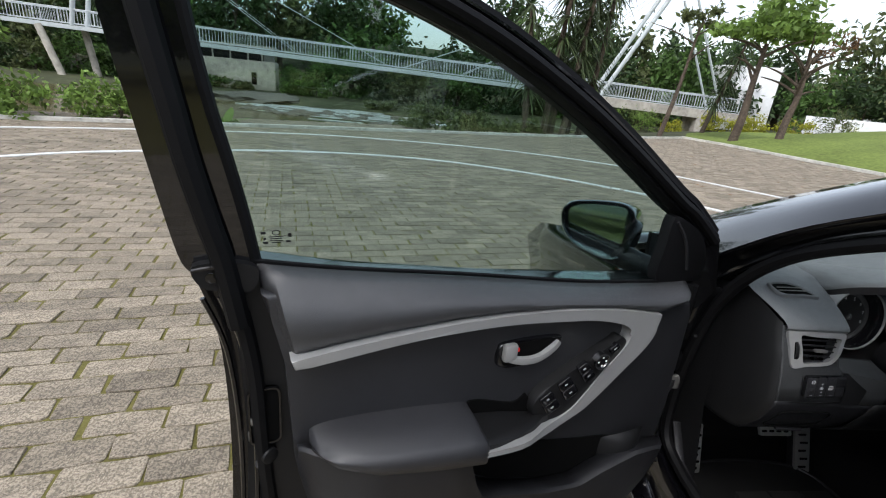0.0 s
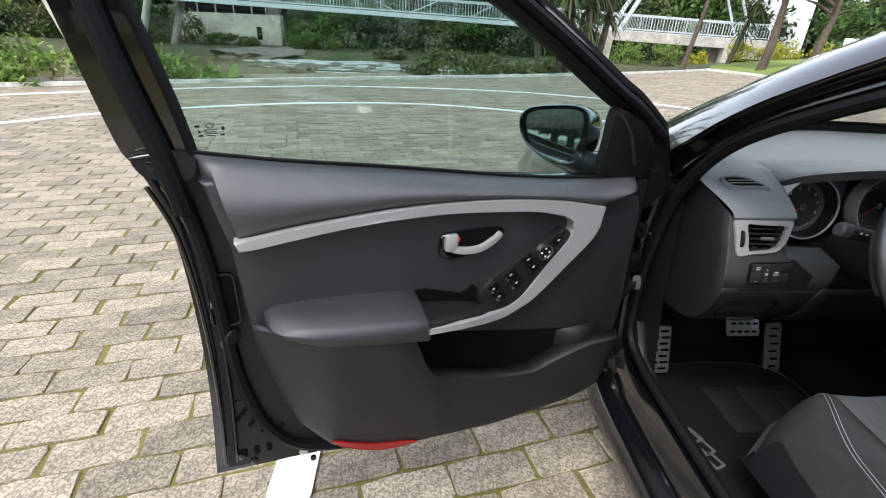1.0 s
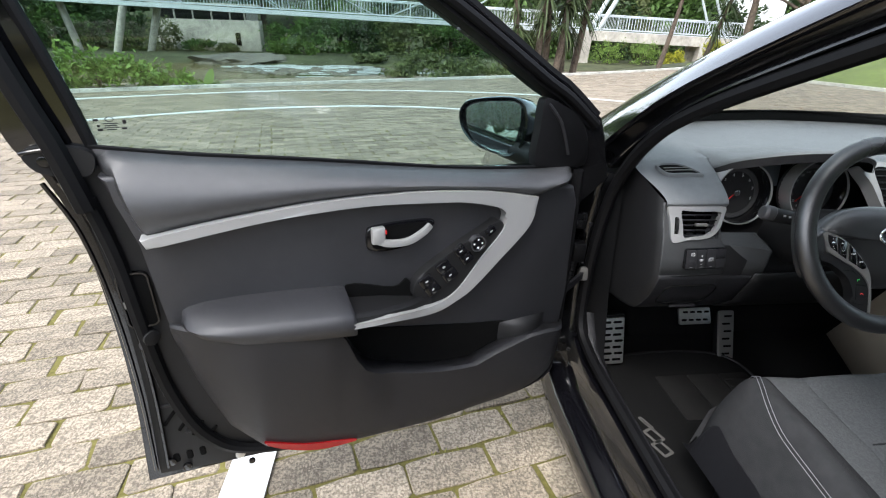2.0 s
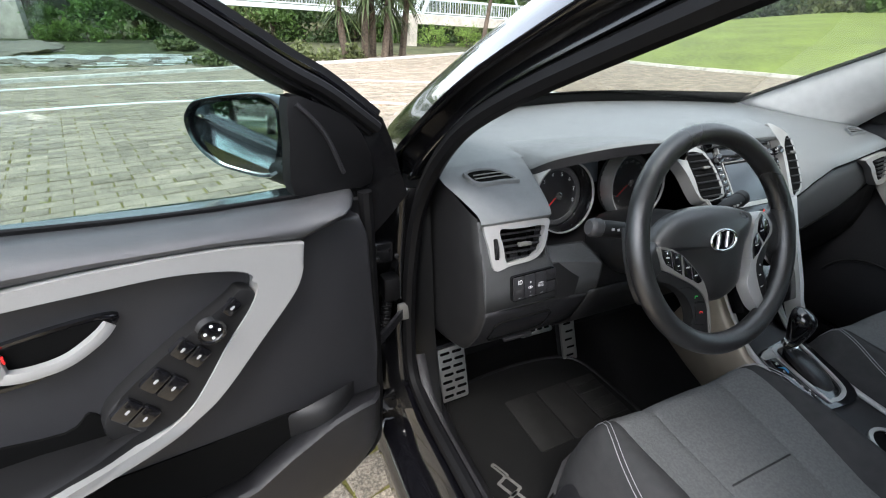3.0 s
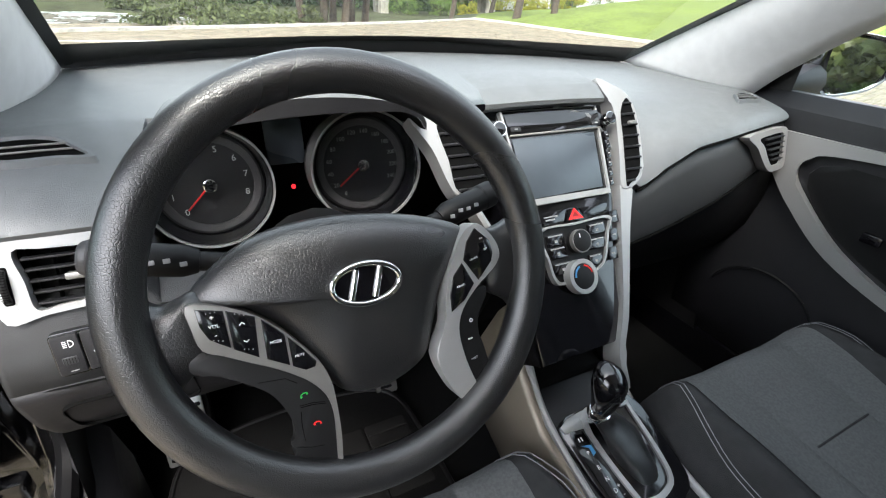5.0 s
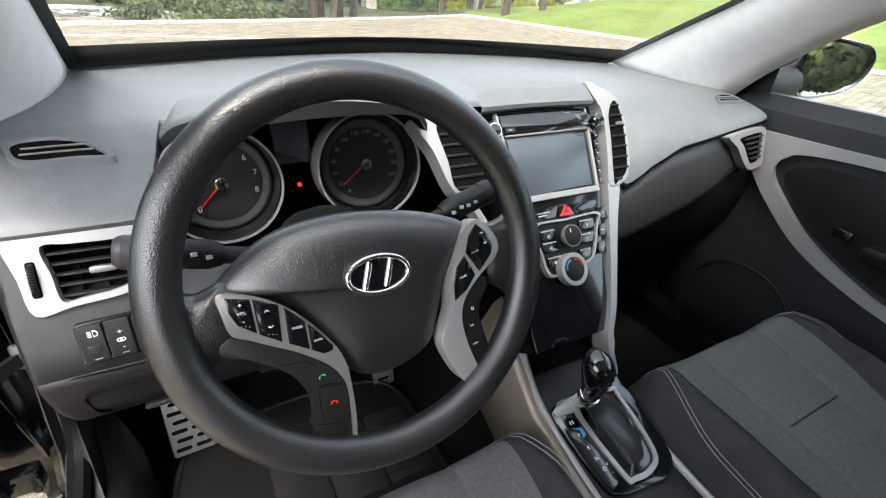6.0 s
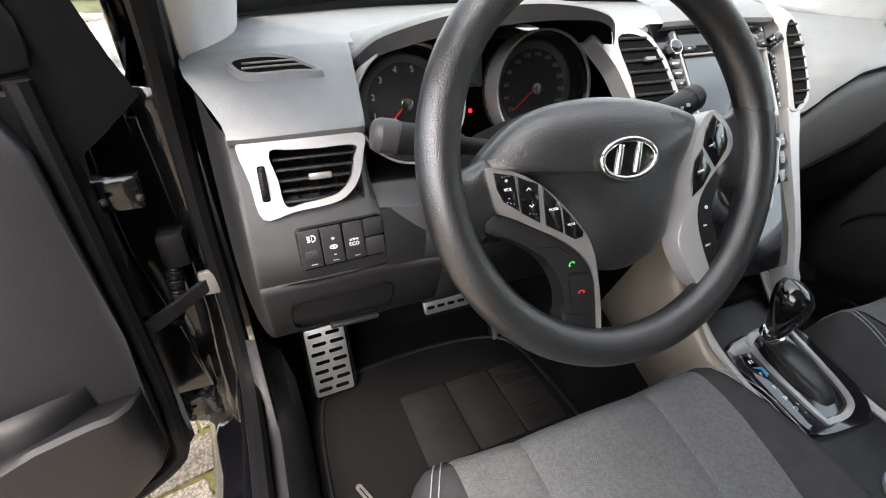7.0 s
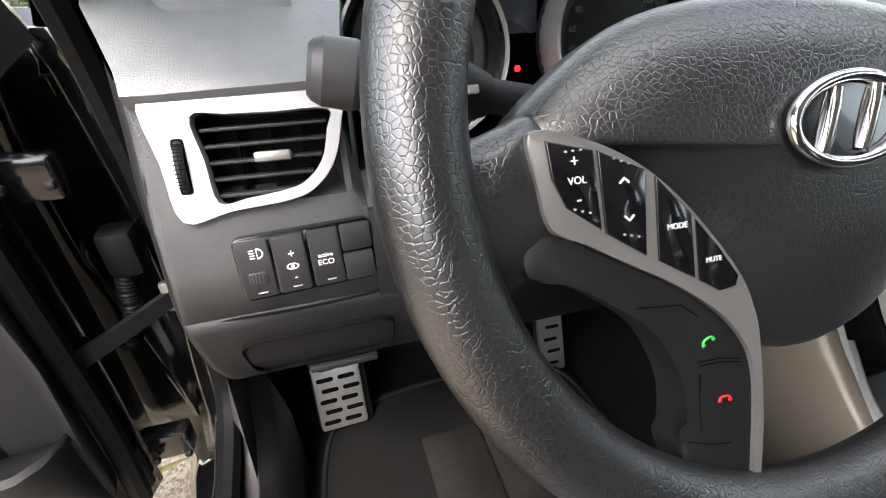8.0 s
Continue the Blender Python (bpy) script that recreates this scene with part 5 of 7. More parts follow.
# mirror corner and door mirror
part("sail_panel", plate(door_line([(0.148, 1.04), (0.146, 1.12), (0.14, 1.185), (0.10, 1.175), (0.045, 1.145), (0.01, 1.10), (0.006, 1.03), (0.08, 1.035)], 3, True), -0.03, -0.004, 0.004, IN), RUBBER, door, "black plastic mirror corner")
part("corner_flange", plate([(-0.08, 0.99), (-0.062, 1.04), (-0.046, 1.095), (-0.027, 1.137), (0.03, 1.178), (0.10, 1.20), (0.10, 1.0), (0.0, 0.93), (-0.03, 0.95)], 0.012, 0.035, 0.003, UP), PAINTIN, door, "black front corner of the door frame")
part("sail_rib", tube(curve([(0.13, -0.004, 1.175), (0.09, -0.003, 1.13), (0.06, -0.004, 1.06)], 5), 0.004, 6, up=(0, 1, 0)), TRIM, door)
wm = door.matrix_world
mm = wm.inverted() @ (look((-1.045, 0.19, 1.09), (-1.62, -0.95, 1.22)) @ pose(0, 0, 0, 0, 180, 0))
mirror_shell(door, mm)
part("mirror_arm", tube([(0.03, -0.05, 1.02), (0.06, -0.14, 1.02), (0.10, -0.23, 1.035)], 0.03, 12), SOFTBLACK, door)
bpy.context.view_layer.update()


# ---- dashboard ----
dash = thing("dashboard", Matrix(), "charcoal grained dashboard with silver vents, dials and a screen", "dashboard")
CREASE = [(-0.70, (-0.078, 0.958)), (-0.52, (-0.088, 0.962)), (-0.34, (-0.08, 0.99)), (-0.18, (-0.04, 1.035)), (0.0, (-0.03, 1.045)), (0.13, (-0.075, 1.02)), (0.175, (-0.11, 0.90)), (0.21, (-0.11, 0.908)), (0.27, (-0.108, 0.941)), (0.35, (-0.1, 0.966)), (0.45, (-0.092, 0.974)), (0.58, (-0.075, 0.982)), (0.70, (-0.055, 0.984))]
BACK = [(-0.70, (0.40, 1.03)), (-0.4, (0.49, 1.04)), (0.0, (0.53, 1.045)), (0.4, (0.49, 1.04)), (0.70, (0.40, 1.03))]


def along(pairs, x):
    return table([(a, v[0]) for a, v in pairs], x), table([(a, v[1]) for a, v in pairs], x)


def dash_height(x, y):
    """The dashboard's upper surface."""
    ends = [(along(CREASE, x + d), along(BACK, x + d)) for d in (-0.03, 0.0, 0.03)]
    y0, z0, y1, z1 = (sum(e[i][j] for e in ends) / 3 for i, j in ((0, 0), (0, 1), (1, 0), (1, 1)))
    s = max(0.0, (y - y0) / (y1 - y0))
    z = lerp(z0, 1.022 - 0.06 * max(0.0, abs(x) - 0.60) + 0.012 * s, min(1.0, s / 0.26) ** lerp(0.75, 0.5, min(max((x - 0.15) / 0.12, 0.0), 1.0)))
    return lerp(z, z1, max(0.0, (s - 0.6) / 0.4))


def front_of(x):
    if -0.539 < x < -0.19:
        return lerp(-0.086, 0.06, min((x + 0.539) / 0.021, 1.0))
    return along(CREASE, x)[0]


rows = []
for x in list(np.linspace(-0.685, -0.5395, 16)) + list(np.linspace(-0.5388, -0.518, 12)) + list(np.linspace(-0.515, -0.1905, 22)) + list(np.linspace(-0.1895, 0.70, 60)):
    y0, y1 = front_of(x), along(BACK, x)[0]
    line = [(x, lerp(y0, y1, s ** 1.3), dash_height(x, lerp(y0, y1, s ** 1.3))) for s in np.linspace(0, 1, 20)]
    line = [(px - 0.036 * max(0.0, (-0.655 - px) / 0.03) * min(1.0, max(0.0, (py + 0.075) / 0.09)), py, pz) for px, py, pz in line]
    rows.append([(x, y0 + 0.008, line[0][2] - 0.017), (x, y0 + 0.001, line[0][2] - 0.012), (x, y0 - 0.003, line[0][2] - 0.005)] + line)
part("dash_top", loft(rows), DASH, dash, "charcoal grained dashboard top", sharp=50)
diagonal = [(lerp(-0.539, -0.518, t), lerp(-0.084, 0.06, t)) for t in np.linspace(0, 1, 12)]
cheek = [[(x, y, z) for x, y in diagonal] for z in (0.84, 0.9)] + [[(x, y, dash_height(x, y) + 0.0005) for x, y in diagonal]]
part("binnacle_cheek", loft(cheek), DASH, dash)
# shade under the crease drawn as a solid black strip
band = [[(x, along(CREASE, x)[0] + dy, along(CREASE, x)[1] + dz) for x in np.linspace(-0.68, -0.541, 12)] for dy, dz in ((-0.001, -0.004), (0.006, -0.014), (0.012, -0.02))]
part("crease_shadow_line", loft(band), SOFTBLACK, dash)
front = []
for x in np.linspace(-0.687, -0.44, 51):
    k = max(0.0, (x + 0.53) / 0.09)
    prof = [(-0.07, 0.955), (-0.074, 0.945), (-0.075, 0.939), (-0.076, 0.935), (-0.09, 0.90), (-0.1, 0.880), (-0.102, 0.874), (-0.106, 0.865), (-0.114, 0.83), (-0.122, 0.79), (-0.121, 0.775), (-0.10, 0.72), (-0.072, 0.68), (-0.05, 0.655), (0.0, 0.64), (0.10, 0.63)]
    drop = min(max((x + 0.541) / 0.004, 0.0), 1.0)
    hole = 0.04 if -0.665 < x < -0.553 else 0.0
    front.append([(x, y + (hole if 0.877 < z < 0.937 else 0) - 0.04 * k * max(0, 1 - abs(z - 0.86) / 0.12), z if z < 0.86 else lerp(z, 0.86 + (z - 0.86) * 0.2, drop)) for y, z in prof])
cut = next(i for i, p in enumerate(front[0]) if p[2] < 0.78)
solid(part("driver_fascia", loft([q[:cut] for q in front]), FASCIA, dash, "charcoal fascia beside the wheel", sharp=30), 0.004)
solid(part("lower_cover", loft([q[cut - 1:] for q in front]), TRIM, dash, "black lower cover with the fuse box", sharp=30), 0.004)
face = [(0.10, 0.63), (0.0, 0.64), (-0.05, 0.655), (-0.072, 0.68), (-0.10, 0.72), (-0.118, 0.765), (-0.121, 0.79), (-0.113, 0.83), (-0.10, 0.88), (-0.088, 0.905), (-0.075, 0.939), (-0.07, 0.955)]
cap = []
for dx, dy in ((0.0, 0.002), (0.004, 0.004), (0.012, 0.02), (0.022, 0.055), (0.029, 0.095), (0.031, 0.15), (0.032, 0.24), (0.032, 0.36)):
    line = []
    for y, z in [(p.x, p.y) for p in curve([(a, b, 0) for a, b in face], 3)]:
        high = max(0.0, (z - 0.80) / 0.155)
        y = min(y + dy, lerp(0.10, 0.42, max(0.0, (z - 0.9) / 0.055)))
        line.append((-0.686 - dx * 0.9, y, z + (dash_height(-0.68, min(-0.075 + dy, 0.3)) - 0.959) * high))
    cap.append(line)
part("end_cap", loft(cap), SOFTBLACK, dash, "black plastic dashboard end panel", sharp=60)
knee = [[(x, y, z) for y, z in ((-0.14, 0.80), (-0.13, 0.77), (-0.10, 0.70), (-0.05, 0.655), (0.05, 0.64), (0.16, 0.66))] for x in np.linspace(-0.46, -0.10, 10)]
solid(part("knee_panel", loft(knee), SOFTBLACK, dash, "black knee panel below the column"), 0.004)
part("fascia_seam", tube(curve([(-0.685, -0.118, 0.787), (-0.60, -0.126, 0.789), (-0.5, -0.128, 0.796)], 5), 0.0013, 5), DARK, dash)
lid_m = Matrix.Translation((-0.59, -0.099, 0.722)) @ pose(0, 0, 0, 118, 0, 0)
part("fuse_lid", frame_plate(rounded(0.135, 0.082, 0.02, 4), rounded(0.1328, 0.0798, 0.019, 4), -0.002, 0.0022, lid_m), DARK, dash, "seam of the fuse box lid", smooth=False)
part("lid_pull", block((0.07, 0.012, 0.008), (-0.575, -0.078, 0.676), 0.003), TRIM, dash)

# driver's outer vent in its silver panel
VM = Matrix.Translation((-0.61, -0.0765, 0.944)) @ pose(0, 0, 0, 69.5, 0, -3)
panel_out = [(p.x, p.y) for p in curve([(-0.066, 0.006, 0), (-0.02, 0.0045, 0), (0.03, 0.003, 0), (0.068, 0.001, 0), (0.066, -0.02, 0), (0.058, -0.046, 0), (0.044, -0.064, 0), (0.024, -0.073, 0), (-0.02, -0.077, 0), (-0.054, -0.081, 0), (-0.061, -0.04, 0)], 4, True)]
vent_in = [(p.x, p.y) for p in curve([(-0.036, -0.009, 0), (-0.012, -0.009, 0), (0.02, -0.01, 0), (0.057, -0.0105, 0), (0.055, -0.025, 0), (0.048, -0.047, 0), (0.034, -0.061, 0), (0.018, -0.066, 0), (-0.008, -0.069, 0), (-0.028, -0.070, 0), (-0.032, -0.04, 0)], 4, True)]
vent = part("side_vent", frame_plate(panel_out, vent_in, -0.006, 0.007, VM), SILVER, dash, "satin silver vent surround", sharp=25)
# near-black plate behind the slats paints the vent's inner shade
part("vent_shade_plate", plate(vent_in, -0.03, -0.026, 0, VM), DARK, vent, "near-black plate for the shade inside the vent")
for i in range(5):
    y = -0.018 - i * 0.0118
    x1 = 0.055 - 0.0022 * i * i * 0.75
    x0 = -0.034 + 0.0013 * i
    part("slat", block((x1 - x0, 0.0026, 0.008), ((x0 + x1) / 2, y, -0.003), 0.0009, (12, 0, 0)), TRIM, vent).data.transform(VM)
for x in (-0.012, 0.012, 0.034):
    part("vane", block((0.002, 0.05, 0.008), (x, -0.04, -0.016), 0), DARK, vent, smooth=False).data.transform(VM)
part("slat_tab", block((0.026, 0.0075, 0.012), (0.014, -0.0405, 0.003), 0.002), DIMSILVER, vent, "dull silver slat tab").data.transform(VM)
part("wheel_slot", plate(rounded(0.0085, 0.039, 0.002, 2, -0.0472, -0.0425), 0.006, 0.0075, 0, VM), DARK, vent, smooth=False)
part("thumb_wheel", tube([VM @ Vector((-0.0472, -0.0425 + 0.0155 * math.sin(a), 0.0055 + 0.006 * math.cos(a))) for a in np.linspace(-1.4, 1.4, 14)], 0.0033, 8, up=(1, 0, 0)), SOFTBLACK, vent)
for k in range(14):
    a = lerp(-1.2, 1.2, k / 13)
    part("wheel_rib", block((0.0068, 0.0007, 0.0009), (-0.0472, -0.0425 + 0.0165 * math.sin(a), 0.0087 + 0.0062 * math.cos(a) - 0.0001), 0), DARK, vent, smooth=False).data.transform(VM)
for k in range(3):
    part("vent_mark", tube([VM @ Vector((-0.0525 + 0.0015 * n, -0.0155 - 0.0014 * k + 0.0004 * (n % 2), 0.0072)) for n in range(6)], 0.00025, 4), GREYMARK, vent, smooth=False)
part("vent_mark", frame_plate(rounded(0.007, 0.0045, 0.0004, 1, -0.0455, -0.0677), rounded(0.0061, 0.0036, 0.0003, 1, -0.0455, -0.0677), 0.007, 0.0074, VM), GREYMARK, vent, smooth=False)
for sgn in (-1, 1):
    part("vent_mark", tube([VM @ Vector((-0.0487, -0.0677 - 0.002 * sgn, 0.0072)), VM @ Vector((-0.0423, -0.0677 + 0.002 * sgn, 0.0072))], 0.00025, 4), GREYMARK, vent, smooth=False)

# switch bank with its printed words
SM = Matrix.Translation((-0.583, -0.1215, 0.833)) @ pose(0, 0, 0, 79, 0, 3)
bank = part("switch_bank", plate(rounded(0.102, 0.0505, 0.006, 4, -0.003, 0.0), -0.003, 0.0042, 0.0012, SM), PIANO, dash, "black switch bank")
for i, x in enumerate((-0.0405, -0.0152, 0.0108, 0.0352)):
    for y, h in (((0.0, 0.0455),) if i < 3 else ((0.0122, 0.0215), (-0.0118, 0.0225))):
        part("switch_cap", plate(rounded(0.0235, h, 0.0022, 3, x, y), 0.004, 0.0072, 0.0012, SM), TRIM, bank)
    if i < 3:
        part("switch_rib", plate(rounded(0.007, 0.0009, 0.0003, 1, x + 0.001, -0.0185), 0.0071, 0.0077, 0, SM), GREYMARK, bank, smooth=False)
words("switch_print", "active", 0.0048, SM @ pose(0.0101, 0.0022, 0.0075), WHITE, bank)
words("switch_print", "ECO", 0.0062, SM @ pose(0.0098, -0.0036, 0.0075), WHITE, bank)
words("switch_print", "+", 0.009, SM @ pose(-0.0143, 0.0078, 0.0075), WHITE, bank)
words("switch_print", "-", 0.009, SM @ pose(-0.0141, -0.0107, 0.0075), WHITE, bank)
part("switch_mark", frame_plate(ellipse(0.0046, 0.0026, 16, -0.0148, -0.0019), ellipse(0.0036, 0.0017, 16, -0.0148, -0.0019), 0.0072, 0.0076, SM), WHITE, bank, smooth=False)
part("switch_mark", disc(0.0013, 0.0072, 0.0077, (-0.0148, -0.0019), 10, 0, m=SM), WHITE, bank, smooth=False)
part("switch_mark", frame_plate([(-0.0375 + 0.0042 * max(math.cos(a), -0.1), 0.0127 + 0.0042 * math.sin(a)) for a in np.linspace(0, 2 * math.pi, 21)[:-1]], [(-0.0372 + 0.0031 * max(math.cos(a), -0.1), 0.0127 + 0.0031 * math.sin(a)) for a in np.linspace(0, 2 * math.pi, 21)[:-1]], 0.0072, 0.0076, SM), WHITE, bank, smooth=False)
for k in range(4):
    part("switch_mark", plate(rounded(0.0036, 0.0008, 0.0002, 1, -0.0412, 0.0157 - 0.002 * k), 0.0072, 0.0076, 0, SM), WHITE, bank, smooth=False)
roller = part("level_roller", plate(rounded(0.0125, 0.0085, 0.001, 2, -0.0405, -0.006), 0.0068, 0.0084, 0.0006, SM), GREYCAP, bank, "ribbed grey roller")
for k in range(5):
    part("roller_rib", plate(rounded(0.0007, 0.0075, 0.0002, 1, -0.0455 + 0.0024 * k, -0.006), 0.0083, 0.009, 0, SM), SOFTBLACK, roller, smooth=False)

# defroster slots
for side in (-1, 1):
    def lay(x, y, lift):
        return Vector((side * x, y, dash_height(side * x, y) + lift))

    out = [(p.x, p.y) for p in curve([(0.672, 0.018, 0), (0.664, 0.030, 0), (0.63, 0.031, 0), (0.60, 0.021, 0), (0.58, 0.002, 0), (0.566, -0.016, 0), (0.60, -0.014, 0), (0.655, -0.010, 0)], 5, True)]
    mx, my = 0.626, 0.006
    ins = [[(mx + (a - mx) * k, my + (b - my) * j) for a, b in out] for k, j in ((0.97, 0.95), (0.87, 0.8), (0.82, 0.72))]
    d = part("defroster", loft([[lay(*p, 0.0) for p in out], [lay(*p, 0.007) for p in ins[0]], [lay(*p, 0.0075) for p in ins[1]], [lay(*p, 0.003) for p in ins[2]]], closed=True), DASH, dash, "charcoal side defroster bezel", sharp=25)
    # shallow dark face in place of the slot's shade
    hollow = bmesh.new()
    hollow.faces.new([hollow.verts.new(lay(*p, 0.0042)) for p in ins[1]])
    part("slot_shade", hollow, DARK, d, smooth=False)
    for i, (x0, x1) in enumerate(((0.593, 0.655), (0.588, 0.656))):
        y = 0.012 - i * 0.009
        part("slot_slat", tube([lay(x0, y - 0.001, 0.0055), lay((x0 + x1) / 2, y, 0.0055), lay(x1, y + 0.001, 0.0055)], 0.0013, 6), DIMSILVER, d)

# instrument binnacle
HOOD = [(-0.522, 0.03, 1.008), (-0.518, 0.005, 1.022), (-0.495, -0.03, 1.045), (-0.43, -0.075, 1.069), (-0.35, -0.10, 1.08), (-0.28, -0.105, 1.077), (-0.225, -0.10, 1.064), (-0.2, -0.085, 1.04)]
arch = curve(HOOD, 6)
lips = []
for i, p in enumerate(arch):
    s = i / (len(arch) - 1)
    thick = 0.006 + 0.018 * math.sin(math.pi * min(1.0, s * 1.15 if s < 0.8 else 0.92)) ** 0.6
    lips.append(p - Vector((0, 0, thick)))
rows = [[q + Vector((0, 0.002, 0)) for q in lips], lips, [p + Vector((0, 0.0, -0.004)) for p in arch], [p + Vector((0, 0.004, 0)) for p in arch]]
for s in np.linspace(0.08, 1, 10):
    row = []
    for i, p in enumerate(arch):
        q = i / (len(arch) - 1)
        deep = 0.06 + 0.20 * math.sin(0.5 * math.pi * min(1.0, q * 2.2))
        y = p.y + 0.004 + s * deep
        x = lerp(p.x, -0.36, 0.10 * s)
        row.append(Vector((x, y, max(lerp(p.z, dash_height(x, y) - 0.004, s ** 1.7), dash_height(x, y) - 0.004))))
    rows.append(row)
part("hood_lip", loft(rows[:3]), TRIM, dash, "black front lip of the instrument hood", sharp=50)
part("binnacle_hood", loft(rows[2:]), DASH, dash, "charcoal instrument hood", sharp=50)
# shadow below the hood put into a near-black lining
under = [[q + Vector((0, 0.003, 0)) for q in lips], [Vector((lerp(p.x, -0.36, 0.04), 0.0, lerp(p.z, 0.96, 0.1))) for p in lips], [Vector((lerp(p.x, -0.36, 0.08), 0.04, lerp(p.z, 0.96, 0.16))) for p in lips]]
part("hood_lining_shade", loft(under), DARK, dash)
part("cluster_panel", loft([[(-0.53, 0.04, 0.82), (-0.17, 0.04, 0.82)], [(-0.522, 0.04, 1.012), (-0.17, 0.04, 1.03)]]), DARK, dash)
low = [[(x, y, z) for x in np.linspace(-0.535, -0.18, 10)] for y, z in ((0.04, 0.875), (-0.06, 0.865), (-0.11, 0.86), (-0.13, 0.83), (-0.13, 0.79))]
part("cluster_apron", loft(low), SOFTBLACK, dash)
for name, cx, cz, r, marks, hub_to in (("tachometer", -0.462, 0.957, 0.075, "012345678", 225), ("speedometer", -0.262, 0.962, 0.079, ("0", "20", "40", "60", "80", "100", "120", "140", "160", "180", "200", "220", "240"), 218)):
    gm = Matrix.Translation((cx, -0.02, cz)) @ pose(0, 0, 0, 80, 0, 0)
    g = part(name, disc(r, -0.03, -0.02, n=40, m=gm), DIALFACE, dash, "dark round dial")
    part("dial_ring", frame_plate(ellipse(r * 1.0, r * 1.0, 48), ellipse(r * 0.965, r * 0.965, 48), -0.022, 0.014, gm), SILVER, g, "silver dial rim")
    part("dial_cone", loft([[gm @ Vector((a, b, 0.01)) for a, b in ellipse(r * 0.965, r * 0.965, 40)], [gm @ Vector((a, b, -0.018)) for a, b in ellipse(r * 0.86, r * 0.86, 40)]], closed=True), PIANO, g)
    part("dial_band", frame_plate(ellipse(r * 0.82, r * 0.82, 48), ellipse(r * 0.70, r * 0.70, 48), -0.0195, -0.017, gm), DIALRING, g)
    n = len(marks)
    for i, text in enumerate(marks):
        a = radians(226 - 30.5 * i if n < 10 else 235 - 21.7 * i)
        words("dial_number", text, r * (0.15 if n < 10 else 0.105), gm @ pose(r * 0.60 * math.cos(a), r * 0.60 * math.sin(a), -0.0165), WHITE if n < 10 else GREYMARK, g)
    a = radians(hub_to)
    part("needle", sweep([gm @ Vector((0, 0, -0.015)), gm @ Vector((r * 0.56 * math.cos(a), r * 0.56 * math.sin(a), -0.015))], [(-0.0012, -0.0008), (0.0012, -0.0008), (0.0012, 0.0008), (-0.0012, 0.0008)]), REDPRINT, g, "red needle")
    part("needle_cap", disc(0.0085, -0.016, -0.008, m=gm), CHROME, g)
    cover = part("dial_glass", disc(r * 0.92, 0.004, 0.0045, m=gm, bevel=0), DIALGLASS, g)
    cover.visible_shadow = False
cm = Matrix.Translation((-0.362, 0.0, 0.967)) @ pose(0, 0, 0, 80, 0, 0)
disp = part("cluster_display", plate(rounded(0.05, 0.06, 0.004, 3, 0, 0.03), -0.02, -0.016, 0.001, cm), SCREEN, dash, "dark trip display")
part("tell_tale", plate(rounded(0.0055, 0.006, 0.002, 2, 0.004, -0.032), -0.018, -0.016, 0, cm), REDLAMP, dash, "red warning lamp", smooth=False)

# centre stack: screen, slot, climate panel, vents and the silver side strips
CM = pose(0, -0.076, 0.999, 53.8, 0, 0)
stack = thing("centre_stack", CM, "gloss black centre stack with display, knobs and silver edging", "car radio")
part("stack_body", plate([(-0.10, 0.06), (0.14, 0.06), (0.13, -0.02), (0.11, -0.12), (0.085, -0.2), (0.07, -0.29), (0.06, -0.33), (-0.09, -0.33), (-0.09, -0.28), (-0.095, -0.1)], -0.06, -0.004, 0.004), PIANO, stack, "gloss black centre panel")
def legend(x, y, w, z, parent, tilt=0.0):
    """A short printed bar."""
    part("button_mark", plate(rounded(w, 0.0022, 0.0005, 1), 0, 0.0004, 0, pose(x, y, z, 0, 0, tilt)), GREYMARK, parent, smooth=False)


part("display_bezel", frame_plate([(-0.0695, 0.0425), (0.1185, 0.0425), (0.1050, -0.1020), (-0.0610, -0.1020)], [(-0.0655, 0.0425), (0.1148, 0.0425), (0.1005, -0.0930), (-0.0575, -0.0925)], -0.006, 0.004), SILVER, stack, "satin silver display bezel", sharp=25)
part("display_surround", plate([(-0.0660, 0.0420), (0.1150, 0.0420), (0.1008, -0.0928), (-0.0578, -0.0923)], -0.006, 0.0006, 0), PIANO, stack, "gloss black display surround")
part("display", plate([(-0.0570, 0.0), (0.1028, 0.0), (0.0938, -0.0892), (-0.0545, -0.0915)], -0.006, 0.0018, 0.0004), SCREEN, stack, "grey display, switched off")
part("disc_slot_panel", plate([(-0.0630, 0.0345), (0.1185, 0.0350), (0.1160, 0.0062), (-0.0610, 0.0050)], -0.006, 0.005, 0.0015), PIANO, stack)
part("panel_lip", plate([(-0.0608, 0.0062), (0.1158, 0.0074), (0.1156, 0.0044), (-0.0606, 0.0030)], 0.0, 0.0056, 0.0006), DIMSILVER, stack, "thin silver lip below the disc slot")
part("disc_slot", plate(rounded(0.125, 0.0042, 0.001, 2, 0.029, 0.0155), 0.0048, 0.0056, 0), DARK, stack, smooth=False)
for x in (-0.049, 0.107):
    b = part("eject_button", plate(rounded(0.018, 0.0075, 0.001, 2, x, 0.0135), 0.0048, 0.0068, 0.0008), TRIM, stack)
    legend(x, 0.0135, 0.006, 0.0068, b)
hood_rows = [[(x, y + 0.003 * (1 - ((x - 0.025) / 0.13) ** 2), z) for x in np.linspace(-0.10, 0.125, 14)] for y, z in ((0.042, 0.004), (0.042, 0.015), (0.047, 0.019), (0.075, 0.010), (0.12, -0.032))]
part("display_hood", loft(hood_rows), DASH, stack, "charcoal hood over the display")
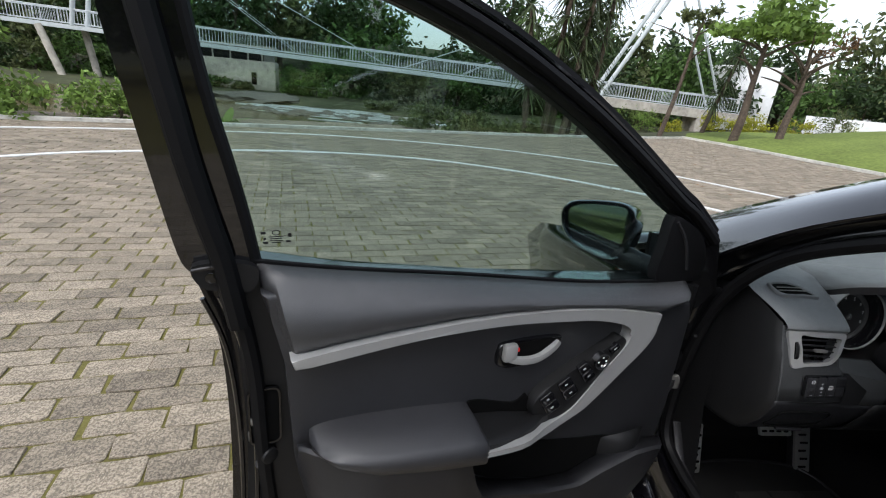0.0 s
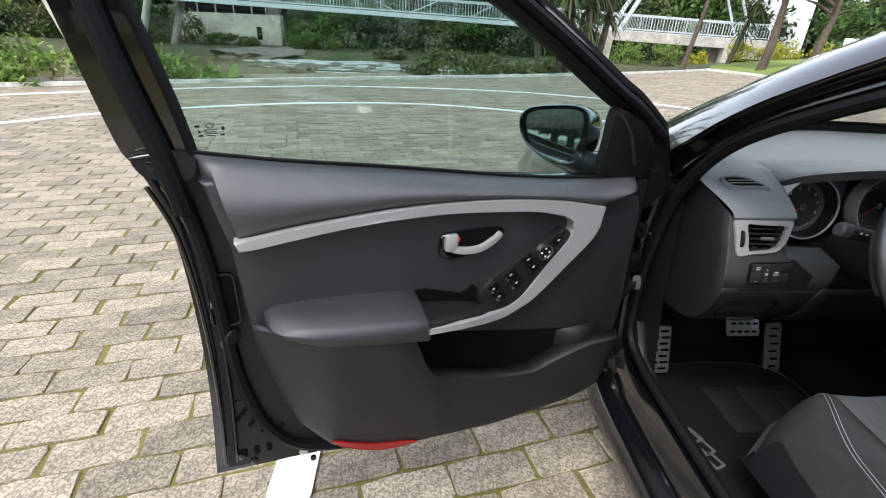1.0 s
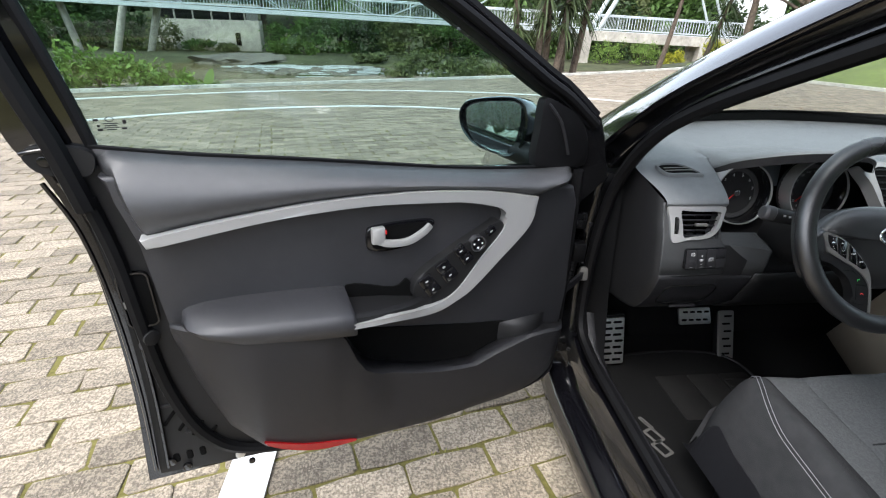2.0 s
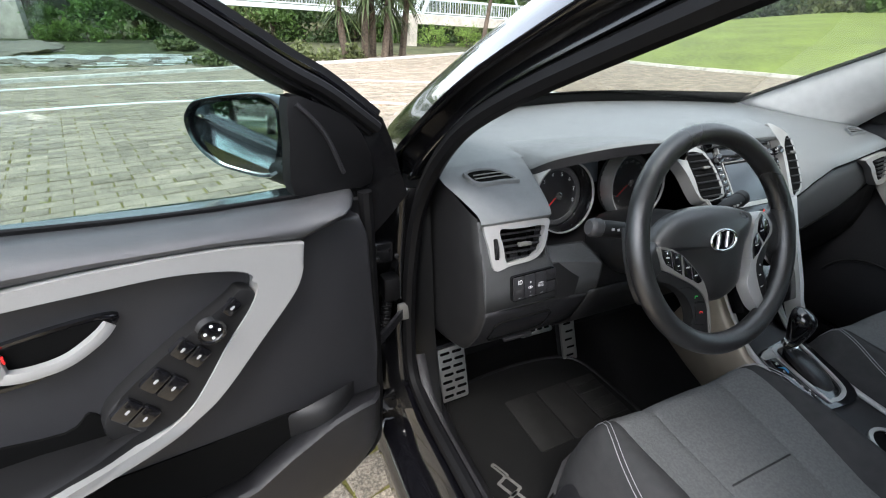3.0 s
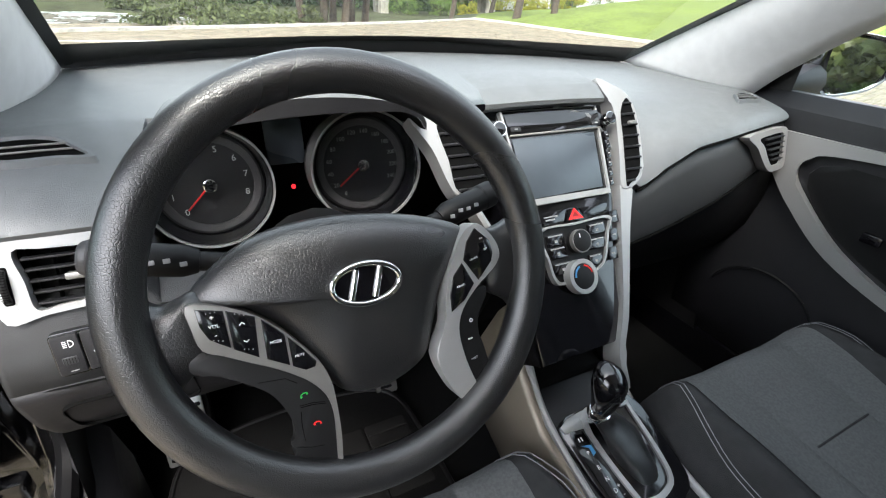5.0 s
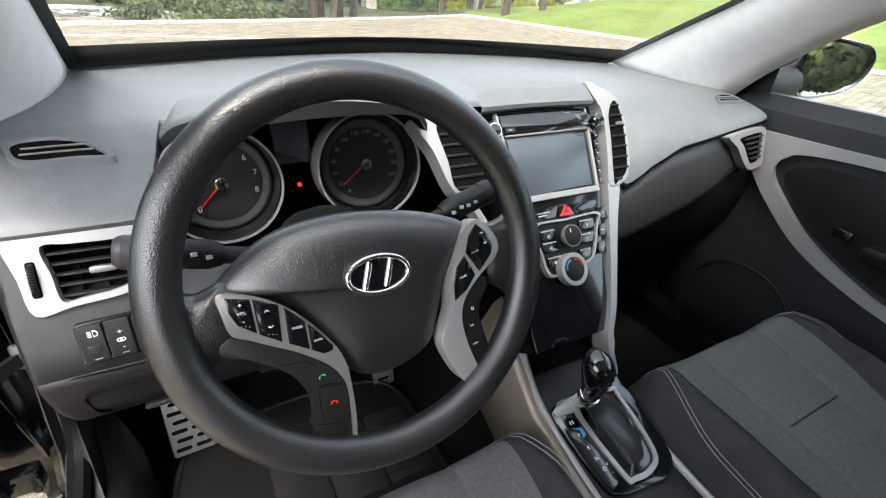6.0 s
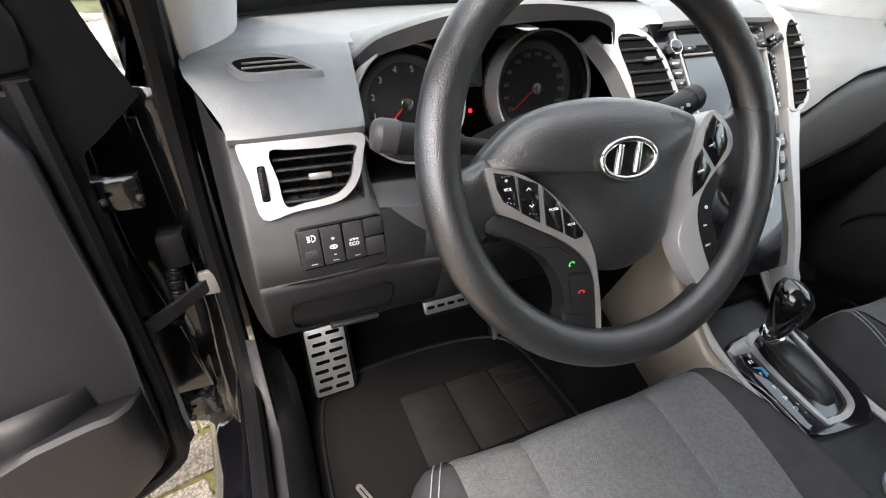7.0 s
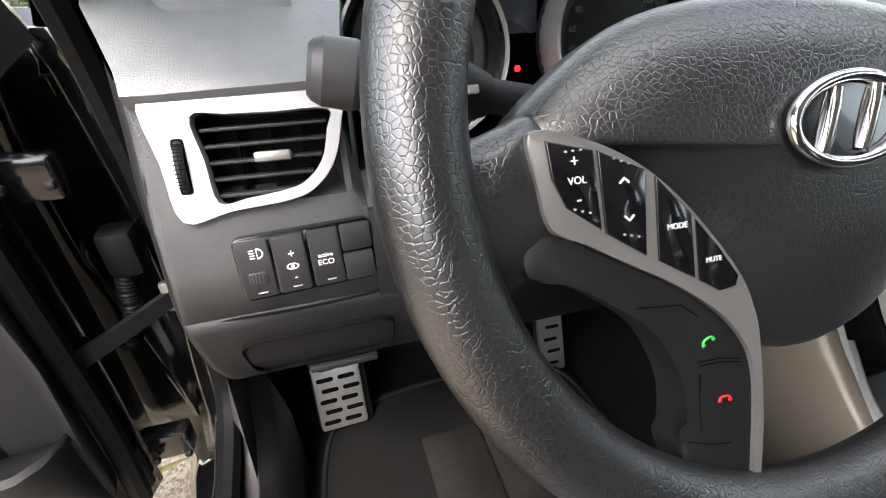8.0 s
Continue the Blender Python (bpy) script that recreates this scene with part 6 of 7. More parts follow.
for x, y in ((-0.0815, 0.0140), (0.1335, 0.0170)):
    k = part("radio_knob", disc(0.0098, 0.0, 0.016, (x, y), 24, 0.002), PIANO, stack)
    part("knob_ring", frame_plate(ellipse(0.0108, 0.0108, 24, x, y), ellipse(0.0086, 0.0086, 24, x, y), 0.006, 0.0145), CHROME, k, "chrome ring")
LEGENDS = ("RADIO", "MEDIA", "", "", "")
for i in range(5):
    y = -0.0065 - i * 0.0148
    x = lerp(-0.0795, -0.0765, i / 4)
    b = part("radio_button", plate(rounded(0.0205, 0.0132, 0.0015, 2, x, y), -0.002, 0.0042, 0.0008), PIANO, stack)
    if LEGENDS[i]:
        words("button_print", LEGENDS[i], 0.0042, pose(x, y, 0.0046), WHITE, b)
    else:
        legend(x, y, 0.005, 0.0043, b)
for i in range(6):
    y = -0.0075 - i * 0.0152
    x = lerp(0.1262, 0.1115, i / 5)
    b = part("radio_button", plate(rounded(0.0095, 0.0136, 0.0012, 2, x, y), -0.002, 0.0042, 0.0008), PIANO, stack)
    legend(x, y, 0.0036, 0.0043, b)
hz = part("hazard_button", plate([(0.0035, -0.1335), (0.0395, -0.1340), (0.0300, -0.1145), (0.0125, -0.1140)], -0.002, 0.004, 0.001), PIANO, stack)
part("hazard_triangle", frame_plate([(0.0075, -0.1322), (0.0362, -0.1326), (0.0225, -0.1155)], [(0.0150, -0.1285), (0.0290, -0.1287), (0.0223, -0.1205)], 0.0038, 0.0056), REDPRINT, hz, "red hazard triangle", smooth=False)
part("hazard_triangle", plate([(0.0150, -0.1285), (0.0290, -0.1287), (0.0223, -0.1205)], 0.0038, 0.0048, 0), REDLENS, hz, smooth=False)
b = part("stack_button", plate([(-0.0477, -0.1158), (0.0085, -0.1150), (0.0000, -0.1335), (-0.0472, -0.1335)], -0.002, 0.0036, 0.001), PIANO, stack)
legend(-0.023, -0.1225, 0.026, 0.0036, b)
legend(-0.025, -0.1268, 0.018, 0.0036, b)
part("stack_button", plate([(0.0345, -0.1165), (0.0915, -0.1165), (0.0885, -0.1290), (0.0415, -0.1315)], -0.002, 0.0036, 0.001), PIANO, stack)
clim_o = [(p.x, p.y) for p in curve([(-0.050, -0.1390, 0), (0.02, -0.1375, 0), (0.0885, -0.1370, 0), (0.0790, -0.1620, 0), (0.0640, -0.1960, 0), (0.0500, -0.2110, 0), (0.0200, -0.2200, 0), (-0.0300, -0.2240, 0), (-0.0440, -0.2140, 0), (-0.0475, -0.1850, 0)], 4, True)]
clim_i = [(0.014 + (a - 0.014) * 0.935, -0.178 + (b + 0.178) * 0.92) for a, b in clim_o]
part("climate_rim", frame_plate(clim_o, clim_i, -0.004, 0.006), SILVER, stack, "silver rim of the climate panel", sharp=25)
part("climate_panel", plate(clim_i, -0.004, 0.001, 0), SOFTBLACK, stack)
for x, y, w in ((-0.024, -0.1575, 0.032), (-0.0245, -0.1765, 0.032), (-0.022, -0.2000, 0.034), (0.0580, -0.1530, 0.034), (0.0525, -0.1750, 0.034), (0.0425, -0.1990, 0.026)):
    b = part("climate_button", plate(rounded(w, 0.0175, 0.002, 2, x, y), 0.0005, 0.004, 0.001), PIANO, stack)
    part("button_mark", plate(rounded(0.005, 0.0042, 0.001, 2, x, y - 0.002), 0.0039, 0.0043, 0), GREYMARK, b, smooth=False)
    legend(x, y + 0.0062, w * 0.8, 0.0039, b)
for x, y in ((-0.0655, -0.1450), (-0.0665, -0.1660), (-0.0655, -0.1890), (0.1000, -0.1400), (0.0905, -0.1680), (0.0800, -0.1960)):
    b = part("stack_button", plate(rounded(0.0175, 0.0195, 0.0015, 2, x, y), -0.002, 0.003, 0.0008), PIANO, stack)
    legend(x, y, 0.007, 0.003, b)
k = part("fan_knob", disc(0.0165, 0.0, 0.019, (0.0125, -0.1665), 30, 0.003), SOFTBLACK, stack)
part("knob_ring", frame_plate(ellipse(0.0178, 0.0178, 30, 0.0125, -0.1665), ellipse(0.0148, 0.0148, 30, 0.0125, -0.1665), 0.010, 0.0172), DIMSILVER, k)
part("knob_pointer", plate(rounded(0.0014, 0.006, 0.0004, 1, 0.0085, -0.1585), 0.0188, 0.0195, 0), WHITE, k, smooth=False)
k = part("temperature_knob", disc(0.0195, 0.0, 0.019, (0.0, -0.2180), 32, 0.003), SOFTBLACK, stack)
part("knob_ring", frame_plate(ellipse(0.0258, 0.0258, 36, 0.0, -0.2180), ellipse(0.0192, 0.0192, 36, 0.0, -0.2180), 0.003, 0.018), SILVER, k, "silver ring")
for a0, mat in ((0.2, REDPRINT), (1.9, BLUEPRINT)):
    part("temperature_arc", tube([(0.0158 * math.cos(a), -0.2180 + 0.0158 * math.sin(a), 0.0188) for a in np.linspace(a0, a0 + 1.2, 8)], 0.0013, 5), mat, k)


def stack_vent(outline, opening, slats, tab):
    """A tall centre vent: silver surround, dark plate painting its inner shade, and slats."""
    out, inn = ([(p.x, p.y) for p in curve([(a, b, 0) for a, b in line], 4, True)] for line in (outline, opening))
    v = part("centre_vent", plate(out, -0.02, 0.008, 0.003, seg=3), SILVER, stack, "satin silver vent surround", sharp=30)
    part("vent_shade_plate", plate(inn, 0.0, 0.0086, 0), DARK, v, "dark plate for the shade in the vent opening", smooth=False)
    top, bot = max(b for _, b in inn), min(b for _, b in inn)
    for i in range(slats):
        y = lerp(bot, top, (i + 0.5) / slats)
        xs_ = [lerp(p[0], q[0], (y - p[1]) / (q[1] - p[1])) for p, q in zip(inn, inn[1:] + inn[:1]) if (p[1] - y) * (q[1] - y) < 0]
        if len(xs_) >= 2:
            part("slat", block((max(xs_) - min(xs_), 0.0034, 0.006), ((max(xs_) + min(xs_)) / 2, y, 0.0095), 0.0008, (24, 0, 0)), TRIM, v)
    part("slat_tab", block((0.018, 0.006, 0.006), (*tab, 0.014), 0.0015), DIMSILVER, v)


stack_vent([(-0.2127, 0.0388), (-0.1937, 0.0480), (-0.1448, 0.0515), (-0.1078, 0.0225), (-0.0955, -0.0225), (-0.0933, -0.0662), (-0.1210, -0.0730), (-0.1620, -0.0745), (-0.1770, -0.0554), (-0.1905, -0.0043)],
           [(-0.1745, 0.0344), (-0.1302, 0.0326), (-0.1093, 0.0006), (-0.1055, -0.0646), (-0.1640, -0.0676), (-0.1700, -0.0228)], 7, (-0.135, -0.002))
stack_vent([(0.1284, 0.0876), (0.1566, 0.0768), (0.1935, 0.0543), (0.1985, 0.0059), (0.1886, -0.0542), (0.1805, -0.0785), (0.1589, -0.0950), (0.1373, -0.1015), (0.1265, -0.0925), (0.1380, -0.0449), (0.1495, 0.0136), (0.1480, 0.0436), (0.1390, 0.0592)],
           [(0.1860, 0.0504), (0.1925, 0.0164), (0.1848, -0.0389), (0.1725, -0.0770), (0.1489, -0.0917), (0.1379, -0.0960), (0.1446, -0.0645), (0.1556, -0.0160), (0.1648, 0.0283)], 8, (0.178, 0.006))
part("side_strip", sweep(curve([(-0.155, -0.07, 0.004), (-0.13, -0.13, 0.004), (-0.115, -0.18, 0.004), (-0.11, -0.22, -0.004)], 5), [(-0.006, -0.02), (0.006, -0.02), (0.005, 0.004), (0.0, 0.006), (-0.005, 0.004)], up=(0, 0, 1)), SILVER, stack, "slim satin silver strip")
band = door_line([(0.1262, -0.0918), (0.1073, -0.1565), (0.0819, -0.2461), (0.0635, -0.2973), (0.0413, -0.3459), (0.036, -0.40)], 4) + door_line([(0.047, -0.40), (0.0520, -0.3484), (0.0755, -0.3002), (0.0945, -0.2486), (0.1263, -0.1595), (0.1540, -0.0960)], 4)
part("side_strip", plate(band, -0.03, 0.006, 0.003, seg=3), SILVER, stack, "long satin silver strip beside the centre panel", sharp=30)

# passenger side of the dashboard
pf = []
for x in np.linspace(0.13, 0.70, 20):
    y0, z0 = along(CREASE, x)
    zl = table([(0.13, 0.775), (0.225, 0.787), (0.34, 0.802), (0.49, 0.83), (0.66, 0.875), (0.70, 0.885)], x)
    pf.append([(x, y0 + 0.005, z0 - 0.01), (x, y0 - 0.004, lerp(z0, zl, 0.3)), (x, y0 - 0.012, lerp(z0, zl, 0.7)), (x, y0 - 0.006, zl + 0.006), (x, y0 + 0.02, zl - 0.008)])
solid(part("passenger_fascia", loft(pf), FASCIA, dash, "charcoal passenger fascia, partly darkened for shade", sharp=50), 0.004)
# dark tube along the crease paints the shadow gap above the fascia
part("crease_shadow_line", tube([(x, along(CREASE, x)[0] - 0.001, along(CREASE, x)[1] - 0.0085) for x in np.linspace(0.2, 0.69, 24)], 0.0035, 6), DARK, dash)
part("fascia_seam", tube([(x, along(CREASE, x)[0] - 0.006, table([(0.13, 0.775), (0.225, 0.787), (0.34, 0.802), (0.49, 0.83), (0.66, 0.875), (0.70, 0.885)], x) + 0.002) for x in np.linspace(0.15, 0.69, 20)], 0.003, 6), DARK, dash)
# glove box is near-black to hold the shadow below the dashboard
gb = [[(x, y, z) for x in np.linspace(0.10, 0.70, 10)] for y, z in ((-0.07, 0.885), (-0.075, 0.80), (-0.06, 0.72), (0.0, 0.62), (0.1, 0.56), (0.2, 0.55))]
solid(part("glove_box", loft(gb), RUBBER, dash, "glove box below the fascia, footwell shade put into its black"), 0.004)
PM = Matrix.Translation((0.602, -0.088, 0.925)) @ pose(0, 0, 0, 78, 0, 8)
po = [(p.x, p.y) for p in curve([(-0.105, 0.04, 0), (-0.04, 0.045, 0), (0.03, 0.046, 0), (0.07, 0.04, 0), (0.082, 0.0, 0), (0.086, -0.042, 0), (0.05, -0.048, 0), (0.012, -0.044, 0), (-0.025, -0.018, 0), (-0.06, 0.014, 0)], 4, True)]
pi_ = [(0.03 + (a - 0.03) * 0.62, 0.003 + (b - 0.003) * 0.74) for a, b in po]
v = part("side_vent", frame_plate(po, pi_, -0.012, 0.008, PM), SILVER, dash, "dull silver passenger vent surround", sharp=25)
# vent depth painted as a dark plate behind the slats
part("vent_shade_plate", plate(pi_, -0.004, 0.003, 0, PM), DARK, v)
for i in range(5):
    y = 0.026 - i * 0.012
    part("slat", block((0.086 - 0.009 * i, 0.003, 0.007), (0.02 + 0.0062 * i, y, 0.006), 0.0008, (10, 0, 0)), TRIM, v).data.transform(PM)

# steering column, stalks and steering wheel
column = thing("steering_column", Matrix(), "black plastic steering column shroud with two stalks", "steering column")
cr = []
for d, w, h in ((0.0, 0.055, 0.05), (0.05, 0.062, 0.055), (0.12, 0.066, 0.06), (0.2, 0.06, 0.055)):
    c = Vector((-0.359, -0.235 + d * 0.85, 0.93 - d * 0.35))
    cr.append([c + Vector((w * math.cos(a), 0.3 * h * math.sin(a), h * math.sin(a) * 1.1)) for a in np.linspace(0, 2 * math.pi, 21)[:-1]])
part("shroud", loft(cr, closed=True, caps=True), SOFTBLACK, column, sharp=60)
for tip, root, name in (((-0.563, -0.213, 0.985), (-0.42, -0.225, 0.955), "lamp_stalk"), ((-0.168, -0.205, 0.984), (-0.30, -0.225, 0.955), "wiper_stalk")):
    a, b = Vector(root), Vector(tip)
    s = part(name, tube([a, a.lerp(b, 0.5)], 0.0085, 12), SOFTBLACK, column, "black control stalk")
    part("stalk_grip", tube([a.lerp(b, 0.42), a.lerp(b, 0.5), a.lerp(b, 0.72), a.lerp(b, 0.9)], 0.0142, 20, scale=lambda t: 0.72 if t < 0.2 else 1.0), SOFTBLACK, s)
    end = [(0.84, 0.0145), (0.86, 0.0158), (0.955, 0.0155), (0.985, 0.0135), (1.0, 0.0112)]
    run = (b - a).normalized()
    across = run.cross(Vector((0, 0, 1))).normalized()
    over = across.cross(run)
    rows = [[a.lerp(b, k) + (across * math.cos(w) * 0.92 + over * math.sin(w)) * r for w in np.linspace(0, 2 * math.pi, 25)[:-1]] for k, r in end]
    part("stalk_end", loft(rows, closed=True, caps=True), GREYCAP if name == "lamp_stalk" else SOFTBLACK, s, "grey faceted end cap", sharp=20)
    for k in (0.5, 0.58, 0.66, 0.74):
        q = a.lerp(b, k) + Vector((0, -0.0125, 0.0055))
        part("stalk_mark", block((0.0055, 0.0016, 0.004), q + Vector((0, -0.0012, 0.0012 * (-1) ** int(k * 50))), 0.0006, (-25, 0, 0)), GREYMARK, s, smooth=False)

WM = pose(-0.359, -0.297, 0.966, 65.1, 0, -0.7)
wheel = thing("steering_wheel", WM, "black leather steering wheel with silver spokes and buttons", "steering wheel")
ring = [(0.1735 * math.cos(a), 0.1735 * math.sin(a), 0.0) for a in np.linspace(0, 2 * math.pi, 97)[:-1]]
part("rim", sweep(ring, [(0.0178 * math.cos(a), 0.0165 * math.sin(a)) for a in np.linspace(0, 2 * math.pi, 19)[:-1]], True), LEATHER, wheel, "black grained leather rim", sharp=80)


def pillow(outline, height, base, rings=7, m=None):
    """A domed pad over an outline."""
    cx, cy = sum(p[0] for p in outline) / len(outline), sum(p[1] for p in outline) / len(outline)
    rows = [[Vector((p[0], p[1], base)) for p in outline]]
    for i in range(rings + 1):
        t = i / rings
        k = max(math.cos(t * math.pi / 2) ** 0.7, 0.02)
        z = base + 0.35 * height + 0.65 * height * math.sin(t * math.pi / 2)
        rows.append([Vector((cx + (p[0] - cx) * k, cy + (p[1] - cy) * k, z)) for p in outline])
    return loft(rows, closed=True, caps=True)


hub = [(p.x, p.y) for p in curve([(-0.134, 0.006, 0), (-0.112, 0.03, 0), (-0.075, 0.05, 0), (-0.02, 0.057, 0), (0.038, 0.052, 0), (0.085, 0.04, 0), (0.112, 0.026, 0), (0.103, 0.005, 0), (0.082, -0.022, 0), (0.067, -0.058, 0), (0.052, -0.09, 0), (0.012, -0.106, 0), (-0.025, -0.1, 0), (-0.046, -0.072, 0), (-0.07, -0.03, 0), (-0.10, -0.004, 0)], 4, True)]
pad = pillow(hub, 0.042, -0.035, 12)
upper = [v for v in pad.verts if v.co.z > -0.02]
for _ in range(14):
    bmesh.ops.smooth_vert(pad, verts=upper, factor=0.5, use_axis_x=False, use_axis_y=False, use_axis_z=True)
part("hub_pad", pad, LEATHER, wheel, "domed grained airbag pad", sharp=70)
part("hub_back", disc(0.06, -0.07, -0.03, (0, -0.02), 28, 0.006), SOFTBLACK, wheel)


def smooth_line(pts, n=4):
    return [(p.x, p.y) for p in curve([(a, b, 0) for a, b in pts], n, True)]


part("spoke", pillow(smooth_line([(-0.178, 0.045), (-0.168, 0.024), (-0.153, 0.009), (-0.14, 0.011), (-0.126, 0.014), (-0.116, -0.005), (-0.12, -0.04), (-0.137, -0.05), (-0.152, -0.062), (-0.165, -0.08), (-0.178, -0.05), (-0.183, 0.0)]), 0.022, -0.022), LEATHER, wheel, "leather spoke", sharp=80)
part("spoke", pillow(smooth_line([(0.176, 0.05), (0.165, 0.03), (0.142, 0.022), (0.12, 0.024), (0.125, -0.02), (0.128, -0.04), (0.15, -0.055), (0.166, -0.078), (0.178, -0.05), (0.183, 0.0)]), 0.022, -0.022), LEATHER, wheel, "leather spoke", sharp=80)
LEFT_LOW = [(-0.128, -0.0293), (-0.1148, -0.0367), (-0.0955, -0.0481), (-0.0773, -0.0588), (-0.0581, -0.0734), (-0.047, -0.0871), (-0.0423, -0.0998), (-0.0418, -0.119), (-0.0453, -0.1614)]
# left trim takes the dimmer silver: its shade is put into the colour
part("spoke_trim", plate(smooth_line([(-0.1335, 0.0062), (-0.117, 0.004), (-0.0964, -0.0053), (-0.0791, -0.0184), (-0.063, -0.0362), (-0.0465, -0.0595), (-0.0398, -0.077), (-0.0378, -0.0937), (-0.0381, -0.13), (-0.0425, -0.162)] + LEFT_LOW[::-1] + [(-0.1323, -0.0119)]), -0.02, 0.001, 0.002), DIMSILVER, wheel, "silver spoke trim, shade put into its colour")
RIGHT_LOW = [(0.13, 0.0202), (0.14, 0.0011), (0.1347, -0.0125), (0.1098, -0.0306), (0.0916, -0.0494), (0.0852, -0.0709), (0.0897, -0.1016), (0.1003, -0.1351), (0.1045, -0.1501)]
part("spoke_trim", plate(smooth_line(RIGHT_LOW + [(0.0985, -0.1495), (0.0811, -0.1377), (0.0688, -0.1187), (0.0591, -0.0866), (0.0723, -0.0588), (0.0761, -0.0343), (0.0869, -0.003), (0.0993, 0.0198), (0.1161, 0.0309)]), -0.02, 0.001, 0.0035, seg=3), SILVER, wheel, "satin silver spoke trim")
part("call_pod", plate(smooth_line([(a, b - 0.001) for a, b in LEFT_LOW] + [(-0.058, -0.166), (-0.072, -0.15), (-0.0785, -0.1316), (-0.0752, -0.1228), (-0.0751, -0.1036), (-0.0848, -0.0806), (-0.10, -0.066), (-0.1224, -0.0515), (-0.138, -0.047), (-0.139, -0.036)]), -0.02, -0.0012, 0.004), SOFTBLACK, wheel, "black call button pod")
part("cruise_pod", plate(smooth_line([(0.1110, -0.0320), (0.0930, -0.05), (0.0868, -0.0709), (0.0913, -0.1016), (0.1018, -0.1351), (0.1075, -0.1455), (0.1153, -0.1216), (0.1104, -0.0897), (0.106, -0.065), (0.122, -0.036)]), -0.02, -0.0012, 0.003), SOFTBLACK, wheel, "black button pod")


def chevron(x, y, up):
    """A small printed arrow head."""
    return sweep([(x - 0.002, y - 0.0009 * up, 0.0024), (x, y + 0.0009 * up, 0.0024), (x + 0.002, y - 0.0009 * up, 0.0024)], [(-0.0004, -0.0002), (0.0004, -0.0002), (0.0004, 0.0002), (-0.0004, 0.0002)])


BUTTONS = [([(-0.1278, 0.0030), (-0.1092, -0.0021), (-0.1083, -0.0320), (-0.1160, -0.0262), (-0.1219, -0.0219), (-0.1266, -0.0107)], (("+", -0.1175, -0.0056, 0.0062), ("VOL", -0.1171, -0.0125, 0.0039), ("-", -0.117, -0.0192, 0.0062))),
           ([(-0.1077, -0.0025), (-0.0880, -0.0118), (-0.0901, -0.0447), (-0.1068, -0.0335)], ()),
           ([(-0.0841, -0.0147), (-0.0690, -0.0312), (-0.0688, -0.0574), (-0.0849, -0.0476)], (("MODE", -0.0763, -0.0352, 0.0032),)),
           ([(-0.0672, -0.0337), (-0.0575, -0.0463), (-0.0482, -0.0596), (-0.0497, -0.0638), (-0.0576, -0.0646), (-0.0669, -0.0587)], (("MUTE", -0.0604, -0.0509, 0.0029),))]
for n, (outline, prints) in enumerate(BUTTONS):
    b = part("wheel_button", plate(outline, -0.008, 0.0020, 0.0006), PIANO, wheel)
    for text, x, y, size in prints:
        words("button_print", text, size, pose(x, y, 0.0024), WHITE, b)
    if n == 1:
        part("button_mark", chevron(-0.0979, -0.0148, 1), WHITE, b, smooth=False)
        part("button_mark", chevron(-0.0969, -0.029, -1), WHITE, b, smooth=False)
for x, y, fall in ((-0.1207, -0.0017, 0.0), (-0.119, -0.0228, 0.001), (-0.1015, -0.0063, 0.0012), (-0.0995, -0.035, 0.0008)):
    for k in range(3):
        part("button_dot", disc(0.00045, 0.0018, 0.0027, (x + k * 0.003, y - k * fall), 6, 0), GREYMARK, wheel, smooth=False)
for outline, marks in (([(0.1148, 0.0262), (0.1290, 0.0125), (0.1315, -0.0005), (0.1289, -0.0085), (0.1125, -0.0240), (0.0990, -0.0018), (0.1045, 0.0145)], (("RES", 0.12, 0.0155, 0.0024), ("SET", 0.1235, 0.0045, 0.0024), ("CANCEL", 0.1098, -0.0025, 0.0024))), ([(0.0972, -0.0042), (0.1072, -0.0262), (0.0950, -0.0400), (0.0800, -0.0485), (0.0806, -0.0320), (0.0865, -0.0150)], (("CRUISE", 0.0925, -0.0255, 0.0026),))):
    b = part("wheel_button", plate(outline, -0.008, 0.0020, 0.0006), PIANO, wheel)
    for text, x, y, size in marks:
        words("button_print", text, size, pose(x, y, 0.0024, 0, 0, 12), WHITE, b)
words("button_print", "TRIP", 0.0026, pose(0.0965, -0.0794, -0.0006, 0, 0, 8), WHITE, wheel)
words("button_print", "RESET", 0.0026, pose(0.0985, -0.0994, -0.0006, 0, 0, 8), WHITE, wheel)
part("button_mark", frame_plate(ellipse(0.0018, 0.0018, 12, 0.1, -0.0616), ellipse(0.0011, 0.0011, 12, 0.1, -0.0616), -0.002, -0.0006), WHITE, wheel, smooth=False)


def handset(x, y, tilt, mat, label):
    """A telephone receiver symbol."""
    m = pose(x, y, -0.0006, 0, 0, tilt)
    bm = tube([m @ p for p in curve([(-0.003, -0.0012, 0), (-0.0022, 0.0004, 0), (0, 0.0009, 0), (0.0022, 0.0004, 0), (0.003, -0.0012, 0)], 4)], 0.0005, 6)
    for dx in (-0.0026, 0.0026):
        block((0.0017, 0.0012, 0.0008), m @ Vector((dx, -0.001, 0)), 0.0003, (0, 0, tilt), bm=bm)
    return part("call_symbol", bm, mat, wheel, label)


handset(-0.0628, -0.0853, 22, GREENPRINT, "green call symbol")
handset(-0.0557, -0.1125, -4, REDPRINT, "red hang-up symbol")
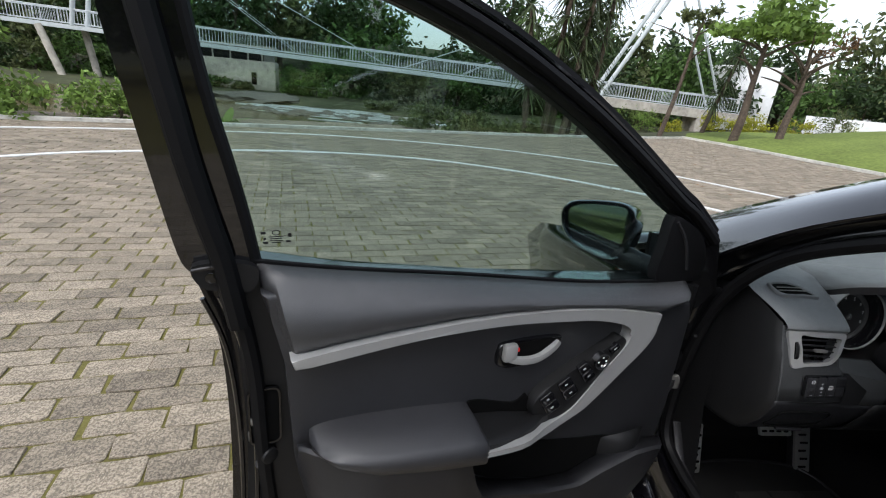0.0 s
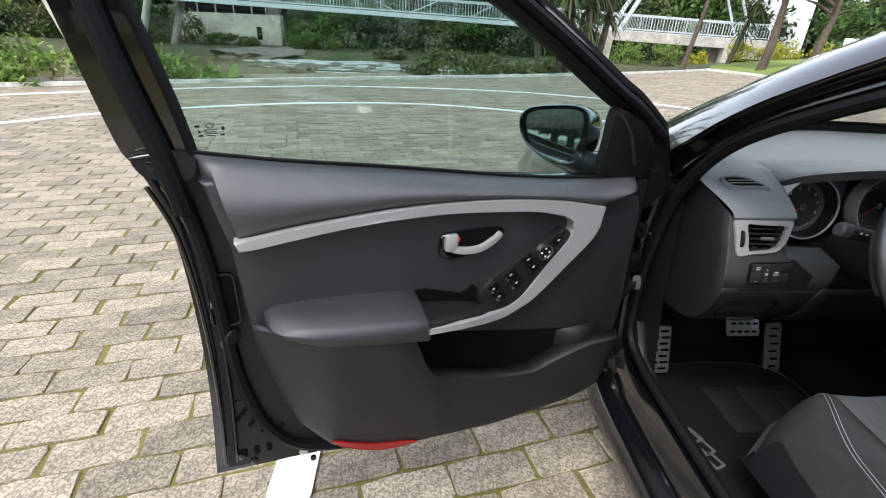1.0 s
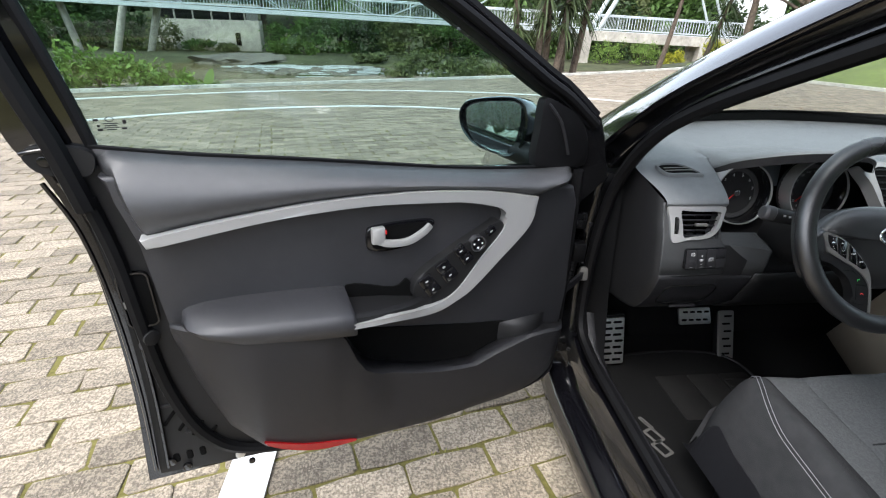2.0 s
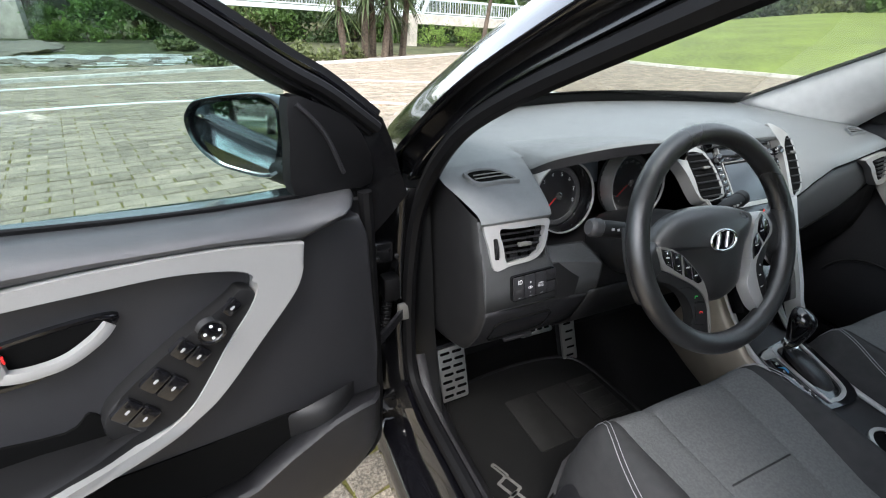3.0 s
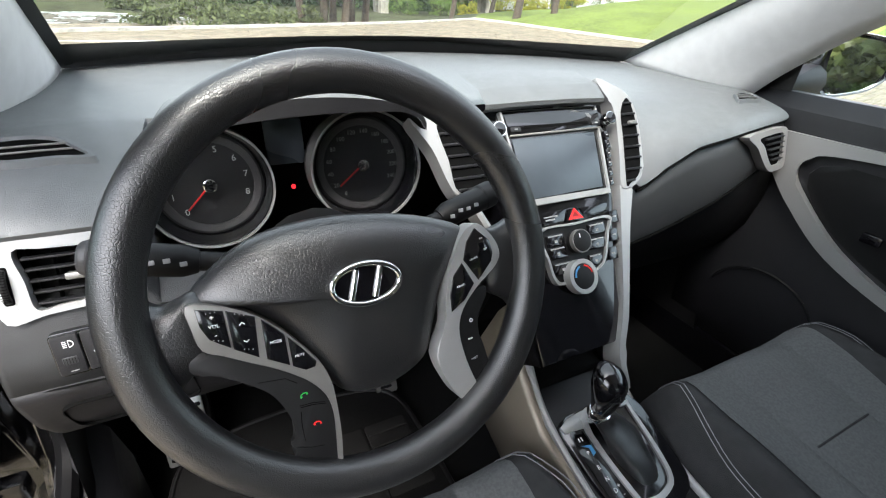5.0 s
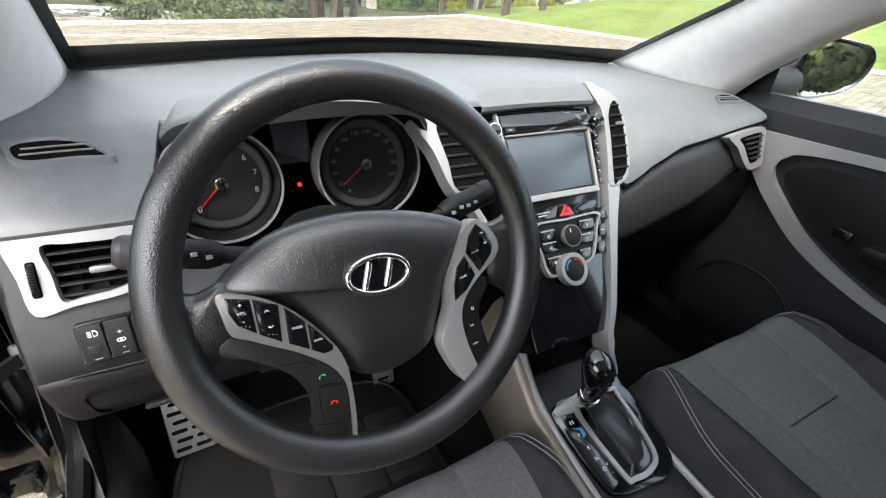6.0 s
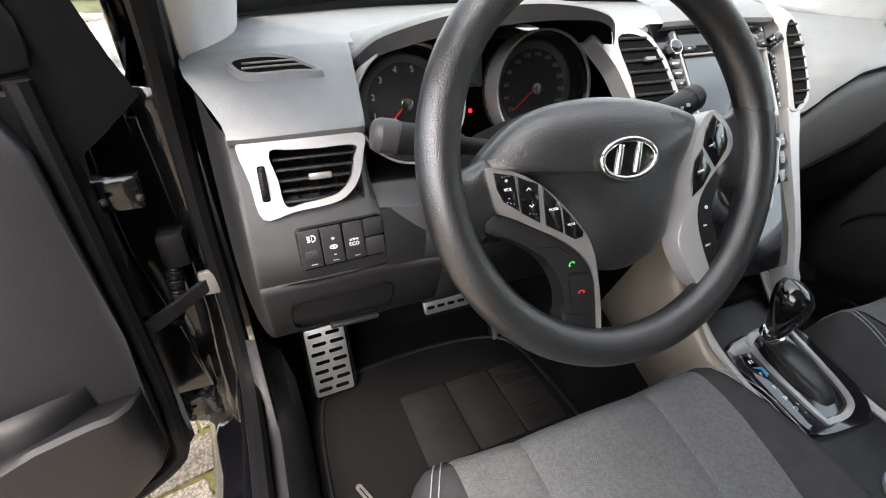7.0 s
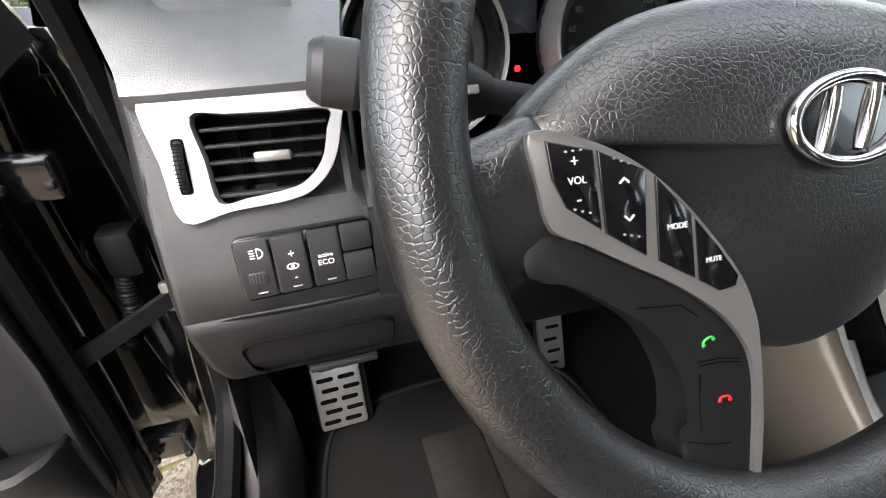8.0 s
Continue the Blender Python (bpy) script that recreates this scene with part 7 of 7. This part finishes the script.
for pts in ([(-0.0947, -0.0656), (-0.0743, -0.068), (-0.066, -0.0745)], [(-0.0672, -0.0942), (-0.057, -0.0946), (-0.0467, -0.0969)], [(-0.0668, -0.0958), (-0.057, -0.0962), (-0.0465, -0.0984)], [(-0.0747, -0.1279), (-0.064, -0.132), (-0.0531, -0.134)], [(-0.067, -0.0995), (-0.0682, -0.111), (-0.0679, -0.1245)]):
    part("pod_seam", tube([(a, b, -0.0012) for a, b in pts], 0.0004, 5, up=(0, 0, 1)), DARK, wheel, smooth=False)
part("emblem", tube([(0.002 + 0.0295 * math.cos(a), -0.003 + 0.017 * math.sin(a), 0.0095) for a in np.linspace(0, 2 * math.pi, 49)[:-1]], 0.0026, 10, True), CHROME, wheel, "chrome oval badge")
part("emblem_back", plate(ellipse(0.029, 0.0165, 32, 0.002, -0.003), -0.004, 0.0083, 0), PIANO, wheel)
for x in (-0.0085, 0.0125):
    part("emblem_bar", sweep([(x - 0.0045, -0.0155, 0.0083), (x - 0.0025, -0.009, 0.009), (x + 0.0015, 0.003, 0.009), (x + 0.0035, 0.0095, 0.0083)], round_profile(0.003, 10, 0.9)), CHROME, wheel)
part("airbag_mark", frame_plate(rounded(0.009, 0.005, 0.002, 3, 0.012, -0.058), rounded(0.0076, 0.0036, 0.0015, 3, 0.012, -0.058), -0.001, 0.0005), SOFTBLACK, wheel)


# ---- seats, console, pedals and mats ----
def seat(x0, label):
    """A front seat: cushion with a lighter woven middle, bolsters, seams, base and backrest."""
    s = thing("front_seat", Matrix.Translation((x0, -0.27, 0)), label, "car seat", "front seats")

    def height(x, y):
        ax = abs(x)
        roll = -0.13 * max(0, (y + 0.075) / 0.075) ** 2.2
        bol = 0.035 * math.exp(-((ax - 0.205) / 0.04) ** 2)
        edge = -0.16 * max(0, (ax - 0.215) / 0.045) ** 2
        return 0.645 + roll + bol * min(1, max(0.35, (-y) / 0.2)) + edge - 0.07 * min(1, max(0, -y - 0.06) / 0.4)

    def sheet(xs_, ys_, lift=0.0, swell=0.0):
        out = []
        for yy in ys_:
            out.append([(x * (1 - 0.10 * max(0, (yy + 0.12) / 0.12)), yy, height(x, yy) + lift + swell * abs(math.sin(0.5 * math.pi * i / (len(xs_) - 1) * 2))) for i, x in enumerate(xs_)])
        return out

    ys_ = np.concatenate((np.linspace(0.0, -0.1, 8), np.linspace(-0.13, -0.5, 12)))
    part("cushion", loft(sheet(np.linspace(-0.255, 0.255, 41), ys_)), SIDECLOTH, s, "black cloth seat bolsters", sharp=80)
    for k, (a, b) in enumerate(((-0.15, -0.078), (-0.078, 0.078), (0.078, 0.15))):
        mid = []
        for yy in ys_[:-1]:
            wide = 0.98 + 0.33 * max(0.0, 1 + yy / 0.3)
            mid += sheet(np.linspace(a * wide, b * wide, 13), [yy], 0.002)
        mid = [[(x, y, z + 0.0055 * math.sin(math.pi * i / 12) ** 0.5) for i, (x, y, z) in enumerate(r)] for r in mid]
        part("insert", loft(mid), CLOTH, s, "grey woven cloth insert", sharp=80)
    groove = [(x, -0.217, height(x, -0.217) + 0.0062 + 0.0012 * math.cos(20 * x)) for x in np.linspace(-0.074, 0.074, 13)]
    part("seam_groove", tube(groove, 0.0016, 6), SIDECLOTH, s)
    for side in (-1, 1):
        line = []
        for y in np.linspace(-0.012, -0.5, 30):
            x = side * (0.186 + 0.046 * math.sin(0.5 * math.pi * min(1.0, max(0.0, (-y - 0.01) / 0.2))))
            line.append(Vector((x * (1 - 0.10 * max(0, (y + 0.12) / 0.12)), y, height(x, y) + 0.004)))
        for off in (0.0, 0.009):
            part("seam", tube([p + Vector((side * off, 0, 0.0005)) for p in line], 0.0007, 5), STITCH, s, "pale double stitching")
    skirt = [[(x * 0.97, 0.004 - 0.02 * abs(x), height(x, 0.0) - 0.002) for x in np.linspace(-0.255, 0.255, 21)], [(x * 0.93, 0.0 - 0.03 * abs(x), 0.43) for x in np.linspace(-0.255, 0.255, 21)], [(x * 0.9, -0.05, 0.36) for x in np.linspace(-0.255, 0.255, 21)]]
    part("front_skirt", loft(skirt), SIDECLOTH, s, sharp=80)
    for side in (-1, 1):
        wall = [[(side * 0.255 * (1 - 0.10 * max(0, (y + 0.12) / 0.12)), y, height(0.255, y)) for y in ys_], [(side * 0.262, y, 0.40) for y in ys_]]
        part("side_cover", loft(wall), TRIM, s, "black plastic seat side")
    part("base", block((0.42, 0.42, 0.12), (0, -0.28, 0.33), 0.02), SOFTBLACK, s)
    back = [[(x, -0.50 - 0.28 * t - 0.03 * (abs(x) < 0.16) , 0.57 + 0.62 * t) for x in np.linspace(-0.24 + 0.03 * t, 0.24 - 0.03 * t, 13)] for t in np.linspace(0, 1, 9)]
    solid(part("backrest", loft(back), SIDECLOTH, s, "black cloth backrest", sharp=80), 0.09, 0.0)
    part("headrest", block((0.24, 0.09, 0.17), (0, -0.83, 1.31), 0.035, seg=3), SIDECLOTH, s)
    return s


seat(-0.352, "grey and black cloth driver's seat with pale stitching")
seat(0.35, "grey and black cloth passenger seat with pale stitching")

console = thing("centre_console", Matrix(), "black centre console with silver side panels and cup holder", "car console")
for s in (-1, 1):
    c = 0.015
    side = [[(c + s * w, y, z) for y, z in line] for w, line in (
        (0.11, ((-0.06, 0.55), (-0.16, 0.50), (-0.28, 0.45), (-0.5, 0.40), (-0.9, 0.40))),
        (0.10, ((-0.14, 0.74), (-0.20, 0.665), (-0.28, 0.60), (-0.43, 0.555), (-0.9, 0.52))),
        (0.088, ((-0.15, 0.76), (-0.21, 0.68), (-0.28, 0.612), (-0.43, 0.566), (-0.9, 0.535))))]
    solid(part("side_panel", loft(side), CHAMPAGNE if s < 0 else SOFTBLACK, console, "warm satin side panel"), 0.004)
    edge = curve([(c + s * 0.083, -0.155, 0.752), (c + s * 0.082, -0.21, 0.682), (c + s * 0.081, -0.28, 0.615), (c + s * 0.081, -0.43, 0.569), (c + s * 0.085, -0.62, 0.553)], 6)
    part("silver_edge", tube(edge, 0.0065, 8), SILVER, console, "slim silver edge")
topc = [[(x, y, z) for x in np.linspace(-0.07, 0.10, 8)] for y, z in ((-0.10, 0.66), (-0.16, 0.645), (-0.22, 0.632), (-0.27, 0.614), (-0.43, 0.564), (-0.62, 0.547), (-0.95, 0.55))]
solid(part("console_top", loft(topc), TRIM, console, "black plastic console top"), 0.006)
part("tray", block((0.14, 0.1, 0.02), (0.015, -0.18, 0.638), 0.008), DARK, console)
GM = Matrix.Translation((0.018, -0.35, 0.594)) @ pose(0, 0, 0, 17, 0, 0)
part("gear_plate", plate(door_line([(-0.076, 0.062), (-0.02, 0.074), (0.074, 0.072), (0.081, 0.0), (0.078, -0.062), (0.058, -0.09), (0.0, -0.09), (-0.055, -0.08), (-0.068, -0.055), (-0.074, 0.0)], 4, True), -0.012, 0.004, 0.003, GM), PIANO, console, "gloss black gear plate")
opening = door_line([(-0.026, 0.056), (0.049, 0.053), (0.055, 0.042), (0.046, -0.05), (0.022, -0.070), (-0.010, -0.0705), (-0.023, -0.058)], 4, True)
surround = door_line([(-0.033, 0.064), (0.054, 0.060), (0.0615, 0.044), (0.0525, -0.053), (0.025, -0.0775), (-0.013, -0.078), (-0.030, -0.063)], 4, True)
part("gear_frame", frame_plate(surround, opening, 0.002, 0.0085, GM), SILVER, console, "satin silver gear frame", sharp=25)
part("gear_corner", plate([(-0.074, 0.060), (-0.055, 0.0685), (-0.028, 0.071), (0.0, 0.0715), (0.0, 0.062), (-0.031, 0.062), (-0.034, 0.046), (-0.072, 0.050)], 0.002, 0.0066, 0.0015, GM), SILVER, console, "satin silver corner of the gear frame")
part("gear_window", plate(door_line([(-0.066, 0.044), (-0.040, 0.047), (-0.0375, -0.055), (-0.052, -0.07), (-0.062, -0.06)], 3, True), 0.0035, 0.0052, 0.0006, GM), PIANO, console, "black gear position window")
for text, x, y in (("P", -0.0550, 0.0125), ("R", -0.0525, -0.0093), ("N", -0.0508, -0.0268), ("D", -0.0488, -0.0440), ("+", -0.0405, -0.0400), ("-", -0.0400, -0.0520)):
    words("gear_letter", text, 0.0088, GM @ pose(x, y, 0.0056), WHITE, console)
part("gear_marker", plate([(-0.0605, 0.026), (-0.0430, 0.022), (-0.0425, 0.010), (-0.0500, 0.0065), (-0.0485, 0.019)], 0.0051, 0.0055, 0, GM), BLUEPRINT, console, "blue gear marker", smooth=False)
for x in (-0.0565, -0.0515):
    part("gear_mark", plate(rounded(0.0022, 0.006, 0.0004, 1, x, 0.034), 0.0051, 0.0055, 0, GM), WHITE, console, smooth=False)
boot = []
for k, (h, w, l, y) in enumerate(((0.003, 0.032, 0.062, 0.0), (0.014, 0.03, 0.05, 0.006), (0.022, 0.024, 0.034, 0.018), (0.03, 0.018, 0.022, 0.036), (0.038, 0.014, 0.015, 0.046), (0.047, 0.0145, 0.0145, 0.05))):
    boot.append([GM @ Vector((0.013 - (0, 0.004, 0.014, 0.028, 0.038, 0.04)[k] + w * math.cos(a) * (1 + 0.05 * math.sin(6 * a + k)), y + l * math.sin(a) * (1 + 0.04 * math.sin(5 * a)), h)) for a in np.linspace(0, 2 * math.pi, 25)[:-1]])
part("gear_boot", loft(boot, closed=True), LEATHER, console, "folded black leather gear boot", sharp=80)
lever = thing("gear_lever", GM, "gloss black gear lever knob with chrome collar", "gear lever")
part("collar", disc(0.0165, 0.044, 0.055, (-0.029, 0.05), 24, 0.002), CHROME, lever, "chrome collar")
kn = []
for h, w, l, dy in ((0.055, 0.0135, 0.0135, 0.05), (0.072, 0.0165, 0.018, 0.053), (0.09, 0.0195, 0.0225, 0.057), (0.107, 0.0215, 0.026, 0.061), (0.123, 0.021, 0.027, 0.065), (0.133, 0.017, 0.023, 0.068), (0.139, 0.009, 0.013, 0.07)):
    kn.append([(-0.029 - (h - 0.05) * 0.1 + 1.15 * w * math.cos(a), dy + l * math.sin(a), h) for a in np.linspace(0, 2 * math.pi, 25)[:-1]])
part("knob", loft(kn, closed=True, caps=True), PIANO, lever, "gloss black knob", sharp=80)
CUP = Matrix.Translation((0.015, -0.555, 0.553)) @ pose(0, 0, 0, 4, 0, 0)
part("cup_ring", frame_plate(ellipse(0.052, 0.062, 36), ellipse(0.045, 0.055, 36), -0.005, 0.006, CUP), SILVER, console, "silver cup holder ring", sharp=25)
# flat dark disc paints the shade of the well
part("cup_well_shade", plate(ellipse(0.046, 0.056, 30), -0.004, 0.0025, 0, CUP), DARK, console)
part("brake_grip", tube(curve([(0.03, -0.53, 0.57), (0.035, -0.6, 0.585), (0.04, -0.72, 0.61)], 4), 0.015, 10), LEATHER, console, "black hand brake grip")
part("brake_button", tube([(0.029, -0.527, 0.569), (0.028, -0.512, 0.566)], 0.009, 10), CHROME, console, "chrome button")
for x in (-0.075, 0.105):
    bk = thing("belt_buckle", Matrix.Translation((x, -0.60, 0.56)), "black seat belt buckle with red button", "buckle", "seat belt buckles")
    part("buckle_body", block((0.03, 0.05, 0.09), (0, 0, 0.0), 0.008), SOFTBLACK, bk)
    part("buckle_button", block((0.022, 0.02, 0.012), (0, 0.012, 0.043), 0.003), REDPRINT, bk, "red button")


def slotted(name, m, w, h, rows_, cols, slot_w, slot_h, parent, label, mat=STEEL):
    """A metal pedal face with rounded slots, their shade painted as dark plates."""
    p = part(name, plate(rounded(w, h, 0.006, 3), -0.006, 0.003, 0.0015, m), mat, parent, label)
    for r in range(rows_):
        for c in range(cols):
            x = (c - (cols - 1) / 2) * w / cols * 0.9 + (0.004 if r % 2 else -0.002)
            y = (r - (rows_ - 1) / 2) * h / rows_ * 0.94
            part("slot", plate(rounded(slot_w, slot_h, slot_h * 0.45, 3, x, y), 0.002, 0.0036, 0, m), DARK, p, smooth=False)
    return p


pedals = thing("pedals", Matrix(), "slotted steel foot rest, brake and accelerator", "pedals")
FR = Matrix.Translation((-0.601, 0.160, 0.385)) @ pose(0, 0, 0, 73, 0, 2)
slotted("foot_rest", FR, 0.083, 0.16, 7, 2, 0.03, 0.0085, pedals, "slotted steel foot rest")
part("rest_block", block((0.10, 0.18, 0.05), (0.004, 0.0, -0.032), 0.012), SOFTBLACK, pedals).data.transform(FR)
BR = Matrix.Translation((-0.325, 0.17, 0.466)) @ pose(0, 0, 0, 60, 0, 0)
slotted("brake_pedal", BR, 0.11, 0.055, 2, 4, 0.018, 0.007, pedals, "slotted steel brake pedal")
part("brake_arm", tube(curve([(-0.335, 0.175, 0.465), (-0.34, 0.26, 0.52), (-0.35, 0.30, 0.68)], 4), 0.009, 8), SOFTBLACK, pedals)
# dimmer metal than the brake's, to paint the shade deep in the footwell
AC = Matrix.Translation((-0.160, 0.2, 0.36)) @ pose(0, 0, 0, 68, 0, 0)
slotted("accelerator", AC, 0.055, 0.17, 6, 1, 0.03, 0.007, pedals, "slotted steel accelerator, footwell shade put into its colour", DIMSILVER)
part("accelerator_block", block((0.05, 0.15, 0.03), (0, 0, -0.022), 0.008), SOFTBLACK, pedals).data.transform(AC)

mat_ = thing("floor_mat", Matrix.Translation((0, 0, 0.283)), "black carpet floor mat with a rubber heel pad", "floor mat")
mo = [(p.x, p.y) for p in curve([(-0.648, -0.45, 0), (-0.655, -0.1, 0), (-0.64, 0.10, 0), (-0.60, 0.165, 0), (-0.50, 0.20, 0), (-0.3, 0.205, 0), (-0.16, 0.16, 0), (-0.13, 0.0, 0), (-0.13, -0.3, 0), (-0.14, -0.45, 0)], 5, True)]
part("carpet", plate(mo, -0.004, 0.008, 0.003), CARPET, mat_, "black carpet")
part("edging", tube([Vector((a, b, 0.007)) for a, b in mo], 0.006, 6, True), SOFTBLACK, mat_, "stitched black edging")
for x0, x1 in ((-0.472, -0.366), (-0.362, -0.256), (-0.252, -0.155)):
    part("heel_pad", plate(rounded(x1 - x0, 0.185, 0.008, 3, (x0 + x1) / 2, -0.012), 0.007, 0.0125, 0.002), RUBBERPAD, mat_, "worn grey rubber heel pad")
for i in range(5):
    part("pad_rib", block((0.09, 0.006, 0.005), (-0.203, -0.08 + i * 0.033, 0.0135), 0.002), RUBBERPAD, mat_)
for k, (w, h) in enumerate(((0.012, 0.05), (0.036, 0.05), (0.036, 0.05))):
    mm_ = pose(-0.598, -0.105 - 0.045 * k, 0.0085, 0, 0, -68)
    part("mat_badge", frame_plate(rounded(h, w, 0.005, 3), rounded(h - 0.014, max(w - 0.014, 0.003), 0.0015, 3), -0.002, 0.0012, mm_), DIMSILVER, mat_, "plain grey badge shape", smooth=False)


# ---- paving stones ----
PITCH_L, PITCH_W, TURN = 0.28, 0.137, radians(13)
stone_meshes = []
for k in range(8):
    rng = np.random.default_rng(500 + k)
    hl, hw = PITCH_L / 2 - 0.0052, PITCH_W / 2 - 0.0048
    rim = [(-hl, -hw * 0.8), (-hl * 0.93, -hw), (-hl * 0.35, -hw), (hl * 0.35, -hw), (hl * 0.94, -hw), (hl, -hw * 0.78), (hl, hw * 0.8), (hl * 0.93, hw), (hl * 0.3, hw), (-hl * 0.4, hw), (-hl * 0.94, hw), (-hl, hw * 0.75)]
    bm = plate([(a + rng.normal() * 0.0045, b + rng.normal() * 0.0036) for a, b in rim], -0.03, 0.013, 0.004, seg=1)
    for vert in bm.verts:
        vert.co.z += rng.normal() * 0.0012
    me = bpy.data.meshes.new("sett")
    bm.to_mesh(me)
    bm.free()
    me.materials.append(STONE)
    stone_meshes.append(me)
far_v, far_f = [], []
rng = np.random.default_rng(520)
ct, st_ = math.cos(TURN), math.sin(TURN)
cells = []
for r in range(-60, 190):
    for c in range(-64, 76):
        lx, ly = (c + 0.5 * (r % 2)) * PITCH_L + rng.normal() * 0.004, r * PITCH_W
        x, y = lx * ct - ly * st_, lx * st_ + ly * ct
        if -13 < x < 14.2 - 0.07 * max(y - 5, 0) and -7.5 < y < 14.9 + 0.43 * x - (0.012 * (x + 1.5) ** 2 if x < -1.5 else 0) and not (-0.5 < x < 0.6 and -2.4 < y < 1.2):
            d = math.hypot(x + 2.2, y - 0.3)
            cells.append((d, x, y))
cells.sort()
for n, (d, x, y) in enumerate(cells):
    z = max(rng.normal() * 0.0022, -0.003)
    if n < 300:
        ob = new("sett", stone_meshes[n % 8])
        ob.parent = pavement
        ob.matrix_world = pose(x, y, z - 0.007, rng.normal() * 0.6, rng.normal() * 0.4, 13 + rng.normal() * 0.55 + 180 * (n % 2))
    else:
        k = len(far_v)
        a = TURN + rng.normal() * 0.014
        ca, sa = math.cos(a), math.sin(a)
        hl, hw = (PITCH_L - 0.008) / 2, (PITCH_W - 0.007) / 2
        for ins, zz in ((0.0, -0.006), (0.005, 0.006 + z)):
            for sx, sy in ((-1, -1), (1, -1), (1, 1), (-1, 1)):
                px, py = sx * (hl - ins), sy * (hw - ins)
                far_v.append((x + px * ca - py * sa, y + px * sa + py * ca, zz))
        far_f += [(k + 4, k + 5, k + 6, k + 7)] + [(k + i, k + (i + 1) % 4, k + 4 + (i + 1) % 4, k + 4 + i) for i in range(4)]
FARSETT = STONE.copy()
FARSETT.name = "grey_paving_stone_rows"
nt = FARSETT.node_tree
info = next(n for n in nt.nodes if n.type == "OBJECT_INFO")
geo = nt.nodes.new("ShaderNodeNewGeometry")
for link in list(info.outputs["Random"].links):
    nt.links.new(geo.outputs["Random Per Island"], link.to_socket)
rest = raw("sett_rows", far_v, far_f, FARSETT, pavement)
tagged(rest, kind="stuff")
# tufts of moss and grass in the joints
v, f = [], []
rng = np.random.default_rng(540)
for d, x, y in cells[:6000]:
    if rng.random() > 0.16:
        continue
    along_, off = rng.uniform(-0.5, 0.5) * PITCH_L, PITCH_W * 0.5
    if rng.random() < 0.4:
        along_, off = PITCH_L * 0.5, rng.uniform(-0.5, 0.5) * PITCH_W
    big = rng.uniform(0.5, 1.0) * (2.2 if rng.random() < 0.06 else 1.0)
    for _ in range(int(9 * big)):
        sx = along_ + rng.normal() * (0.03 if off == PITCH_W * 0.5 else 0.004)
        sy = off + rng.normal() * (0.004 if off == PITCH_W * 0.5 else 0.02)
        px, py, a, l = x + sx * ct - sy * st_, y + sx * st_ + sy * ct, rng.uniform(0, 6.28), big * rng.uniform(0.006, 0.016)
        k = len(v)
        v += [(px + 0.003 * math.cos(a), py + 0.003 * math.sin(a), 0.0), (px - 0.003 * math.cos(a), py - 0.003 * math.sin(a), 0.0), (px + l * math.sin(a), py - l * math.cos(a), 0.006 + l * 0.7)]
        f.append((k, k + 1, k + 2))
tagged(raw("joint_weeds", v, f, LEAF_MOSS), "small yellow-green tufts of moss and grass between the setts", "weeds", kind="stuff")
